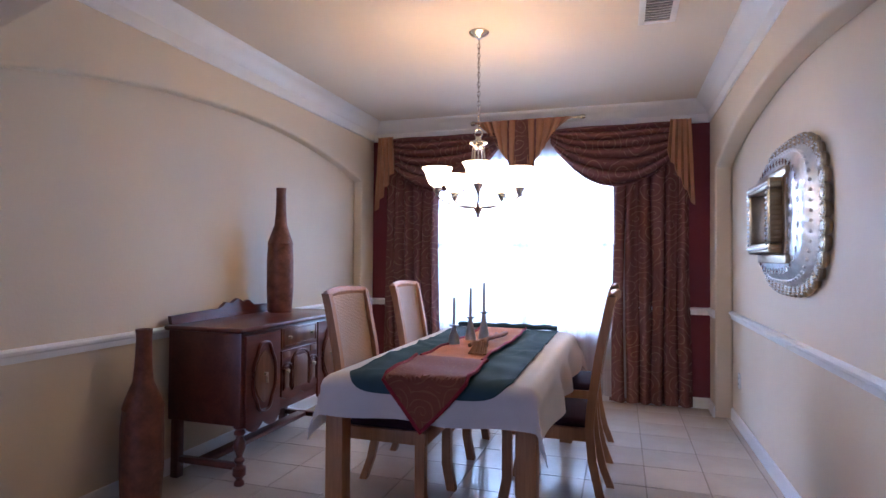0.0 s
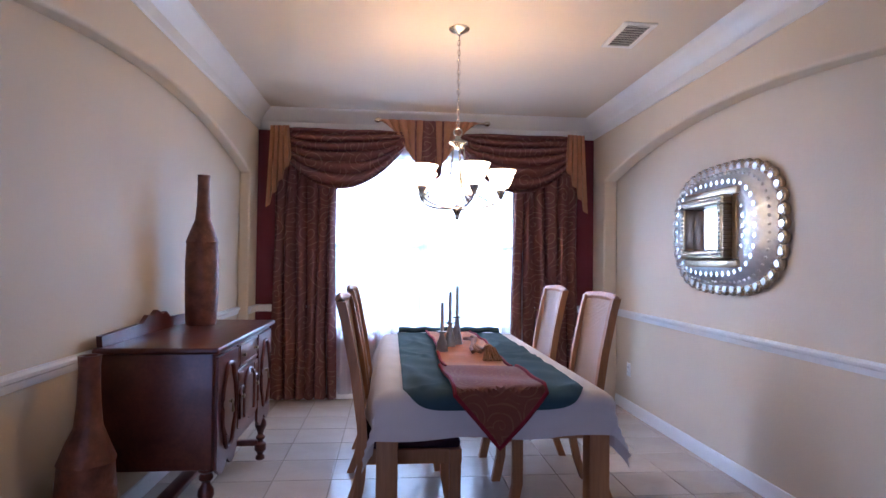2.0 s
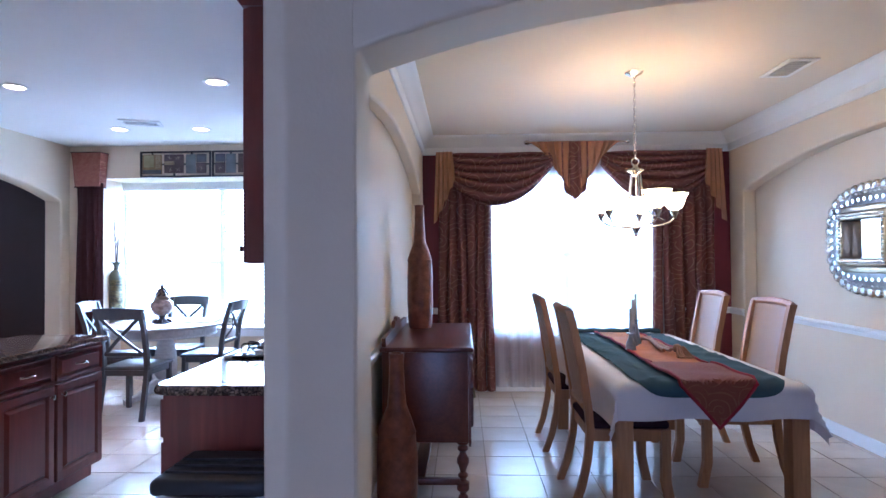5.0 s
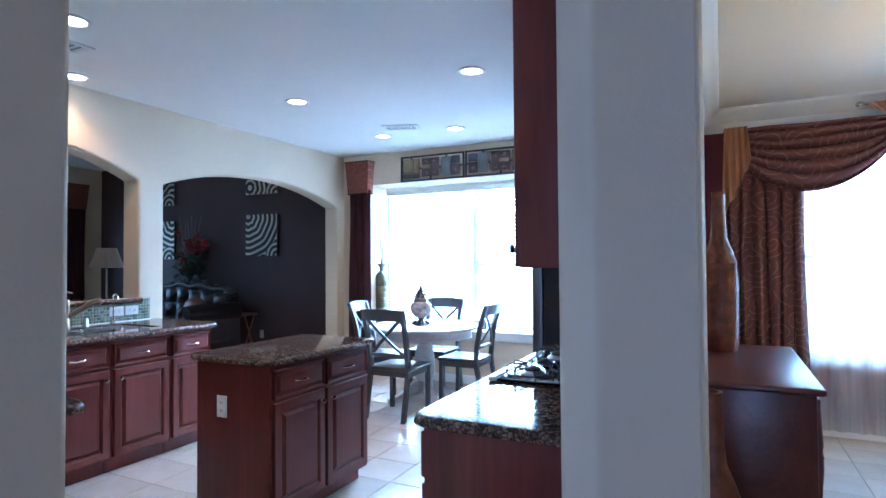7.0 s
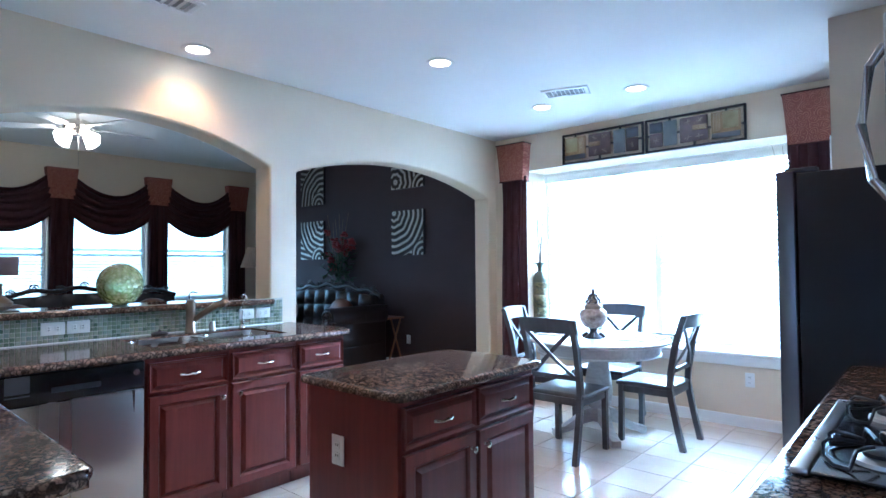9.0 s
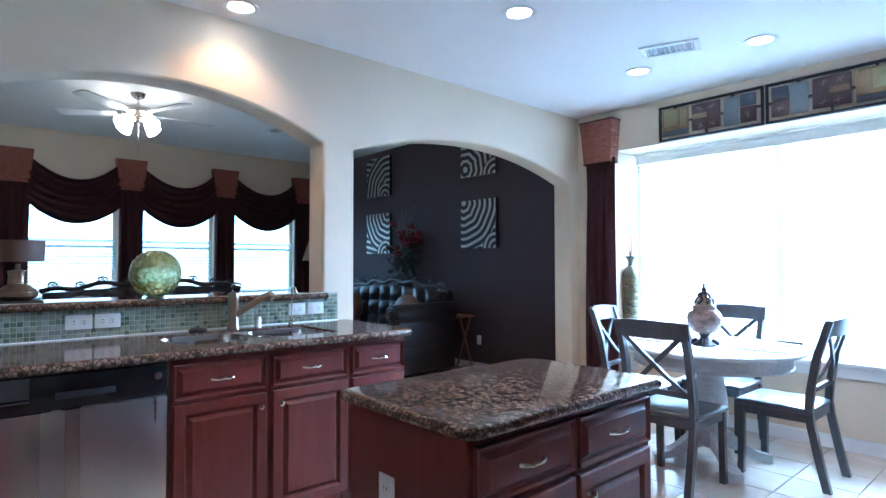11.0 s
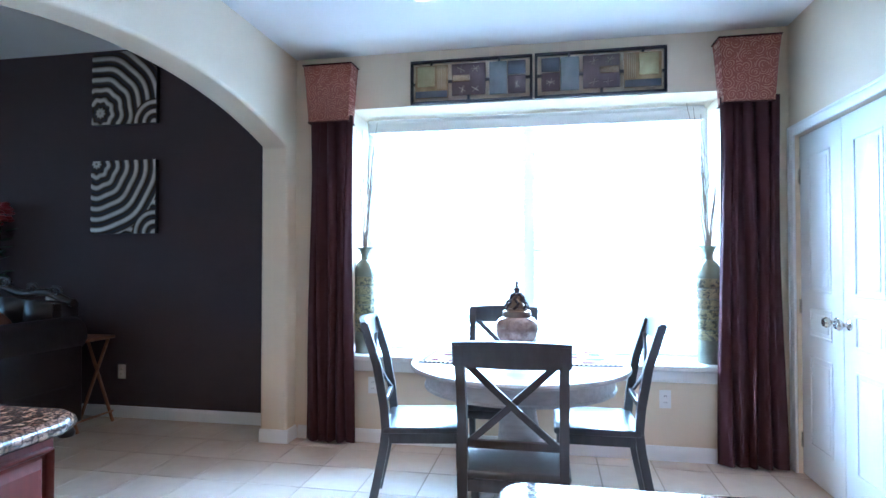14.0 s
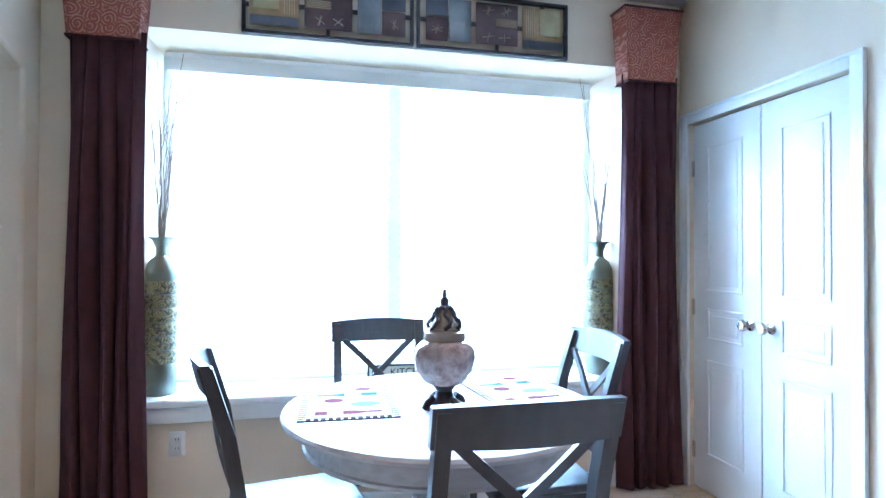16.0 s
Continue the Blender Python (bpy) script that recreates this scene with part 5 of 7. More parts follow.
part("front_edge", edge_nose([(FRONT, 1.43), (FRONT, 3.42), (FRONT - 0.02, 3.465), (FRONT - 0.06, 3.485), (WX + 0.01, 3.485)], z0, z1), GRANITE, wt)
part("peninsula_edge", edge_nose([(FRONT, 1.43), (-4.44, 1.43), (-4.405, 1.41), (-4.395, 1.38), (-4.395, 0.84)], z0, z1), GRANITE, wt)
pen = thing("peninsula_cabinet", "dark cherry peninsula cabinet below the granite top", "cabinet", pose(0, 0, 0))
part("body", Shape().box(-6.04, 0.84, 0.095, -4.45, 1.375, CT - 0.042, 0.003), CHERRY, pen)
part("toe_kick", Shape().box(-6.1, 0.85, 0, -4.5, 1.31, 0.095), CHERRY, pen)
sink = thing("kitchen_sink", "double-bowl brushed steel undermount sink", "sink", pose(0, 0, 0))
for y0, y1 in ((SY0, 2.66), (2.70, SY1)):
    def bowl(u, v, y0=y0, y1=y1):
        a = 2 * math.pi * u
        k = 1 - 0.10 * v if v < 0.8 else 0.92 - 4.6 * (v - 0.8)
        c, s_ = math.cos(a), math.sin(a)
        k = max(k, 0.0)
        return ((SX0 + SX1) / 2 + (SX1 - SX0) / 2 * k * math.copysign(abs(c) ** 0.45, c), (y0 + y1) / 2 + (y1 - y0) / 2 * k * math.copysign(abs(s_) ** 0.45, s_), CT - 0.012 - 0.17 * min(v / 0.8, 1))
    part("bowl", Shape().sheet(bowl, 40, 15, close_u=True), SINKSTEEL, sink, thick=0.003)
part("rim", Shape().box(SX0, SY0, CT - 0.04, SX1, SY0 + 0.012, CT - 0.012).box(SX0, SY1 - 0.012, CT - 0.04, SX1, SY1, CT - 0.012).box(SX0, 2.655, CT - 0.04, SX1, 2.705, CT - 0.014, 0.006).box(SX0, SY0, CT - 0.04, SX0 + 0.01, SY1, CT - 0.012).box(SX1 - 0.01, SY0, CT - 0.04, SX1, SY1, CT - 0.012), STEEL, sink)
fc = thing("kitchen_faucet", "bronze-toned pull-out kitchen faucet beside the sink", "faucet", pose(-6.735, 2.70, CT) @ Matrix.Scale(1.08, 4))
part("body", Shape().lathe([(0, 0), (0.032, 0), (0.032, 0.012), (0.028, 0.02), (0.027, 0.15), (0.031, 0.165), (0.025, 0.19), (0, 0.20)], 20), BRONZE, fc)
part("spout", Shape().tube([(0.0, 0.0, 0.06), (0.05, 0.05, 0.11), (0.115, 0.11, 0.165), (0.145, 0.14, 0.18), (0.16, 0.15, 0.165)], [0.015, 0.017, 0.019, 0.024, 0.021], 12), BRONZE, fc, "bronze-brown pull-out spout")
part("lever", Shape().tube([(0, 0, 0.19), (0.0, -0.012, 0.225), (0.01, 0.005, 0.245), (0.03, 0.03, 0.235)], 0.006, 8), NICKEL, fc)
wf = thing("water_tap", "slim chrome filtered water tap on the worktop", "faucet", pose(-6.73, 3.06, CT))
part("base", Shape().lathe([(0, 0), (0.022, 0), (0.02, 0.01), (0.012, 0.02), (0.012, 0.05), (0, 0.055)], 16), NICKEL, wf)
part("spout", Shape().tube([(0, 0, 0.05)] + [(0.03 - 0.03 * math.cos(i * math.pi / 8), 0.0, 0.20 + 0.03 * math.sin(i * math.pi / 8)) for i in range(9)] + [(0.06, 0, 0.18)], 0.005, 8), NICKEL, wf)
part("lever", Shape().tube([(0, 0.0, 0.04), (0.02, 0.05, 0.045)], [0.006, 0.009], 8), NICKEL, wf)
solo("soap_dispenser", Shape().lathe([(0, 0), (0.022, 0), (0.02, 0.01), (0.018, 0.05), (0.012, 0.06), (0, 0.062)], 16), STEEL, "short brushed steel soap dispenser by the faucet", "dispenser", pose(-6.72, 2.84, CT))
solo("sink_stopper", Shape().lathe([(0, 0), (0.045, 0), (0.05, 0.012), (0.035, 0.022), (0.012, 0.024), (0, 0.04)], 20), BLACKMATT, "black rubber drain stopper lying on the worktop", "stopper", pose(-6.72, 2.50, CT))

# Mosaic splashback, bar ledge and outlets
mosaic = island_random("green_glass_mosaic", [(0.0, (0.10, 0.14, 0.10, 1)), (0.25, (0.20, 0.25, 0.18, 1)), (0.5, (0.27, 0.29, 0.20, 1)), (0.75, (0.33, 0.36, 0.29, 1)), (1.0, (0.22, 0.27, 0.25, 1))], 0.12)
splash = thing("splashback", "sage green glass mosaic splashback in fine square tiles", "backsplash", pose(0, 0, 0), kind="structure")
part("grout_bed", Shape().box(WX - 0.003, 0.832, CT, WX + 0.003, 3.42, 1.118), mat("pale_grout", (0.50, 0.48, 0.42), 0.8), splash)
v, f = [], []
P = 0.0248
ny, nz = int((3.42 - 0.84) / P), int((1.116 - CT) / P)
for i in range(ny):
    for j in range(nz):
        y, z = 3.418 - (i + 1) * P, CT + 0.004 + j * P
        k = len(v)
        w = P - 0.003
        v += [(WX + 0.003, y, z), (WX + 0.003, y + w, z), (WX + 0.003, y + w, z + w), (WX + 0.003, y, z + w), (WX + 0.0075, y + 0.001, z + 0.001), (WX + 0.0075, y + w - 0.001, z + 0.001), (WX + 0.0075, y + w - 0.001, z + w - 0.001), (WX + 0.0075, y + 0.001, z + w - 0.001)]
        f += [(k + 4, k + 5, k + 6, k + 7)] + [(k + q, k + (q + 1) % 4, k + 4 + (q + 1) % 4, k + 4 + q) for q in range(4)]
me = bpy.data.meshes.new("mosaic_tiles")
me.from_pydata(v, [], f)
me.materials.append(mosaic)
mt = new("mosaic_tiles", me)
mt.parent = splash
mt["kind"] = "stuff"
part("caulk_line", Shape().box(WX + 0.003, 0.84, CT - 0.001, WX + 0.014, 3.42, CT + 0.007, 0.002), TRIM, splash, "white caulk line")
ledge = Shape().box(-7.14, 1.432, 1.077, WX + 0.035, 3.308, 1.115)
ledge.take(edge_nose([(WX + 0.035, 1.44), (WX + 0.035, 3.32), (WX + 0.01, 3.33), (WX + 0.002, 3.335)], 1.077, 1.115).bm)
solo("bar_ledge", ledge, GRANITE, "brown granite breakfast bar ledge on the half wall", "worktop")
for y, dz in ((1.95, 1.015), (2.075, 1.015), (3.12, 1.018), (3.25, 1.018)):
    outlet(pose(WX + 0.0085, y, dz, 0, 0, 90) @ pose(0, 0, 0, 0, 90, 0), "white duplex outlet laid sideways on the mosaic splashback")
gl = thing("glass_globe", "textured yellow-green glass globe resting on the bar ledge", "globe", pose(-6.83, 2.31, 1.115))
gm, gnt, gb = nodes_of("yellow_green_crackled_glass")
gb.inputs["Base Color"].default_value = (0.46, 0.52, 0.18, 1)
gb.inputs["Roughness"].default_value = 0.18
gb.inputs["Transmission Weight"].default_value = 0.65
gv = add(gnt, "ShaderNodeTexVoronoi", Scale=44.0)
link(gnt, coords(gnt), gv.inputs["Vector"])
link(gnt, ramp(gnt, gv.outputs["Distance"], [(0.0, (0.85, 0.88, 0.55, 1)), (0.6, (0.55, 0.62, 0.28, 1))]), gb.inputs["Base Color"])
bumped(gnt, gb, gv.outputs["Distance"], 0.8, 0.01)
part("globe", Shape().ball(0.13, (0, 0, 0.136), seg=40), gm, gl)
part("foot", Shape().lathe([(0, 0), (0.045, 0), (0.05, 0.006), (0.04, 0.012), (0, 0.012)], 24), OLIVE, gl)
lp = thing("table_lamp", "brown drum-shade lamp with a bulbous bronze base", "lamp", pose(-6.98, 1.72, 1.115))
part("base", Shape().lathe([(0, 0), (0.055, 0), (0.06, 0.008), (0.085, 0.03), (0.088, 0.05), (0.06, 0.075), (0.04, 0.09), (0.038, 0.14), (0.043, 0.155), (0.012, 0.16), (0.01, 0.19), (0, 0.19)], 28), BRONZE, lp)
part("plinth", Shape().box(-0.1, -0.1, -0.0, 0.1, 0.1, 0.008, 0.003), BLACKMATT, lp)
part("shade", Shape().lathe([(0.108, 0.20), (0.112, 0.305), (0.110, 0.305), (0.106, 0.20)], 36), mat("brown_silk_shade", (0.11, 0.06, 0.045), 0.6, var=0.15, bump=0.2, bscale=300), lp, "brown drum shade")

# Range side
RT = 0.905
GRP = "cherry cabinets along the range wall"
for y0, w in ((1.865, 0.585), (2.455, 0.78), (3.24, 0.78)):
    base_cabinet(pose(-3.315, y0 + w, 0, 0, 0, 180), w, 0.54, RT - 0.042, [(0.015, w / 2 - 0.006, 1), (w / 2 + 0.006, w - 0.015, -1)], "dark cherry base cabinet below the cooktop counter", GRP)
rt = thing("range_worktop", "polished brown speckled granite worktop beside the cooktop", "worktop", pose(0, 0, 0))
part("slab", Shape().prism([(-2.772, 1.83), (-3.285, 1.83), (-3.32, 1.845), (-3.335, 1.88), (-3.345, 4.03), (-2.772, 4.03)], "z", RT - 0.04, RT), GRANITE, rt)
part("front_edge", edge_nose([(-2.79, 1.83), (-3.285, 1.83), (-3.32, 1.845), (-3.335, 1.88), (-3.345, 4.02)], RT - 0.04, RT), GRANITE, rt)
part("upstand", Shape().box(-2.79, 1.835, RT, -2.773, 4.03, RT + 0.46), mat("dark_splash_tile", (0.10, 0.085, 0.075), 0.3, var=0.2, scale=12), rt, "dark stone splashback")
ck = thing("gas_cooktop", "black gas cooktop with cast iron grates and black knobs", "cooktop", pose(-3.045, 2.78, RT + 0.002) @ Matrix.Diagonal((0.88, 1, 1, 1)))
part("glass_plate", Shape().box(-0.255, -0.375, 0, 0.255, 0.375, 0.012, 0.004), BLACKGLOSS, ck)
for x, x1 in ((-0.295, -0.255), (0.255, 0.265)):
    part("steel_edge", Shape().box(x, -0.382, 0, x1, 0.382, 0.016, 0.005, 3), STEEL, ck)
for bx, by, r in ((-0.13, -0.23, 0.045), (0.12, -0.23, 0.05), (-0.13, 0.2, 0.05), (0.12, 0.2, 0.04)):
    bnr = part("burner", Shape().lathe([(0, 0.012), (r * 1.3, 0.012), (r * 1.25, 0.02), (r, 0.026), (0, 0.028)], 24, (bx, by, 0)), PEWTER, ck)
    part("cap", Shape().lathe([(0, 0.028), (r * 0.85, 0.028), (r * 0.85, 0.036), (r * 0.7, 0.04), (0, 0.04)], 24, (bx, by, 0)), IRON, bnr)
    g = Shape()
    for k in range(4):
        a = k * math.pi / 2 + math.pi / 4
        arms = [a - 0.42, a + 0.42]
        loop = [(0.035, arms[0], 0.052), (0.07, arms[0], 0.056), (0.108, arms[0], 0.056), (0.120, arms[0], 0.046), (0.122, arms[0] + 0.06, 0.02), (0.122, a, 0.015), (0.122, arms[1] - 0.06, 0.02), (0.120, arms[1], 0.046), (0.108, arms[1], 0.056), (0.07, arms[1], 0.056), (0.035, arms[1], 0.052)]
        g.tube([(bx + q * math.cos(w_), by + q * math.sin(w_), z) for q, w_, z in loop], 0.0044, 7)
    part("grate", g, IRON, ck, "cast iron pan support")
for k in range(5):
    part("knob", Shape().lathe([(0, 0.012), (0.022, 0.012), (0.02, 0.03), (0.014, 0.034), (0, 0.034)], 18, (-0.02 + 0.055 * (k - 2), -0.02 + 0.0 * k, 0)), BLACKGLOSS, ck)


def upper_cabinet(y0, y1, z0, z1, depth, label, doors=1):
    c = thing("wall_cabinet", label, "cabinet", pose(-2.775, y1, 0, 0, 0, 180), GRP)
    w = y1 - y0
    part("body", Shape().box(0.0, 0, z0, depth - 0.02, w, z1, 0.002), CHERRY, c)
    for i in range(doors):
        a, b = 0.006 + w * i / doors, w * (i + 1) / doors - 0.006
        d = part("door", raised_front(a, b, z0 + 0.004, z1 - 0.004, depth - 0.02), CHERRY, c)
        part("knob", knob(depth, b - 0.035 if i == 0 else a + 0.035, z0 + 0.06), NICKEL, d)
    part("crown", Shape().prism([(-0.0, z1), (depth, z1), (depth + 0.035, z1 + 0.05), (depth + 0.035, z1 + 0.06), (0, z1 + 0.06)], "y", -0.012, w + 0.012, None), CHERRY, c)
    return c


upper_cabinet(1.92, 2.455, 1.375, 2.42, 0.245, "dark cherry wall cabinet beside the microwave")
upper_cabinet(2.462, 3.222, 1.87, 2.42, 0.245, "dark cherry wall cabinet above the microwave", 2)
upper_cabinet(3.23, 4.0, 1.375, 2.42, 0.245, "dark cherry wall cabinet beside the refrigerator", 2)
upper_cabinet(4.04, 4.885, 1.83, 2.42, 0.245, "dark cherry wall cabinet above the refrigerator", 2)
mw = thing("microwave_oven", "stainless steel microwave with a curved handle below a wall cabinet", "microwave", pose(-2.775, 3.215, 1.42, 0, 0, 180) @ Matrix.Diagonal((0.9, 1, 1, 1)))
part("body", Shape().box(0, 0, 0, 0.37, 0.745, 0.44, 0.006), BLACKGLOSS, mw)
dr = part("door", Shape().box(0.37, 0.2, 0.004, 0.395, 0.743, 0.436, 0.006), STEEL, mw)
part("window", Shape().box(0.393, 0.27, 0.07, 0.397, 0.68, 0.37), BLACKGLOSS, dr)
part("handle", Shape().tube([(0.395, 0.70, 0.06), (0.425, 0.70, 0.10), (0.445, 0.70, 0.22), (0.425, 0.70, 0.34), (0.395, 0.70, 0.38)], 0.011, 10), STEEL, dr)
part("control_panel", Shape().box(0.37, 0.003, 0.004, 0.392, 0.195, 0.436, 0.004), BLACKGLOSS, mw)
fr = thing("refrigerator", "tall refrigerator with black sides and dark steel doors", "refrigerator", pose(-2.86, 4.842, 0, 0, 0, 180))
part("body", Shape().box(0, 0, 0.03, 0.68, 0.805, 1.76, 0.006), DARKFRIDGE, fr)
for a, b in ((0.0, 0.35), (0.355, 0.805)):
    d = part("door", Shape().box(0.685, a, 0.08, 0.765, b, 1.775, 0.012, 3), mat("dark_steel_door", (0.16, 0.16, 0.17), 0.35, 1.0, var=0.08, bump=0.03), fr, "dark steel door")
    part("handle", Shape().tube([(0.765, b - 0.04 if a == 0 else a + 0.04, 0.55), (0.81, b - 0.04 if a == 0 else a + 0.04, 0.6), (0.81, b - 0.04 if a == 0 else a + 0.04, 1.45), (0.765, b - 0.04 if a == 0 else a + 0.04, 1.5)], 0.011, 10), STEEL, d)
part("hinge_cover", Shape().box(0.60, 0.01, 1.762, 0.73, 0.07, 1.785, 0.004), BLACKMATT, fr)
part("hinge_cover", Shape().box(0.60, 0.735, 1.762, 0.73, 0.795, 1.785, 0.004), BLACKMATT, fr)
part("feet", Shape().box(0.03, 0.03, 0, 0.65, 0.775, 0.03), BLACKMATT, fr)
tc_ = thing("trash_can", "steel step trash can with a black lid and a white liner", "trash can", pose(-2.97, 1.645, 0))
part("bin", Shape().box(-0.19, -0.15, 0.02, 0.19, 0.15, 0.60, 0.03, 3), STEEL, tc_)
part("lid", Shape().box(-0.195, -0.155, 0.615, 0.195, 0.155, 0.67, 0.02, 3).box(-0.17, -0.09, 0.672, 0.17, -0.075, 0.679).box(-0.17, -0.03, 0.672, 0.17, -0.015, 0.679).box(-0.17, 0.03, 0.672, 0.17, 0.045, 0.679), BLACKMATT, tc_, "ribbed black lid")
part("liner", Shape().sheet(lambda u, v: (0.193 * math.copysign(abs(math.cos(2 * math.pi * u)) ** 0.3, math.cos(2 * math.pi * u)), 0.153 * math.copysign(abs(math.sin(2 * math.pi * u)) ** 0.3, math.sin(2 * math.pi * u)), 0.618 - 0.05 * v + 0.008 * math.sin(22 * u)), 60, 4, close_u=True), PLASTIC, tc_, "white bag edge", thick=0.002)
part("foot_ring", Shape().box(-0.185, -0.145, 0, 0.185, 0.145, 0.02, 0.006), BLACKMATT, tc_)

# Breakfast window
window_unit("window_2", BX0, BX1, BZ0 + 0.03, BZ1, NY + 0.44, [-5.12], 1.36)
sill = Shape().box(BX0, NY - 0.03, BZ0, BX1, NY + 0.41, BZ0 + 0.03).box(BX0 - 0.03, NY - 0.035, BZ0 + 0.0, BX1 + 0.03, NY - 0.001, BZ0 + 0.03, 0.008)
sill.box(BX0 - 0.02, NY - 0.022, BZ0 - 0.075, BX1 + 0.02, NY - 0.001, BZ0 - 0.002, 0.006)
structure("window_sill", sill, TRIM, "deep white painted window sill")
SILL = BZ0 + 0.03


def slat_blind(x0, x1, z0, z1, m, label, pitch=0.043, tilt=38, halfw=0.025):
    b = thing("slat_blind", label, "blind", m, "white slat blinds")
    n = int((z1 - z0) / pitch)
    me = meshed("slat", Shape().box(-(x1 - x0) / 2, -halfw, -0.0012, (x1 - x0) / 2, halfw, 0.0012), BLIND)
    for i in range(n):
        o = new("slat", me)
        o.parent = b
        o.matrix_basis = pose((x0 + x1) / 2, 0, z0 + 0.03 + i * pitch, tilt, 0, 0)
    part("bottom_rail", Shape().box(x0, -0.026, z0, x1, 0.026, z0 + 0.016, 0.004), BLIND, b)
    for x in (x0 + 0.15, x1 - 0.15):
        part("ladder_cord", Shape().tube([(x, -0.026, z0), (x, -0.026, z1)], 0.0012, 4).tube([(x, 0.026, z0), (x, 0.026, z1)], 0.0012, 4), PLASTIC, b)
    part("head_rail", Shape().box(x0, -0.03, z1, x1, 0.03, z1 + 0.05, 0.003), BLIND, b)
    return b


BYL = NY + 0.365
slat_blind(-6.32, -5.155, SILL + 0.01, 2.25, pose(0, BYL, 0), "white slat blind lowered over the breakfast window")
slat_blind(-5.085, -3.935, SILL + 0.01, 2.25, pose(0, BYL, 0), "white slat blind lowered over the breakfast window")
vl = Shape().box(-6.335, BYL - 0.075, 2.255, -3.92, BYL - 0.06, 2.345, 0.005).box(-6.34, BYL - 0.08, 2.325, -3.915, BYL - 0.02, 2.352, 0.006).box(-6.335, BYL - 0.06, 2.26, -6.32, BYL, 2.325).box(-3.935, BYL - 0.06, 2.26, -3.92, BYL, 2.325)
solo("blind_valance", vl, TRIM, "white moulded blind valance above the window", "valance")
for x, w, sd in ((-6.495, 0.31, 11), (-3.765, 0.335, 12)):
    ct = solo("curtain_panel", drape(w, 2.30, 0.02, 5, 0.045, 1.12, sd, 0.5), PLUM, "plum brown floor-length curtain beside the breakfast window", "curtain", pose(x, NY - 0.085, 0), "kitchen curtains", thick=0.006)
    cn = thing("cornice_box", "terracotta damask flared cornice box above a curtain", "cornice", pose(x, NY, 0), "kitchen cornices")
    bm2 = bmesh.new()
    rows = []
    for z, hw, d in ((2.25, 0.146, 0.125), (2.285, 0.148, 0.126), (2.53, 0.166, 0.135), (2.655, 0.178, 0.145)):
        rows.append([bm2.verts.new(p) for p in ((-hw, -0.002, z), (-hw, -d, z), (hw, -d, z), (hw, -0.002, z))])
    for a, b in zip(rows, rows[1:]):
        for i in range(4):
            bm2.faces.new((a[i], a[(i + 1) % 4], b[(i + 1) % 4], b[i]))
    bm2.faces.new(rows[-1])
    bmesh.ops.recalc_face_normals(bm2, faces=bm2.faces[:])
    part("box", Shape().take(bm2), CORNICE, cn)
    for z, hw, d in ((2.253, 0.148, 0.127), (2.653, 0.180, 0.147)):
        part("piping", Shape().tube([(-hw, 0, z), (-hw, -d, z), (hw, -d, z), (hw, 0, z)], 0.006, 6), BROWNCLOTH, cn, "dark brown piping")


def floor_vase(m, seed):
    rng = random.Random(seed)
    vs = thing("metal_vase", "tall olive bronze vase with gold lattice on the sill", "vase", m, "vases on the window sill")
    part("body", Shape().lathe([(0, 0), (0.072, 0), (0.075, 0.01), (0.076, 0.14), (0.074, 0.145), (0.074, 0.56), (0.077, 0.565), (0.074, 0.61), (0.055, 0.655), (0.027, 0.68), (0.025, 0.715), (0.04, 0.755), (0.062, 0.772), (0.058, 0.772), (0.03, 0.75), (0.0, 0.74)], 32), OLIVE, vs)
    lm = scroll("gold_lattice_metal", (0.045, 0.05, 0.045), (0.26, 0.22, 0.11), 0.045, 0.008, "XZ", 0.35, 0.3)
    for i in range(6):
        z = 0.155 + i * 0.068
        part("lattice_band", Shape().lathe([(0.0745, z), (0.0775, z + 0.004), (0.0775, z + 0.058), (0.0745, z + 0.062)], 32), lm, vs, "pierced gold lattice band")
    tw = thing("dry_twigs", "bundle of bare pale twigs standing in a metal vase", "twigs", m, "twigs in the vases")
    for k in range(15):
        a = rng.uniform(0, 2 * math.pi)
        lean = rng.uniform(0.03, 0.15)
        h = rng.uniform(1.3, 1.74)
        pts = [(0, 0, 0.60)]
        x = y = 0.0
        for i in range(1, 10):
            q = i / 9
            x = lean * q ** 1.3 * math.cos(a) + rng.uniform(-0.006, 0.006)
            y = 0.5 * lean * q ** 1.3 * math.sin(a) + rng.uniform(-0.006, 0.006)
            pts.append((x, y, 0.60 + (h - 0.60) * q))
        s = Shape().tube(pts, [0.0035 * (1 - 0.07 * i) for i in range(10)], 5)
        if rng.random() < 0.6:
            b = pts[5]
            s.tube([b, (b[0] + rng.uniform(-0.05, 0.05), b[1], b[2] + 0.14), (b[0] + rng.uniform(-0.07, 0.07), b[1], b[2] + 0.27)], [0.0022, 0.0016, 0.001], 5)
        part("twig", s, TWIG, tw)


floor_vase(pose(-6.315, NY + 0.15, SILL), 21)
floor_vase(pose(-3.935, NY + 0.15, SILL), 22)
letter = thing("letter_block", "small white block with a black letter beside a vase", "ornament", pose(-6.375, NY + 0.03, SILL))
part("block", Shape().box(-0.028, -0.012, 0, 0.028, 0.012, 0.075, 0.004), PLASTIC, letter)
part("letter", Shape().box(-0.014, -0.0145, 0.018, -0.006, -0.0118, 0.058).box(-0.006, -0.0145, 0.018, 0.014, -0.0118, 0.025).box(-0.006, -0.0145, 0.034, 0.011, -0.0118, 0.041).box(-0.006, -0.0145, 0.051, 0.014, -0.0118, 0.058), BLACKMATT, letter)


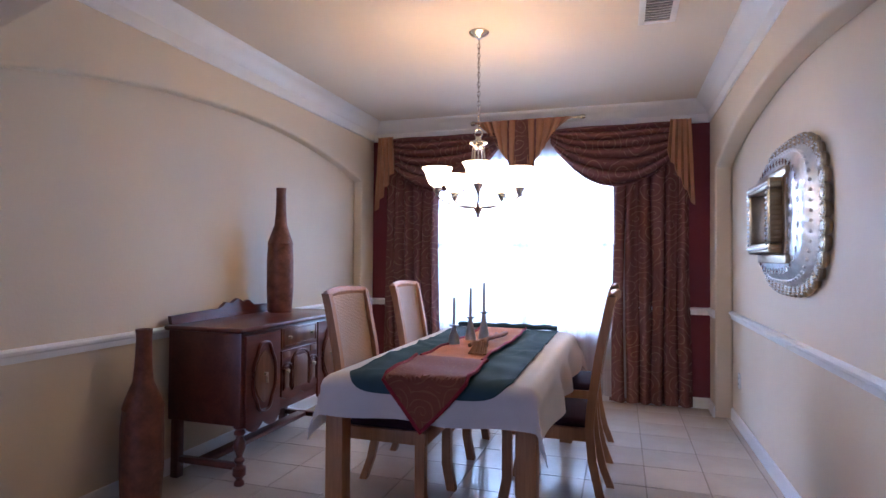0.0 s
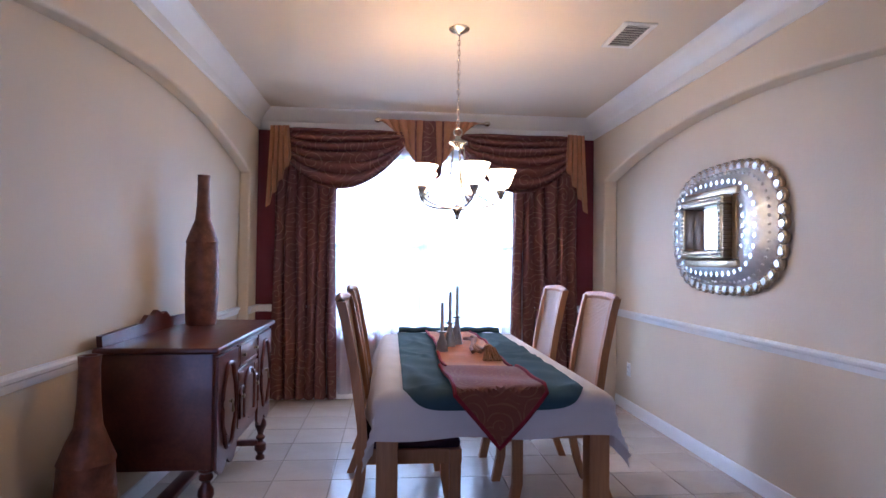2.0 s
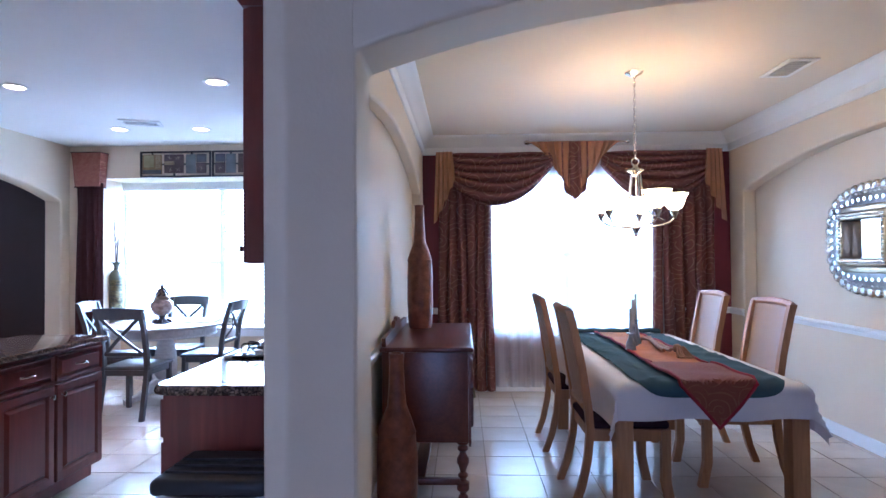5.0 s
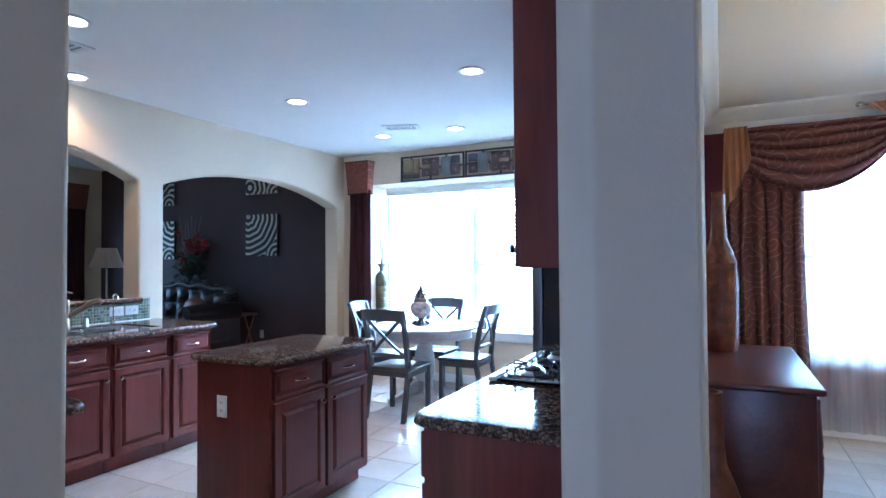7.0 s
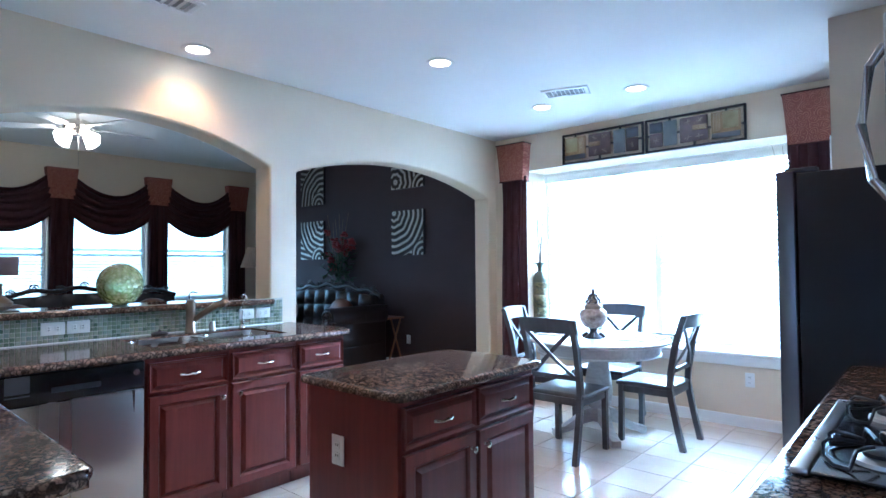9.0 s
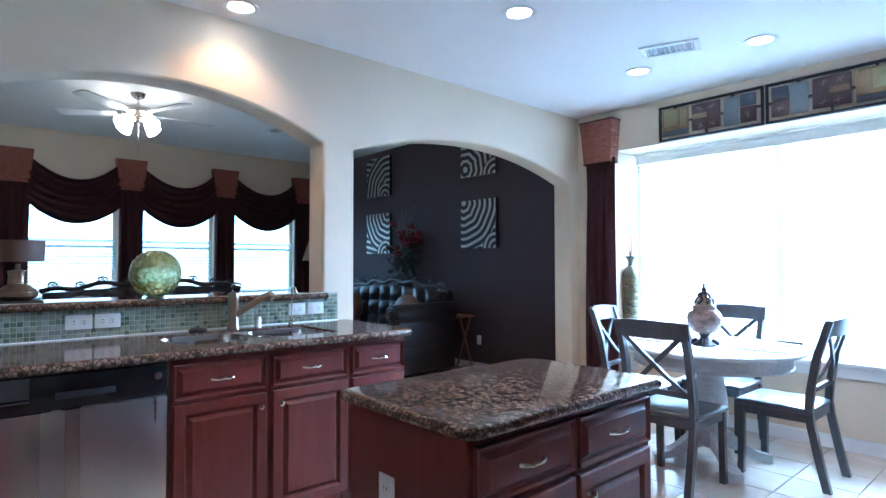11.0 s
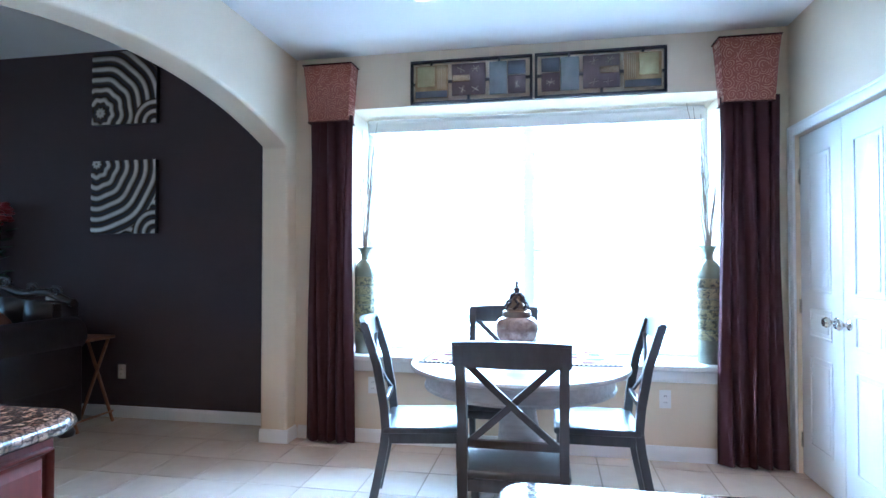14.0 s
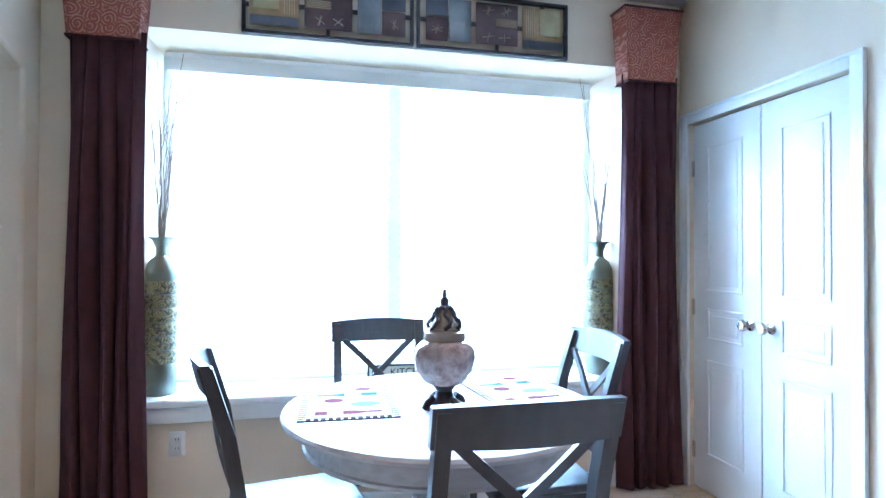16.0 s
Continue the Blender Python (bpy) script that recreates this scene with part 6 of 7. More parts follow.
def words(text, size, depth=0.001):
    cu = bpy.data.curves.new("words", "FONT")
    cu.body, cu.size, cu.extrude, cu.align_x, cu.align_y = text, size, depth, "CENTER", "CENTER"
    ob = new("words", cu)
    me = bpy.data.meshes.new_from_object(ob.evaluated_get(bpy.context.evaluated_depsgraph_get()))
    bpy.data.objects.remove(ob)
    bm2 = bmesh.new()
    bm2.from_mesh(me)
    s = Shape()
    s.take(bm2)
    return s


sg = thing("kitchen_sign", "small black-framed cream sign on the window sill", "sign", pose(-5.10, NY + 0.20, SILL))
part("board", Shape().box(-0.18, -0.004, 0.005, 0.18, 0.004, 0.085), mat("cream_card", (0.62, 0.60, 0.45), 0.6), sg)
part("frame", Shape().box(-0.19, -0.009, 0, 0.19, 0.009, 0.01).box(-0.19, -0.009, 0.08, 0.19, 0.009, 0.09).box(-0.19, -0.009, 0.01, -0.18, 0.009, 0.08).box(0.18, -0.009, 0.01, 0.19, 0.009, 0.08), BLACKMATT, sg)
tx = part("lettering", words("KITCHEN", 0.055), BLACKMATT, sg)
tx.matrix_basis = pose(0.05, -0.005, 0.045, 90, 0, 0)
part("lettering", Shape().box(-0.165, -0.006, 0.03, -0.14, -0.004, 0.06).box(-0.132, -0.006, 0.03, -0.11, -0.004, 0.06), BLACKMATT, sg)
outlet(pose(-6.20, NY, 0.40), "white duplex outlet below the window sill")
outlet(pose(-4.245, NY, 0.39), "white duplex outlet below the window sill")


# Metal wall art over the window
def art_metal(name, col, col2, rough=0.35, metal=0.6):
    return mat(name, col, rough, metal, var=0.25, scale=9, bump=0.3, bscale=80, col2=col2)


AM = [art_metal("art_gold", (0.30, 0.25, 0.12), (0.45, 0.40, 0.24)), art_metal("art_plum", (0.075, 0.046, 0.05), (0.12, 0.078, 0.08)), art_metal("art_grey_blue", (0.16, 0.18, 0.20), (0.24, 0.26, 0.27)), art_metal("art_bronze", (0.22, 0.13, 0.055), (0.36, 0.24, 0.12)), art_metal("art_slate", (0.07, 0.075, 0.095), (0.12, 0.125, 0.15))]
LINE = art_metal("art_line", (0.45, 0.38, 0.28), (0.55, 0.48, 0.36))


def metal_art(m, flip):
    a = thing("metal_wall_art", "dark iron framed abstract panel of layered metal squares", "wall art", m, "metal panels over the window")
    W_, H_ = 0.845, 0.305
    fs = Shape()
    for x0, z0_, x1, z1_ in ((0, 0, W_, 0.018), (0, H_ - 0.018, W_, H_), (0, 0.018, 0.018, H_ - 0.018), (W_ - 0.018, 0.018, W_, H_ - 0.018)):
        fs.box(x0, -0.028, z0_, x1, -0.004, z1_, 0.003)
    part("frame", fs, DARKFRAME, a)

    def X(x):
        return W_ - x if flip else x

    def plate(x0, z0_, x1, z1_, mt_, y=-0.03, nm="plate"):
        xa, xb = sorted((X(x0), X(x1)))
        return part(nm, Shape().box(xa, y - 0.006, z0_, xb, y, z1_, 0.003), mt_, a)
    plate(0.035, 0.035, 0.27, 0.265, AM[3])
    plate(0.055, 0.115, 0.175, 0.255, AM[0], -0.037)
    plate(0.04, 0.038, 0.265, 0.085, AM[4], -0.0365)
    plate(0.295, 0.045, 0.53, 0.265, AM[1])
    plate(0.30, 0.14, 0.42, 0.185, AM[3], -0.037)
    plate(0.555, 0.04, 0.675, 0.265, AM[2])
    plate(0.68, 0.04, 0.80, 0.165, AM[1])
    plate(0.68, 0.17, 0.80, 0.265, AM[4])
    rng = random.Random(6 + flip)
    for cx, cz in ((0.36, 0.225), (0.46, 0.225), (0.37, 0.085), (0.46, 0.085), (0.74, 0.10)):
        s = Shape()
        for k in range(3):
            an = rng.uniform(0, math.pi)
            s.tube([(X(cx) - 0.032 * math.cos(an), -0.0365, cz - 0.025 * math.sin(an)), (X(cx) + 0.032 * math.cos(an), -0.0365, cz + 0.025 * math.sin(an))], 0.0016, 5)
        part("scored_lines", s, LINE, a)
    for k in range(5):
        z = 0.146 + 0.008 * k
        part("wire", Shape().tube([(X(0.305), -0.0445, z), (X(0.425), -0.0445, z)], 0.0015, 5), LINE, a)
    for k in range(5):
        x = X(0.20 + 0.012 * k)
        part("wire", Shape().tube([(x, -0.0375, 0.10), (x, -0.0375, 0.26)], 0.0015, 5), LINE, a)
    for cx, cz, dx, dz in ((0.0275, 0.14, 0.013, 0.008), (0.2825, 0.15, 0.016, 0.008), (0.5425, 0.15, 0.016, 0.008), (0.812, 0.15, 0.02, 0.008), (0.15, 0.277, 0.008, 0.016), (0.41, 0.03, 0.008, 0.016), (0.62, 0.277, 0.008, 0.016)):
        part("bracket", Shape().box(X(cx) - dx, -0.03, cz - dz, X(cx) + dx, -0.012, cz + dz), DARKFRAME, a)
    return a


metal_art(pose(-5.925, NY, 2.37), False)
metal_art(pose(-5.065, NY, 2.37), True)


# Pantry doors
def panel_leaf(m, label, hinge_side):
    d = thing("door_1", label, "door", m, "pantry doors", kind="structure")
    w, h = 0.490, 2.02
    part("leaf", Shape().box(-0.035, 0, 0, 0, w, h, 0.002), TRIM, d)
    for z0_, z1_ in ((0.20, 0.72), (0.83, 1.0), (1.09, 1.89)):
        s = Shape()
        y0, y1 = 0.115, w - 0.115
        for a, b, c, e in ((y0, z0_, y1, z0_ + 0.014), (y0, z1_ - 0.014, y1, z1_), (y0, z0_ + 0.014, y0 + 0.014, z1_ - 0.014), (y1 - 0.014, z0_ + 0.014, y1, z1_ - 0.014)):
            s.box(-0.002, a, b, 0.006, c, e, 0.003)
        s.box(-0.002, y0 + 0.035, z0_ + 0.035, 0.005, y1 - 0.035, z1_ - 0.035, 0.004)
        part("panel", s, TRIM, d)
    yk = w - 0.06 if hinge_side < 0 else 0.06
    part("door_knob", Shape().lathe([(0, 0), (0.028, 0), (0.028, 0.006), (0.011, 0.012), (0.011, 0.03), (0.026, 0.042), (0.03, 0.055), (0.022, 0.068), (0, 0.07)], 22, m=pose(0, yk, 0.945, 0, 90, 0)), NICKEL, d, "satin nickel knob")
    yh = 0.0 if hinge_side < 0 else w
    for z in (0.2, 1.0, 1.78):
        part("hinge", Shape().box(-0.004, yh - 0.012, z - 0.045, 0.010, yh + 0.012, z + 0.045, 0.003), NICKEL, d)
    return d


panel_leaf(pose(-3.478, 5.583, 0.008, 0, 0, 180) @ pose(0, 0, 0), "white painted panelled pantry door, closed", 1)
panel_leaf(pose(-3.478, 6.080, 0.008, 0, 0, 180), "white painted panelled pantry door, closed", -1)
cs = Shape()
cs.box(-3.518, 5.03, 0, -3.501, 5.093, 2.10, 0.004).box(-3.518, 6.082, 0, -3.501, 6.145, 2.10, 0.004).box(-3.518, 5.0935, 2.037, -3.501, 6.0815, 2.10, 0.004)
cs.box(-3.524, 5.03, 0, -3.518, 5.045, 2.10, 0.002).box(-3.524, 6.13, 0, -3.518, 6.145, 2.10, 0.002).box(-3.524, 5.0455, 2.085, -3.518, 6.1295, 2.10, 0.002)
structure("door_casing", cs, TRIM, "white painted door casing")
structure("wall_pantry_back", Shape().box(-2.90, 5.05, 0, -2.77, NY, H), PAINT, "plain pantry back wall")


# Breakfast table and chairs
TB = (-5.13, 5.25)
bt = thing("breakfast_table", "round whitewashed pedestal table with a deep moulded apron", "table", pose(TB[0], TB[1], 0))
part("tabletop", Shape().lathe([(0, 0.735), (0.535, 0.735), (0.55, 0.742), (0.553, 0.752), (0.548, 0.762), (0.535, 0.766), (0, 0.766)], 72), WHITEWOOD, bt)
part("apron", Shape().lathe([(0.47, 0.735), (0.475, 0.73), (0.475, 0.66), (0.482, 0.655), (0.482, 0.645), (0.455, 0.645), (0.455, 0.735)], 64), WHITEWOOD, bt)
part("pedestal", Shape().lathe([(0, 0.735), (0.13, 0.735), (0.13, 0.70), (0.07, 0.66), (0.062, 0.62), (0.075, 0.58), (0.10, 0.45), (0.108, 0.34), (0.10, 0.25), (0.075, 0.21), (0.085, 0.19), (0.085, 0.12), (0.05, 0.10), (0, 0.10)], 32), WHITEWOOD, bt)
for k in range(4):
    a = math.pi / 4 + k * math.pi / 2
    prof = [(0.05, 0.22), (0.12, 0.20), (0.20, 0.13), (0.28, 0.075), (0.34, 0.06), (0.375, 0.05), (0.375, 0.0), (0.33, 0.0), (0.31, 0.02), (0.24, 0.035), (0.15, 0.085), (0.05, 0.11)]
    part("foot", Shape().prism(prof, "y", -0.035, 0.035, pose(0, 0, 0, 0, 0, math.degrees(a))), WHITEWOOD, bt)


def cross_chair():
    """Faces +y, origin under the seat's middle."""
    c = thing("cross_back_chair", "dark grey painted wooden chair with a crossed back", "chair", group="chairs round the breakfast table")

    def seat(u, v):
        x, y = (u - 0.5) * 0.45, (v - 0.5) * 0.42
        x *= 0.93 + 0.07 * v
        dip = 0.010 * math.cos(math.pi * (u - 0.5)) * math.sin(math.pi * v)
        return (x, y, 0.462 - dip)
    part("seat", Shape().box(-0.222, -0.205, 0.425, 0.222, 0.215, 0.458, 0.014, 3), GREYWOOD, c)
    back = [(-0.275, 0.0), (-0.235, 0.18), (-0.20, 0.36), (-0.19, 0.45), (-0.20, 0.56), (-0.235, 0.76), (-0.30, 0.965)]

    def side(pts, t):
        return [(y - t / 2, z) for y, z in pts] + [(y + t / 2, z) for y, z in pts[::-1]]
    for sx in (-1, 1):
        x = sx * 0.195
        part("back_post", Shape().prism(side(back, 0.042), "x", x - 0.018, x + 0.018), GREYWOOD, c)
        part("leg", Shape().prism(side([(0.185, 0), (0.18, 0.2), (0.178, 0.43)], 0.036), "x", x - 0.018, x + 0.018), GREYWOOD, c)
        part("side_rail", Shape().box(x - 0.010, -0.175, 0.375, x + 0.010, 0.165, 0.425, 0.003), GREYWOOD, c)
    part("front_rail", Shape().box(-0.18, 0.168, 0.375, 0.18, 0.188, 0.425, 0.003), GREYWOOD, c)
    part("back_rail", Shape().box(-0.18, -0.20, 0.375, 0.18, -0.18, 0.425, 0.003), GREYWOOD, c)

    def yb(z):
        for (a, za), (b, zb) in zip(back, back[1:]):
            if za <= z <= zb:
                return a + (b - a) * (z - za) / (zb - za)
        return back[-1][0]
    crest = Shape()
    n = 14
    bm2 = bmesh.new()
    rows = []
    for i in range(n + 1):
        u = i / n
        x = -0.222 + 0.444 * u
        bowed = -0.035 * math.sin(math.pi * u)
        z1_ = 0.975 + 0.010 * math.sin(math.pi * u)
        rows.append([bm2.verts.new(p) for p in ((x, yb(0.88) + bowed - 0.013, 0.88), (x, yb(0.88) + bowed + 0.013, 0.88), (x, yb(0.96) + bowed + 0.011, z1_), (x, yb(0.96) + bowed - 0.015, z1_))])
    for a, b in zip(rows, rows[1:]):
        for k in range(4):
            bm2.faces.new((a[k], a[(k + 1) % 4], b[(k + 1) % 4], b[k]))
    bm2.faces.new(rows[0])
    bm2.faces.new(rows[-1][::-1])
    bmesh.ops.recalc_face_normals(bm2, faces=bm2.faces[:])
    part("crest_rail", crest.take(bm2), GREYWOOD, c)
    part("lower_rail", Shape().box(-0.178, yb(0.57) - 0.012, 0.55, 0.178, yb(0.57) + 0.012, 0.582, 0.004), GREYWOOD, c)
    for sx in (-1, 1):
        pts = []
        for i in range(11):
            u = i / 10
            z = 0.575 + 0.315 * u
            x = sx * (-0.165 + 0.33 * u)
            pts.append((x, yb(z) - 0.028 * math.sin(math.pi * (x / 0.36 + 0.5)) + 0.007 * sx, z))
        s = Shape()
        bm2 = bmesh.new()
        rows = []
        for x, y, z in pts:
            rows.append([bm2.verts.new(q) for q in ((x - 0.019, y - 0.007, z), (x + 0.019, y - 0.007, z), (x + 0.019, y + 0.007, z), (x - 0.019, y + 0.007, z))])
        for a, b in zip(rows, rows[1:]):
            for k in range(4):
                bm2.faces.new((a[k], a[(k + 1) % 4], b[(k + 1) % 4], b[k]))
        bm2.faces.new(rows[0])
        bm2.faces.new(rows[-1][::-1])
        bmesh.ops.recalc_face_normals(bm2, faces=bm2.faces[:])
        part("cross_bar", s.take(bm2), GREYWOOD, c)
    return c


ch = cross_chair()
ch.matrix_world = pose(-5.115, 4.74, 0)
for x, y, r in ((-5.62, 5.27, -80), (-4.74, 5.40, 90), (-5.27, 5.735, 180)):
    copy_thing(ch, pose(x, y, 0, 0, 0, r))


def placemat(m, seed):
    p = thing("placemat", "cream placemat with wine bottles and glasses and a striped dark border", "placemat", m, "placemats on the table")
    rng = random.Random(seed)
    part("border", Shape().box(-0.165, -0.235, 0, 0.165, 0.235, 0.004, 0.0015), mat("dark_brown_border", (0.06, 0.03, 0.03), 0.9, var=0.3, scale=40, spec=0.1), p)
    part("field", Shape().box(-0.14, -0.21, 0.003, 0.14, 0.21, 0.0052), mat("cream_cotton", (0.40, 0.36, 0.31), 0.9, var=0.08, bump=0.2, bscale=300, spec=0.1), p)
    st = Shape()
    for i in range(20):
        t = -0.225 + 0.45 * i / 19
        st.box(-0.164, t - 0.004, 0.0035, -0.142, t + 0.004, 0.0052).box(0.142, t - 0.004, 0.0035, 0.164, t + 0.004, 0.0052)
    for i in range(13):
        t = -0.14 + 0.28 * i / 12
        st.box(t - 0.004, -0.234, 0.0035, t + 0.004, -0.212, 0.0052).box(t - 0.004, 0.212, 0.0035, t + 0.004, 0.234, 0.0052)
    part("border_stripes", st, LINEN, p, "pale stripes")

    def bottle(cx, cy_, flip, col):
        f_ = -1 if flip else 1
        pts = [(-0.11, -0.02), (0.02, -0.02), (0.05, -0.009), (0.11, -0.009), (0.11, 0.009), (0.05, 0.009), (0.02, 0.02), (-0.11, 0.02)]
        return part("printed_bottle", Shape().prism([(cx + f_ * a, cy_ + b) for a, b in pts], "z", 0.005, 0.0058), col, p)
    red = mat("wine_red_print", (0.11, 0.010, 0.018), 0.9, var=0.2, spec=0.1)
    grn = mat("bottle_green_print", (0.02, 0.09, 0.055), 0.9, var=0.2, spec=0.1)
    bottle(0.0, -0.16, False, red)
    bottle(0.0, 0.08, True, grn)
    part("printed_glass", Shape().prism([(-0.05 + 0.035 * math.cos(k * math.pi / 8), 0.0 + 0.028 * math.sin(k * math.pi / 8)) for k in range(16)], "z", 0.005, 0.0058), red, p)
    part("printed_glass", Shape().prism([(0.06 + 0.03 * math.cos(k * math.pi / 8), 0.16 + 0.022 * math.sin(k * math.pi / 8)) for k in range(16)], "z", 0.005, 0.0058), red, p)
    part("printed_vine", Shape().prism([(0.06 + 0.045 * math.cos(k * math.pi / 8) * (1 + 0.3 * (k % 2)), -0.06 + 0.03 * math.sin(k * math.pi / 8)) for k in range(16)], "z", 0.005, 0.0058), mat("pale_green_print", (0.14, 0.24, 0.16), 0.9, spec=0.1), p)
    part("label_strip", Shape().box(-0.07, -0.178, 0.0055, -0.02, -0.142, 0.0062), LINEN, p)
    part("label_strip", Shape().box(-0.01, 0.062, 0.0055, 0.05, 0.098, 0.0062), LINEN, p)
    return p


placemat(pose(-5.455, 5.34, 0.766, 0, 0, -2), 1)
placemat(pose(-4.81, 5.39, 0.766, 0, 0, 6), 2)

urn = thing("lidded_urn", "bronze-footed mottled glass urn with a pierced bronze lid", "urn", pose(-5.135, 5.19, 0.766))
part("foot", Shape().lathe([(0, 0), (0.072, 0), (0.074, 0.008), (0.05, 0.022), (0.032, 0.04), (0.028, 0.06), (0.04, 0.075), (0, 0.078)], 28), mat("dark_cast_bronze", (0.06, 0.045, 0.05), 0.4, 0.7, var=0.3, bump=0.4, bscale=60), urn)
for k in range(4):
    a = k * math.pi / 2 + 0.4
    part("claw", Shape().tube([(0.045 * math.cos(a), 0.045 * math.sin(a), 0.04), (0.072 * math.cos(a), 0.072 * math.sin(a), 0.022), (0.085 * math.cos(a), 0.085 * math.sin(a), 0.006)], [0.012, 0.014, 0.01], 8), bpy.data.materials["dark_cast_bronze"], urn)
bowlm = mat("mottled_rose_glass", (0.26, 0.17, 0.14), 0.08, var=0.5, scale=22, bump=0.05, bscale=30, col2=(0.52, 0.40, 0.35), coat=0.8)
part("bowl", Shape().lathe([(0, 0.075), (0.045, 0.078), (0.075, 0.095), (0.10, 0.135), (0.108, 0.175), (0.104, 0.205), (0.085, 0.225), (0.068, 0.235), (0, 0.235)], 40), bowlm, urn, "mottled rose and grey glass bowl")
part("lid", Shape().lathe([(0.0, 0.232), (0.07, 0.232), (0.073, 0.24), (0.07, 0.262), (0.06, 0.266), (0.056, 0.275), (0, 0.276)], 32), BRONZE, urn)
dk = bpy.data.materials["dark_cast_bronze"]
part("lid_dome", Shape().lathe([(0, 0.275), (0.046, 0.276), (0.046, 0.286), (0.034, 0.302), (0.026, 0.318), (0.018, 0.338), (0, 0.345)], 28), BRONZE, urn)
for k in range(7):
    a = k * 2 * math.pi / 7
    part("openwork", Shape().tube([(r_ * math.cos(a + t_), r_ * math.sin(a + t_), z) for r_, t_, z in ((0.056, 0, 0.274), (0.058, 0.30, 0.288), (0.050, 0.45, 0.302), (0.040, 0.25, 0.312), (0.036, 0.0, 0.322), (0.030, 0.2, 0.336), (0.018, 0.3, 0.348))], 0.0072, 7), dk, urn)
part("finial", Shape().lathe([(0, 0.335), (0.022, 0.338), (0.026, 0.346), (0.014, 0.354), (0.017, 0.364), (0.013, 0.376), (0.007, 0.38), (0.010, 0.388), (0.005, 0.398), (0.006, 0.404), (0, 0.415)], 18), dk, urn)


# Ceiling lamps and vents
def can_light(x, y):
    c = thing("recessed_light", "lit recessed ceiling light with a white trim ring", "ceiling light", pose(x, y, H), "recessed ceiling lights")
    part("trim_ring", Shape().lathe([(0.068, -0.001), (0.098, -0.001), (0.10, -0.004), (0.096, -0.009), (0.075, -0.011), (0.068, -0.006)], 36), TRIM, c)
    part("lamp_disc", Shape().lathe([(0, -0.004), (0.069, -0.004), (0.069, -0.002), (0, -0.002)], 28), CAN_LIT, c, "glowing lamp disc")
    ld = bpy.data.lights.new("can_lamp", "SPOT")
    ld.energy, ld.color, ld.spot_size, ld.spot_blend, ld.shadow_soft_size = CAN_POWER, WARM, radians(125), 0.7, 0.05
    lo = new("can_lamp", ld)
    lo.matrix_world = look((x, y, H - 0.03), (x, y, 0))


for x, y in ((-5.64, 2.10), (-6.585, 2.67), (-5.60, 3.90), (-4.83, 5.38), (-5.66, 5.33), (-4.0, 3.88)):
    can_light(x, y)
vent("ceiling_vent", pose(-5.29, 5.08, H, 0, 0, 20), 0.37, 0.22, 9, "white slatted vent in the kitchen ceiling")
vent("ceiling_vent", pose(-6.03, 2.20, H, 0, 0, 90), 0.42, 0.20, 9, "white slatted vent in the kitchen ceiling")


# ---- family room ----
for i, (a, b) in enumerate(wins):
    # built in the plane y, then turned to face the room
    w_ = b - a
    window_unit("window_%d" % (3 + i), 0, w_, 0.85, 2.36, 0, [], 1.55, pose(FX - 0.10, a, 0, 0, 0, 90))
    slat_blind(0.03, w_ - 0.03, 0.88, 1.60, pose(FX - 0.035, a, 0, 0, 0, 90), "white slat blind over the lower half of a tall window", 0.046, 15, 0.022)
posts = [2.06, 3.34, 4.62, 5.92]
for y in posts:
    solo("curtain_panel", drape(0.30, 2.34, 0.02, 4, 0.035, 1.05, int(y * 10), 0.5), BROWNCLOTH, "dark brown floor-length curtain between the windows", "curtain", pose(FX + 0.06, y, 0, 0, 0, 90), "family room curtains", thick=0.006)
    cn = thing("cornice_box", "terracotta cloth cornice box above a brown curtain", "cornice", pose(FX, y, 0, 0, 0, 90), "family room cornices")
    bm2 = bmesh.new()
    rows = []
    for z, hw, d in ((2.32, 0.15, 0.11), (2.74, 0.19, 0.13)):
        rows.append([bm2.verts.new(p) for p in ((-hw, -0.002, z), (-hw, -d, z), (hw, -d, z), (hw, -0.002, z))])
    for i in range(4):
        bm2.faces.new((rows[0][i], rows[0][(i + 1) % 4], rows[1][(i + 1) % 4], rows[1][i]))
    bm2.faces.new(rows[1])
    bmesh.ops.recalc_face_normals(bm2, faces=bm2.faces[:])
    part("box", Shape().take(bm2), CORNICE, cn)
for a, b in zip(posts, posts[1:]):
    solo("window_swag", swag(a + 0.13, b - 0.13, 2.68, 0.84, 0.09, 6, 0.60, 0.27), BROWNCLOTH, "dark brown gathered swag between cornice boxes", "curtain", pose(FX + 0.03, 0, 0, 0, 0, 90) @ pose(0, 0, 0), "family room swags", thick=0.006)


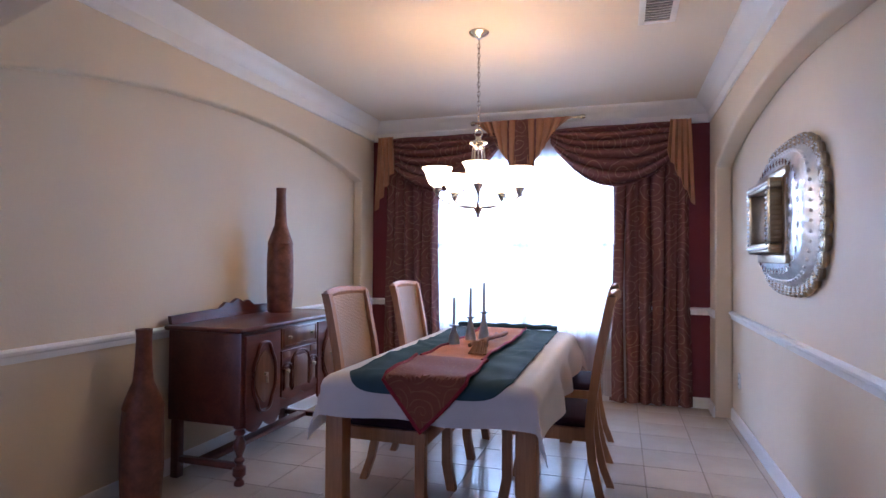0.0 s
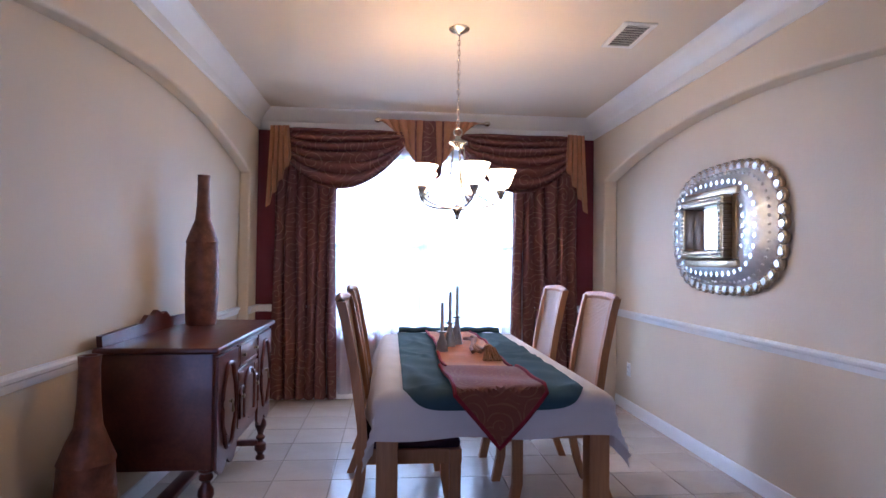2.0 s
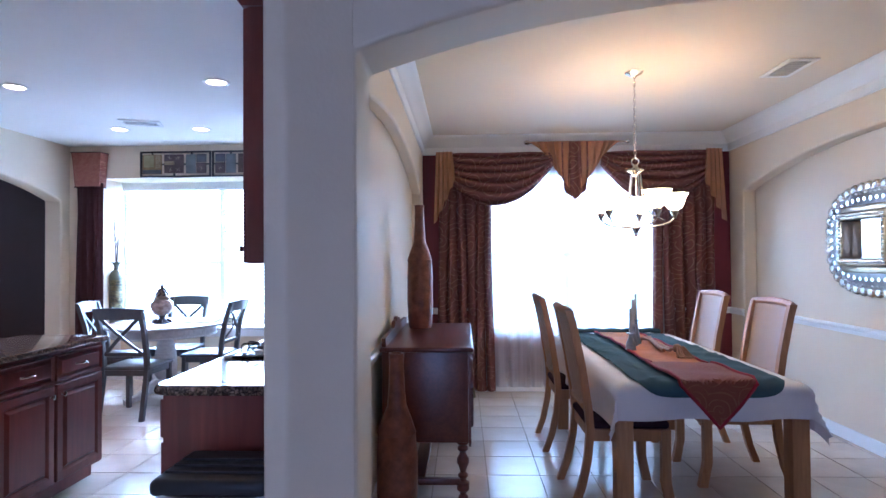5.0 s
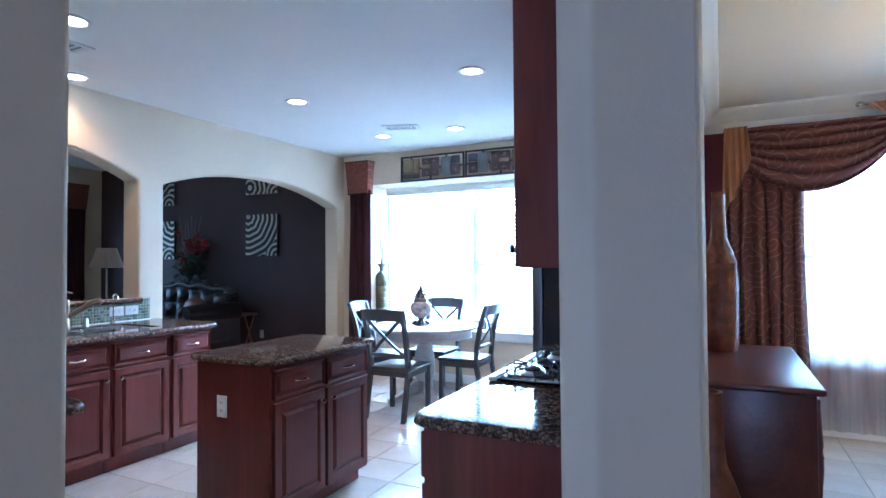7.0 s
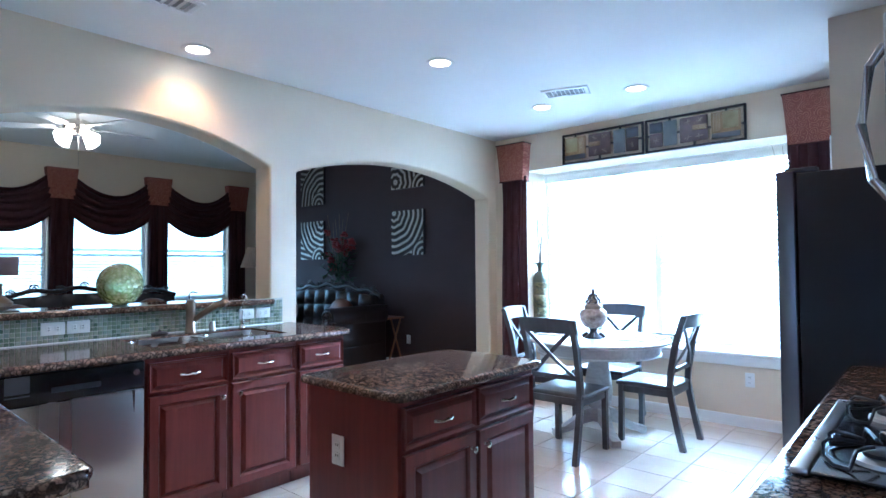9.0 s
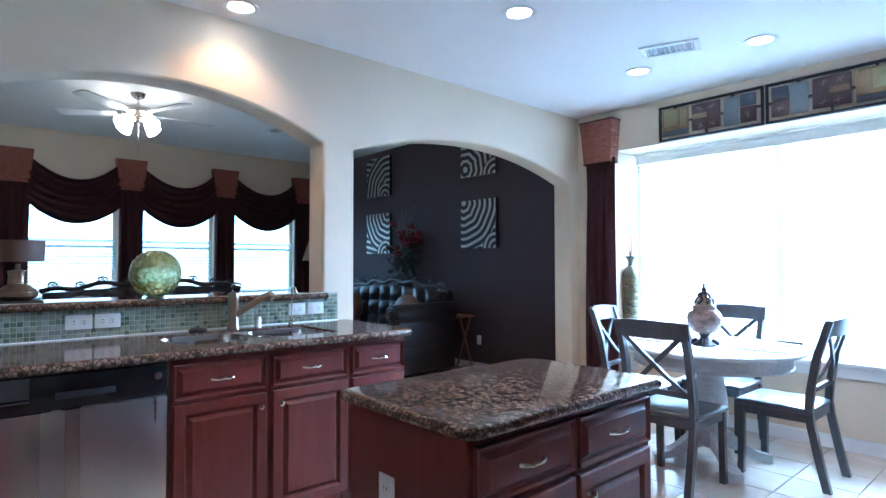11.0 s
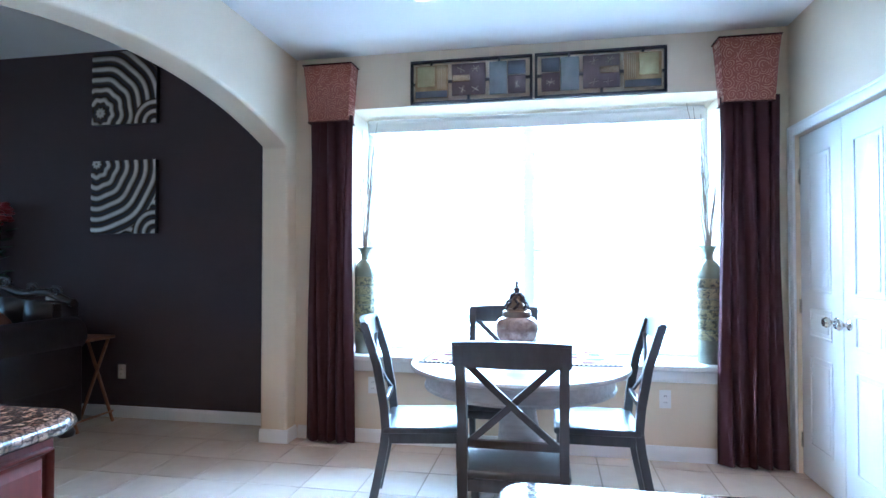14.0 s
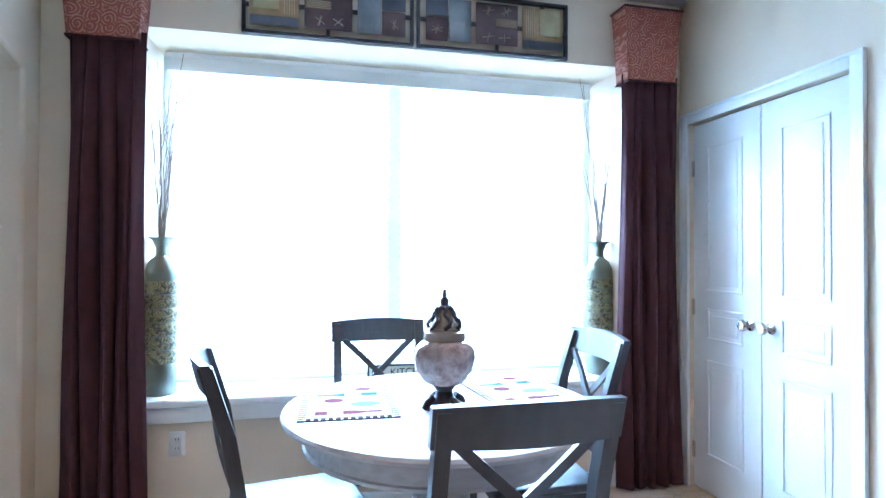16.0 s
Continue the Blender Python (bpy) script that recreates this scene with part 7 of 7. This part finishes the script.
def rolled_sofa(m, length, label):
    """Back along y = 0, seat towards -y, length along x from 0 to -length."""
    s = thing("leather_sofa", label, "sofa", m, "carved leather sofas")
    part("base", Shape().box(-length + 0.05, -0.95, 0.10, -0.05, -0.1, 0.40, 0.03, 3), LEATHER, s)
    n = 3
    w = (length - 0.5) / n
    for i in range(n):
        part("seat_cushion", Shape().box(-length + 0.25 + w * i, -0.98, 0.38, -length + 0.25 + w * (i + 1), -0.25, 0.52, 0.05, 4), LEATHER, s)

    def tufted(u, v):
        x = -length + 0.2 + (length - 0.4) * u
        puff = 0.05 * abs(math.sin(u * math.pi * 8)) * abs(math.sin(v * math.pi * 3))
        return (x, -0.22 - 0.05 * (1 - v) - puff, 0.45 + (0.52 + 0.06 * math.sin(math.pi * u)) * v)
    part("backrest", Shape().sheet(tufted, 96, 30), LEATHER, s, "tufted leather back", thick=0.02)
    part("back_panel", Shape().box(-length + 0.15, -0.20, 0.10, -0.15, -0.04, 0.98, 0.02), LEATHER, s)
    crest = []
    for i in range(61):
        u = i / 60
        crest.append((-length + 0.12 + (length - 0.24) * u, -0.13, 0.99 + 0.10 * math.sin(math.pi * u) + 0.02 * math.sin(u * 30)))
    part("crest_rail", Shape().tube(crest, 0.03, 10), CARVED, s, "carved wooden crest")
    for k in range(9):
        u = (k + 0.5) / 9
        c = crest[int(60 * u)]
        sc = Shape().tube([(c[0] + 0.055 * (1 - q / 26) * math.cos(q * 0.42), c[1] - 0.02, c[2] + 0.035 + 0.045 * (1 - q / 26) * math.sin(q * 0.42)) for q in range(24)], 0.011, 7)
        part("scroll", sc, CARVED, s)
    for x in (-0.16, -length + 0.16):
        part("arm_roll", Shape().lathe([(0, 0), (0.09, 0), (0.125, 0.01), (0.13, 0.04), (0.125, 0.80), (0.12, 0.86), (0, 0.87)], 28, m=pose(x, -0.08, 0.74, 90, 0, 0)), LEATHER, s, "rolled leather arm")
        part("arm_panel", Shape().box(x - 0.10, -0.92, 0.10, x + 0.10, -0.1, 0.72, 0.02, 3), LEATHER, s)
        part("arm_scroll", Shape().tube([(x + 0.09 * (1 - q / 30) * math.cos(q * 0.5), -0.955, 0.74 + 0.09 * (1 - q / 30) * math.sin(q * 0.5)) for q in range(28)], 0.016, 8), CARVED, s)
        part("arm_post", Shape().tube([(x + 0.11, -0.94, 0.70), (x + 0.09, -0.945, 0.5), (x + 0.11, -0.94, 0.3), (x + 0.10, -0.94, 0.12)], [0.03, 0.024, 0.03, 0.04], 10), CARVED, s)
        for y in (-0.88, -0.14):
            part("foot", Shape().lathe([(0, 0), (0.05, 0), (0.06, 0.03), (0.04, 0.07), (0.055, 0.11), (0, 0.11)], 16, (x, y, 0)), CARVED, s)
    for x in (-0.55, -length + 0.5):
        part("scatter_cushion", Shape().ball(0.24, (x, -0.42, 0.74), (1.0, 0.42, 0.85), 20), LEATHERTAN, s, "tan leather cushion")
    return s


rolled_sofa(pose(-8.28, 6.02, 0), 2.3, "dark tufted leather sofa with carved wooden crest and rolled arms")
rolled_sofa(pose(-11.62, 4.75, 0, 0, 0, 90), 2.6, "dark tufted leather sofa with carved crest below the windows")
console = thing("console_table", "narrow dark wood console table behind the sofa", "table", pose(-9.25, 6.22, 0))
part("top", Shape().box(-0.85, -0.15, 0.79, 0.46, 0.15, 0.82, 0.005), CARVED, console)
for lx in (-0.8, 0.41):
    for sy in (-1, 1):
        part("leg", Shape().box(lx - 0.025, sy * 0.11 - 0.025, 0, lx + 0.025, sy * 0.11 + 0.025, 0.79), CARVED, console)
solo("white_ornament", Shape().lathe([(0, 0), (0.045, 0), (0.05, 0.02), (0.05, 0.17), (0.04, 0.21), (0.015, 0.23), (0, 0.23)], 24), PLASTIC, "small rounded white ornament on the console table", "ornament", pose(-8.85, 6.16, 0.82))
tray = thing("tray_table", "red-brown folding wooden tray table beside the sofa", "tray table", pose(-8.54, 6.10, 0))
part("top", Shape().box(-0.14, -0.20, 0.66, 0.14, 0.20, 0.685, 0.006), TRAYWOOD, tray)
for sy in (-1, 1):
    for sx in (-1, 1):
        part("leg", Shape().tube([(sx * 0.14, sy * 0.17 + 0.012 * sx, 0), (-sx * 0.11, sy * 0.17 + 0.012 * sx, 0.66)], 0.012, 8), TRAYWOOD, tray)
part("crossbar", Shape().tube([(0.13, -0.19, 0.08), (0.13, 0.19, 0.08)], 0.009, 8), TRAYWOOD, tray)


def bouquet(m):
    b = thing("flower_arrangement", "tall arrangement of red silk flowers and dark leaves in a vase", "flowers", m)
    rng = random.Random(9)
    part("vase", Shape().lathe([(0, 0), (0.07, 0), (0.09, 0.08), (0.11, 0.18), (0.07, 0.25), (0.08, 0.28), (0, 0.27)], 24), CARVED, b)
    for k in range(26):
        a, e = rng.uniform(0, 2 * math.pi), rng.uniform(0.08, 0.30)
        h = rng.uniform(0.45, 0.98)
        tip = (e * math.cos(a), 0.5 * e * math.sin(a), h)
        part("stem", Shape().tube([(0, 0, 0.25), (tip[0] * 0.4, tip[1] * 0.4, 0.25 + (h - 0.25) * 0.6), tip], 0.004, 5), LEAF, b)
        if k < 20:
            s = Shape()
            for q in range(9):
                d = rng.uniform(0, 2 * math.pi)
                s.ball(0.03, (tip[0] + 0.03 * math.cos(d), tip[1] + 0.03 * math.sin(d), tip[2] + rng.uniform(-0.035, 0.03)), (1, 1, 0.55), 8)
            part("bloom", s, REDPETAL, b, "red silk bloom")
    lf = Shape()
    for k in range(170):
        a, e, h = rng.uniform(0, 2 * math.pi), rng.uniform(0.03, 0.27), rng.uniform(0.24, 0.66)
        p = Vector((e * math.cos(a), 0.55 * e * math.sin(a), h))
        mm = Matrix.Translation(p) @ Euler((rng.uniform(-1, 1), rng.uniform(-1, 1), a)).to_matrix().to_4x4()
        lf.prism([(0, -0.004), (0.04, -0.018), (0.09, 0), (0.04, 0.018), (0, 0.004)], "z", 0, 0.002, mm)
    part("leaves", lf, LEAF, b)
    for k in range(7):
        a = rng.uniform(-0.25, 0.25)
        part("dry_stem", Shape().tube([(0, 0, 0.3), (a * 0.5, 0.02 * k - 0.06, 0.8), (a, 0.02 * k - 0.06, rng.uniform(1.05, 1.25))], 0.003, 5), TWIG, b)
    return b


bouquet(pose(-9.70, 6.22, 0.82) @ Matrix.Scale(1.08, 4))


def relief_panel(m, centre, freq, label):
    """Square embossed metal panel facing -y, 0.6 m wide."""
    p = thing("embossed_wall_panel", label, "wall art", m, "embossed panels on the dark wall")
    S, n = 0.60, 84
    bm2 = bmesh.new()
    lay = bm2.verts.layers.float.new("relief")
    cx, cz = centre

    def height(x, z):
        r = math.hypot(x - cx, z - cz)
        r2 = math.hypot(x - (S - cx * 0.2), z - (1 - cz) * 0.0 + 0.0)
        if r2 < 0.2:
            return 0.5 + 0.5 * math.sin(2 * math.pi * freq * 1.15 * r2)
        if r > 0.62:
            return 0.5 + 0.5 * math.sin(2 * math.pi * freq * (z + 0.2 * x))
        return 0.5 + 0.5 * math.sin(2 * math.pi * freq * (r + 0.006 * math.sin(9 * math.atan2(z - cz, x - cx))))
    grid = []
    for j in range(n + 1):
        row = []
        for i in range(n + 1):
            x, z = S * i / n, S * j / n
            hgt = height(x, z)
            v_ = bm2.verts.new((x, -0.03 - 0.012 * hgt, z))
            v_[lay] = hgt
            row.append(v_)
        grid.append(row)
    for a, b in zip(grid, grid[1:]):
        for i in range(n):
            bm2.faces.new((a[i], a[i + 1], b[i + 1], b[i]))
    me = bpy.data.meshes.new("relief")
    bm2.to_mesh(me)
    bm2.free()
    me.materials.append(RINGS)
    for q in me.polygons:
        q.use_smooth = True
    ob = new("relief", me)
    ob.parent = p
    part("panel_back", Shape().box(0, -0.031, 0, S, -0.001, S), DARKFRAME, p)
    return p


RINGS = rings("bronze_silver_shaded_relief", 0.1, 0.5, 14, (0.045, 0.032, 0.025), (0.66, 0.60, 0.53))
for x, z, c in ((-8.70, 1.50, (0.05, 0.58)), (-8.70, 2.40, (0.08, 0.10)), (-10.84, 1.47, (0.55, 0.60)), (-10.84, 2.33, (0.58, 0.05))):
    relief_panel(pose(x, 6.40, z), c, 11.5, "square embossed bronze and silver panel with ring pattern")
outlet(pose(-8.42, 6.40, 0.37), "white duplex outlet on the dark wall")


def ceiling_fan(m):
    f_ = thing("ceiling_fan", "brushed nickel ceiling fan with pale blades and a lit lamp kit", "ceiling fan", m)
    part("canopy", Shape().lathe([(0, 0), (0.07, 0), (0.06, -0.04), (0.02, -0.06), (0, -0.06)], 24), NICKEL, f_)
    part("downrod", Shape().tube([(0, 0, -0.05), (0, 0, -0.13)], 0.013, 10), NICKEL, f_)
    part("motor", Shape().lathe([(0, -0.12), (0.06, -0.125), (0.125, -0.15), (0.13, -0.20), (0.10, -0.23), (0.06, -0.25), (0.06, -0.29), (0, -0.29)], 32), NICKEL, f_)
    for k in range(5):
        a = 2 * math.pi * k / 5 + 0.35
        mm = pose(0, 0, -0.205, 0, 0, math.degrees(a))
        br = part("blade", Shape().prism([(0.20, -0.05), (0.72, -0.07), (0.75, -0.05), (0.75, 0.05), (0.72, 0.07), (0.20, 0.05)], "z", -0.004, 0.004, mm @ pose(0, 0, 0, 10, 0, 0)), mat("pale_fan_blade", (0.62, 0.60, 0.58), 0.4, var=0.06), f_, "pale fan blade")
        part("blade_iron", Shape().box(0.10, -0.015, -0.006, 0.24, 0.015, 0.002, m=mm), NICKEL, f_)
    for k in range(4):
        a = math.pi / 2 * k + 0.5
        x, y = 0.10 * math.cos(a), 0.10 * math.sin(a)
        part("lamp_shade", Shape().lathe([(0.02, 0), (0.04, -0.025), (0.058, -0.08), (0.075, -0.125), (0.0, -0.11)], 20, m=pose(x, y, -0.27, 0, 0, math.degrees(a)) @ pose(0, 0, 0, 0, -52, 0)), FAN_LIT, f_, "lit frosted glass shade")
    part("pull_chain", Shape().tube([(0.03, 0, -0.3), (0.03, 0, -0.62)], 0.0022, 5), NICKEL, f_)
    return f_


ceiling_fan(pose(-9.75, 2.88, HF))
pl = thing("pleated_lamp", "bronze floor lamp with a pale pleated shade", "lamp", pose(-9.45, 4.76, 0))
part("base", Shape().lathe([(0, 0), (0.14, 0), (0.14, 0.015), (0.03, 0.035), (0.014, 0.06), (0.012, 1.34), (0, 1.34)], 24), BRONZE, pl)
part("shade", Shape().sheet(lambda u, v: ((0.105 + 0.085 * v + 0.006 * math.cos(u * 2 * math.pi * 36)) * math.cos(2 * math.pi * u), (0.105 + 0.085 * v + 0.006 * math.cos(u * 2 * math.pi * 36)) * math.sin(2 * math.pi * u), 1.60 - 0.25 * v), 144, 4, close_u=True), mat("pleated_taupe_shade", (0.34, 0.28, 0.23), 0.8, var=0.1), pl, "pale taupe pleated shade", thick=0.003)
solo("smoke_detector", Shape().lathe([(0, 0), (0.07, 0), (0.068, -0.02), (0.05, -0.035), (0, -0.036)], 28), PLASTIC, "round white smoke detector on the ceiling", "detector", pose(-9.3, 4.1, HF))
vent("ceiling_vent", pose(-10.2, 4.6, HF), 0.4, 0.2, 8, "white slatted vent in the family room ceiling")


# ---- floor tiles ----
def tile_mesh(w, h, t=0.008, b=0.004):
    me = bpy.data.meshes.new("tile")
    x, y = w / 2, h / 2
    lo = [(-x, -y, -0.004), (x, -y, -0.004), (x, y, -0.004), (-x, y, -0.004)]
    mid = [(a, c, t - 0.004 - b) for a, c, _ in lo]
    top = [((abs(a) - b) * (1 if a > 0 else -1), (abs(c) - b) * (1 if c > 0 else -1), 0.0) for a, c, _ in lo]
    f = [(8, 9, 10, 11)]
    for r in (0, 4):
        f += [(r + i, r + (i + 1) % 4, r + 4 + (i + 1) % 4, r + 4 + i) for i in range(4)]
    me.from_pydata(lo + mid + top, [], f)
    me.materials.append(TILE)
    return me


PITCH, TX, TY = 0.3365, -4.68, 4.325
one_tile = tile_mesh(PITCH - 0.007, PITCH - 0.007)
rest = []
count = 0
for i in range(-23, 22):
    for j in range(-21, 7):
        x, y = TX + (i + 0.5) * PITCH, TY + (j + 0.5) * PITCH
        if x > 2.4 or y < -2.4 or (x > -2.6 and y > 5.62) or (x > -6.9 and y > 6.25):
            continue
        near = (-2.5 < x < 0.7 and 1.9 < y < 5.6) or (-6.3 < x < -3.5 and 3.3 < y < 6.2) or (-5.2 > x > -6.3 and 2.2 < y < 3.3)
        if near and count < 300:
            ob = new("tile", one_tile)
            ob.parent = floor
            ob.location = (x, y, 0)
            count += 1
        else:
            rest.append((x, y))
v, f = [], []
for x, y in rest:
    k = len(v)
    for q in one_tile.vertices:
        v.append((q.co.x + x, q.co.y + y, q.co.z))
    f += [tuple(k + a for a in p.vertices) for p in one_tile.polygons]
me = bpy.data.meshes.new("tiles")
me.from_pydata(v, [], f)
me.materials.append(TILE)
far_tiles = new("tiles", me)
far_tiles.parent = floor
far_tiles["kind"] = "stuff"
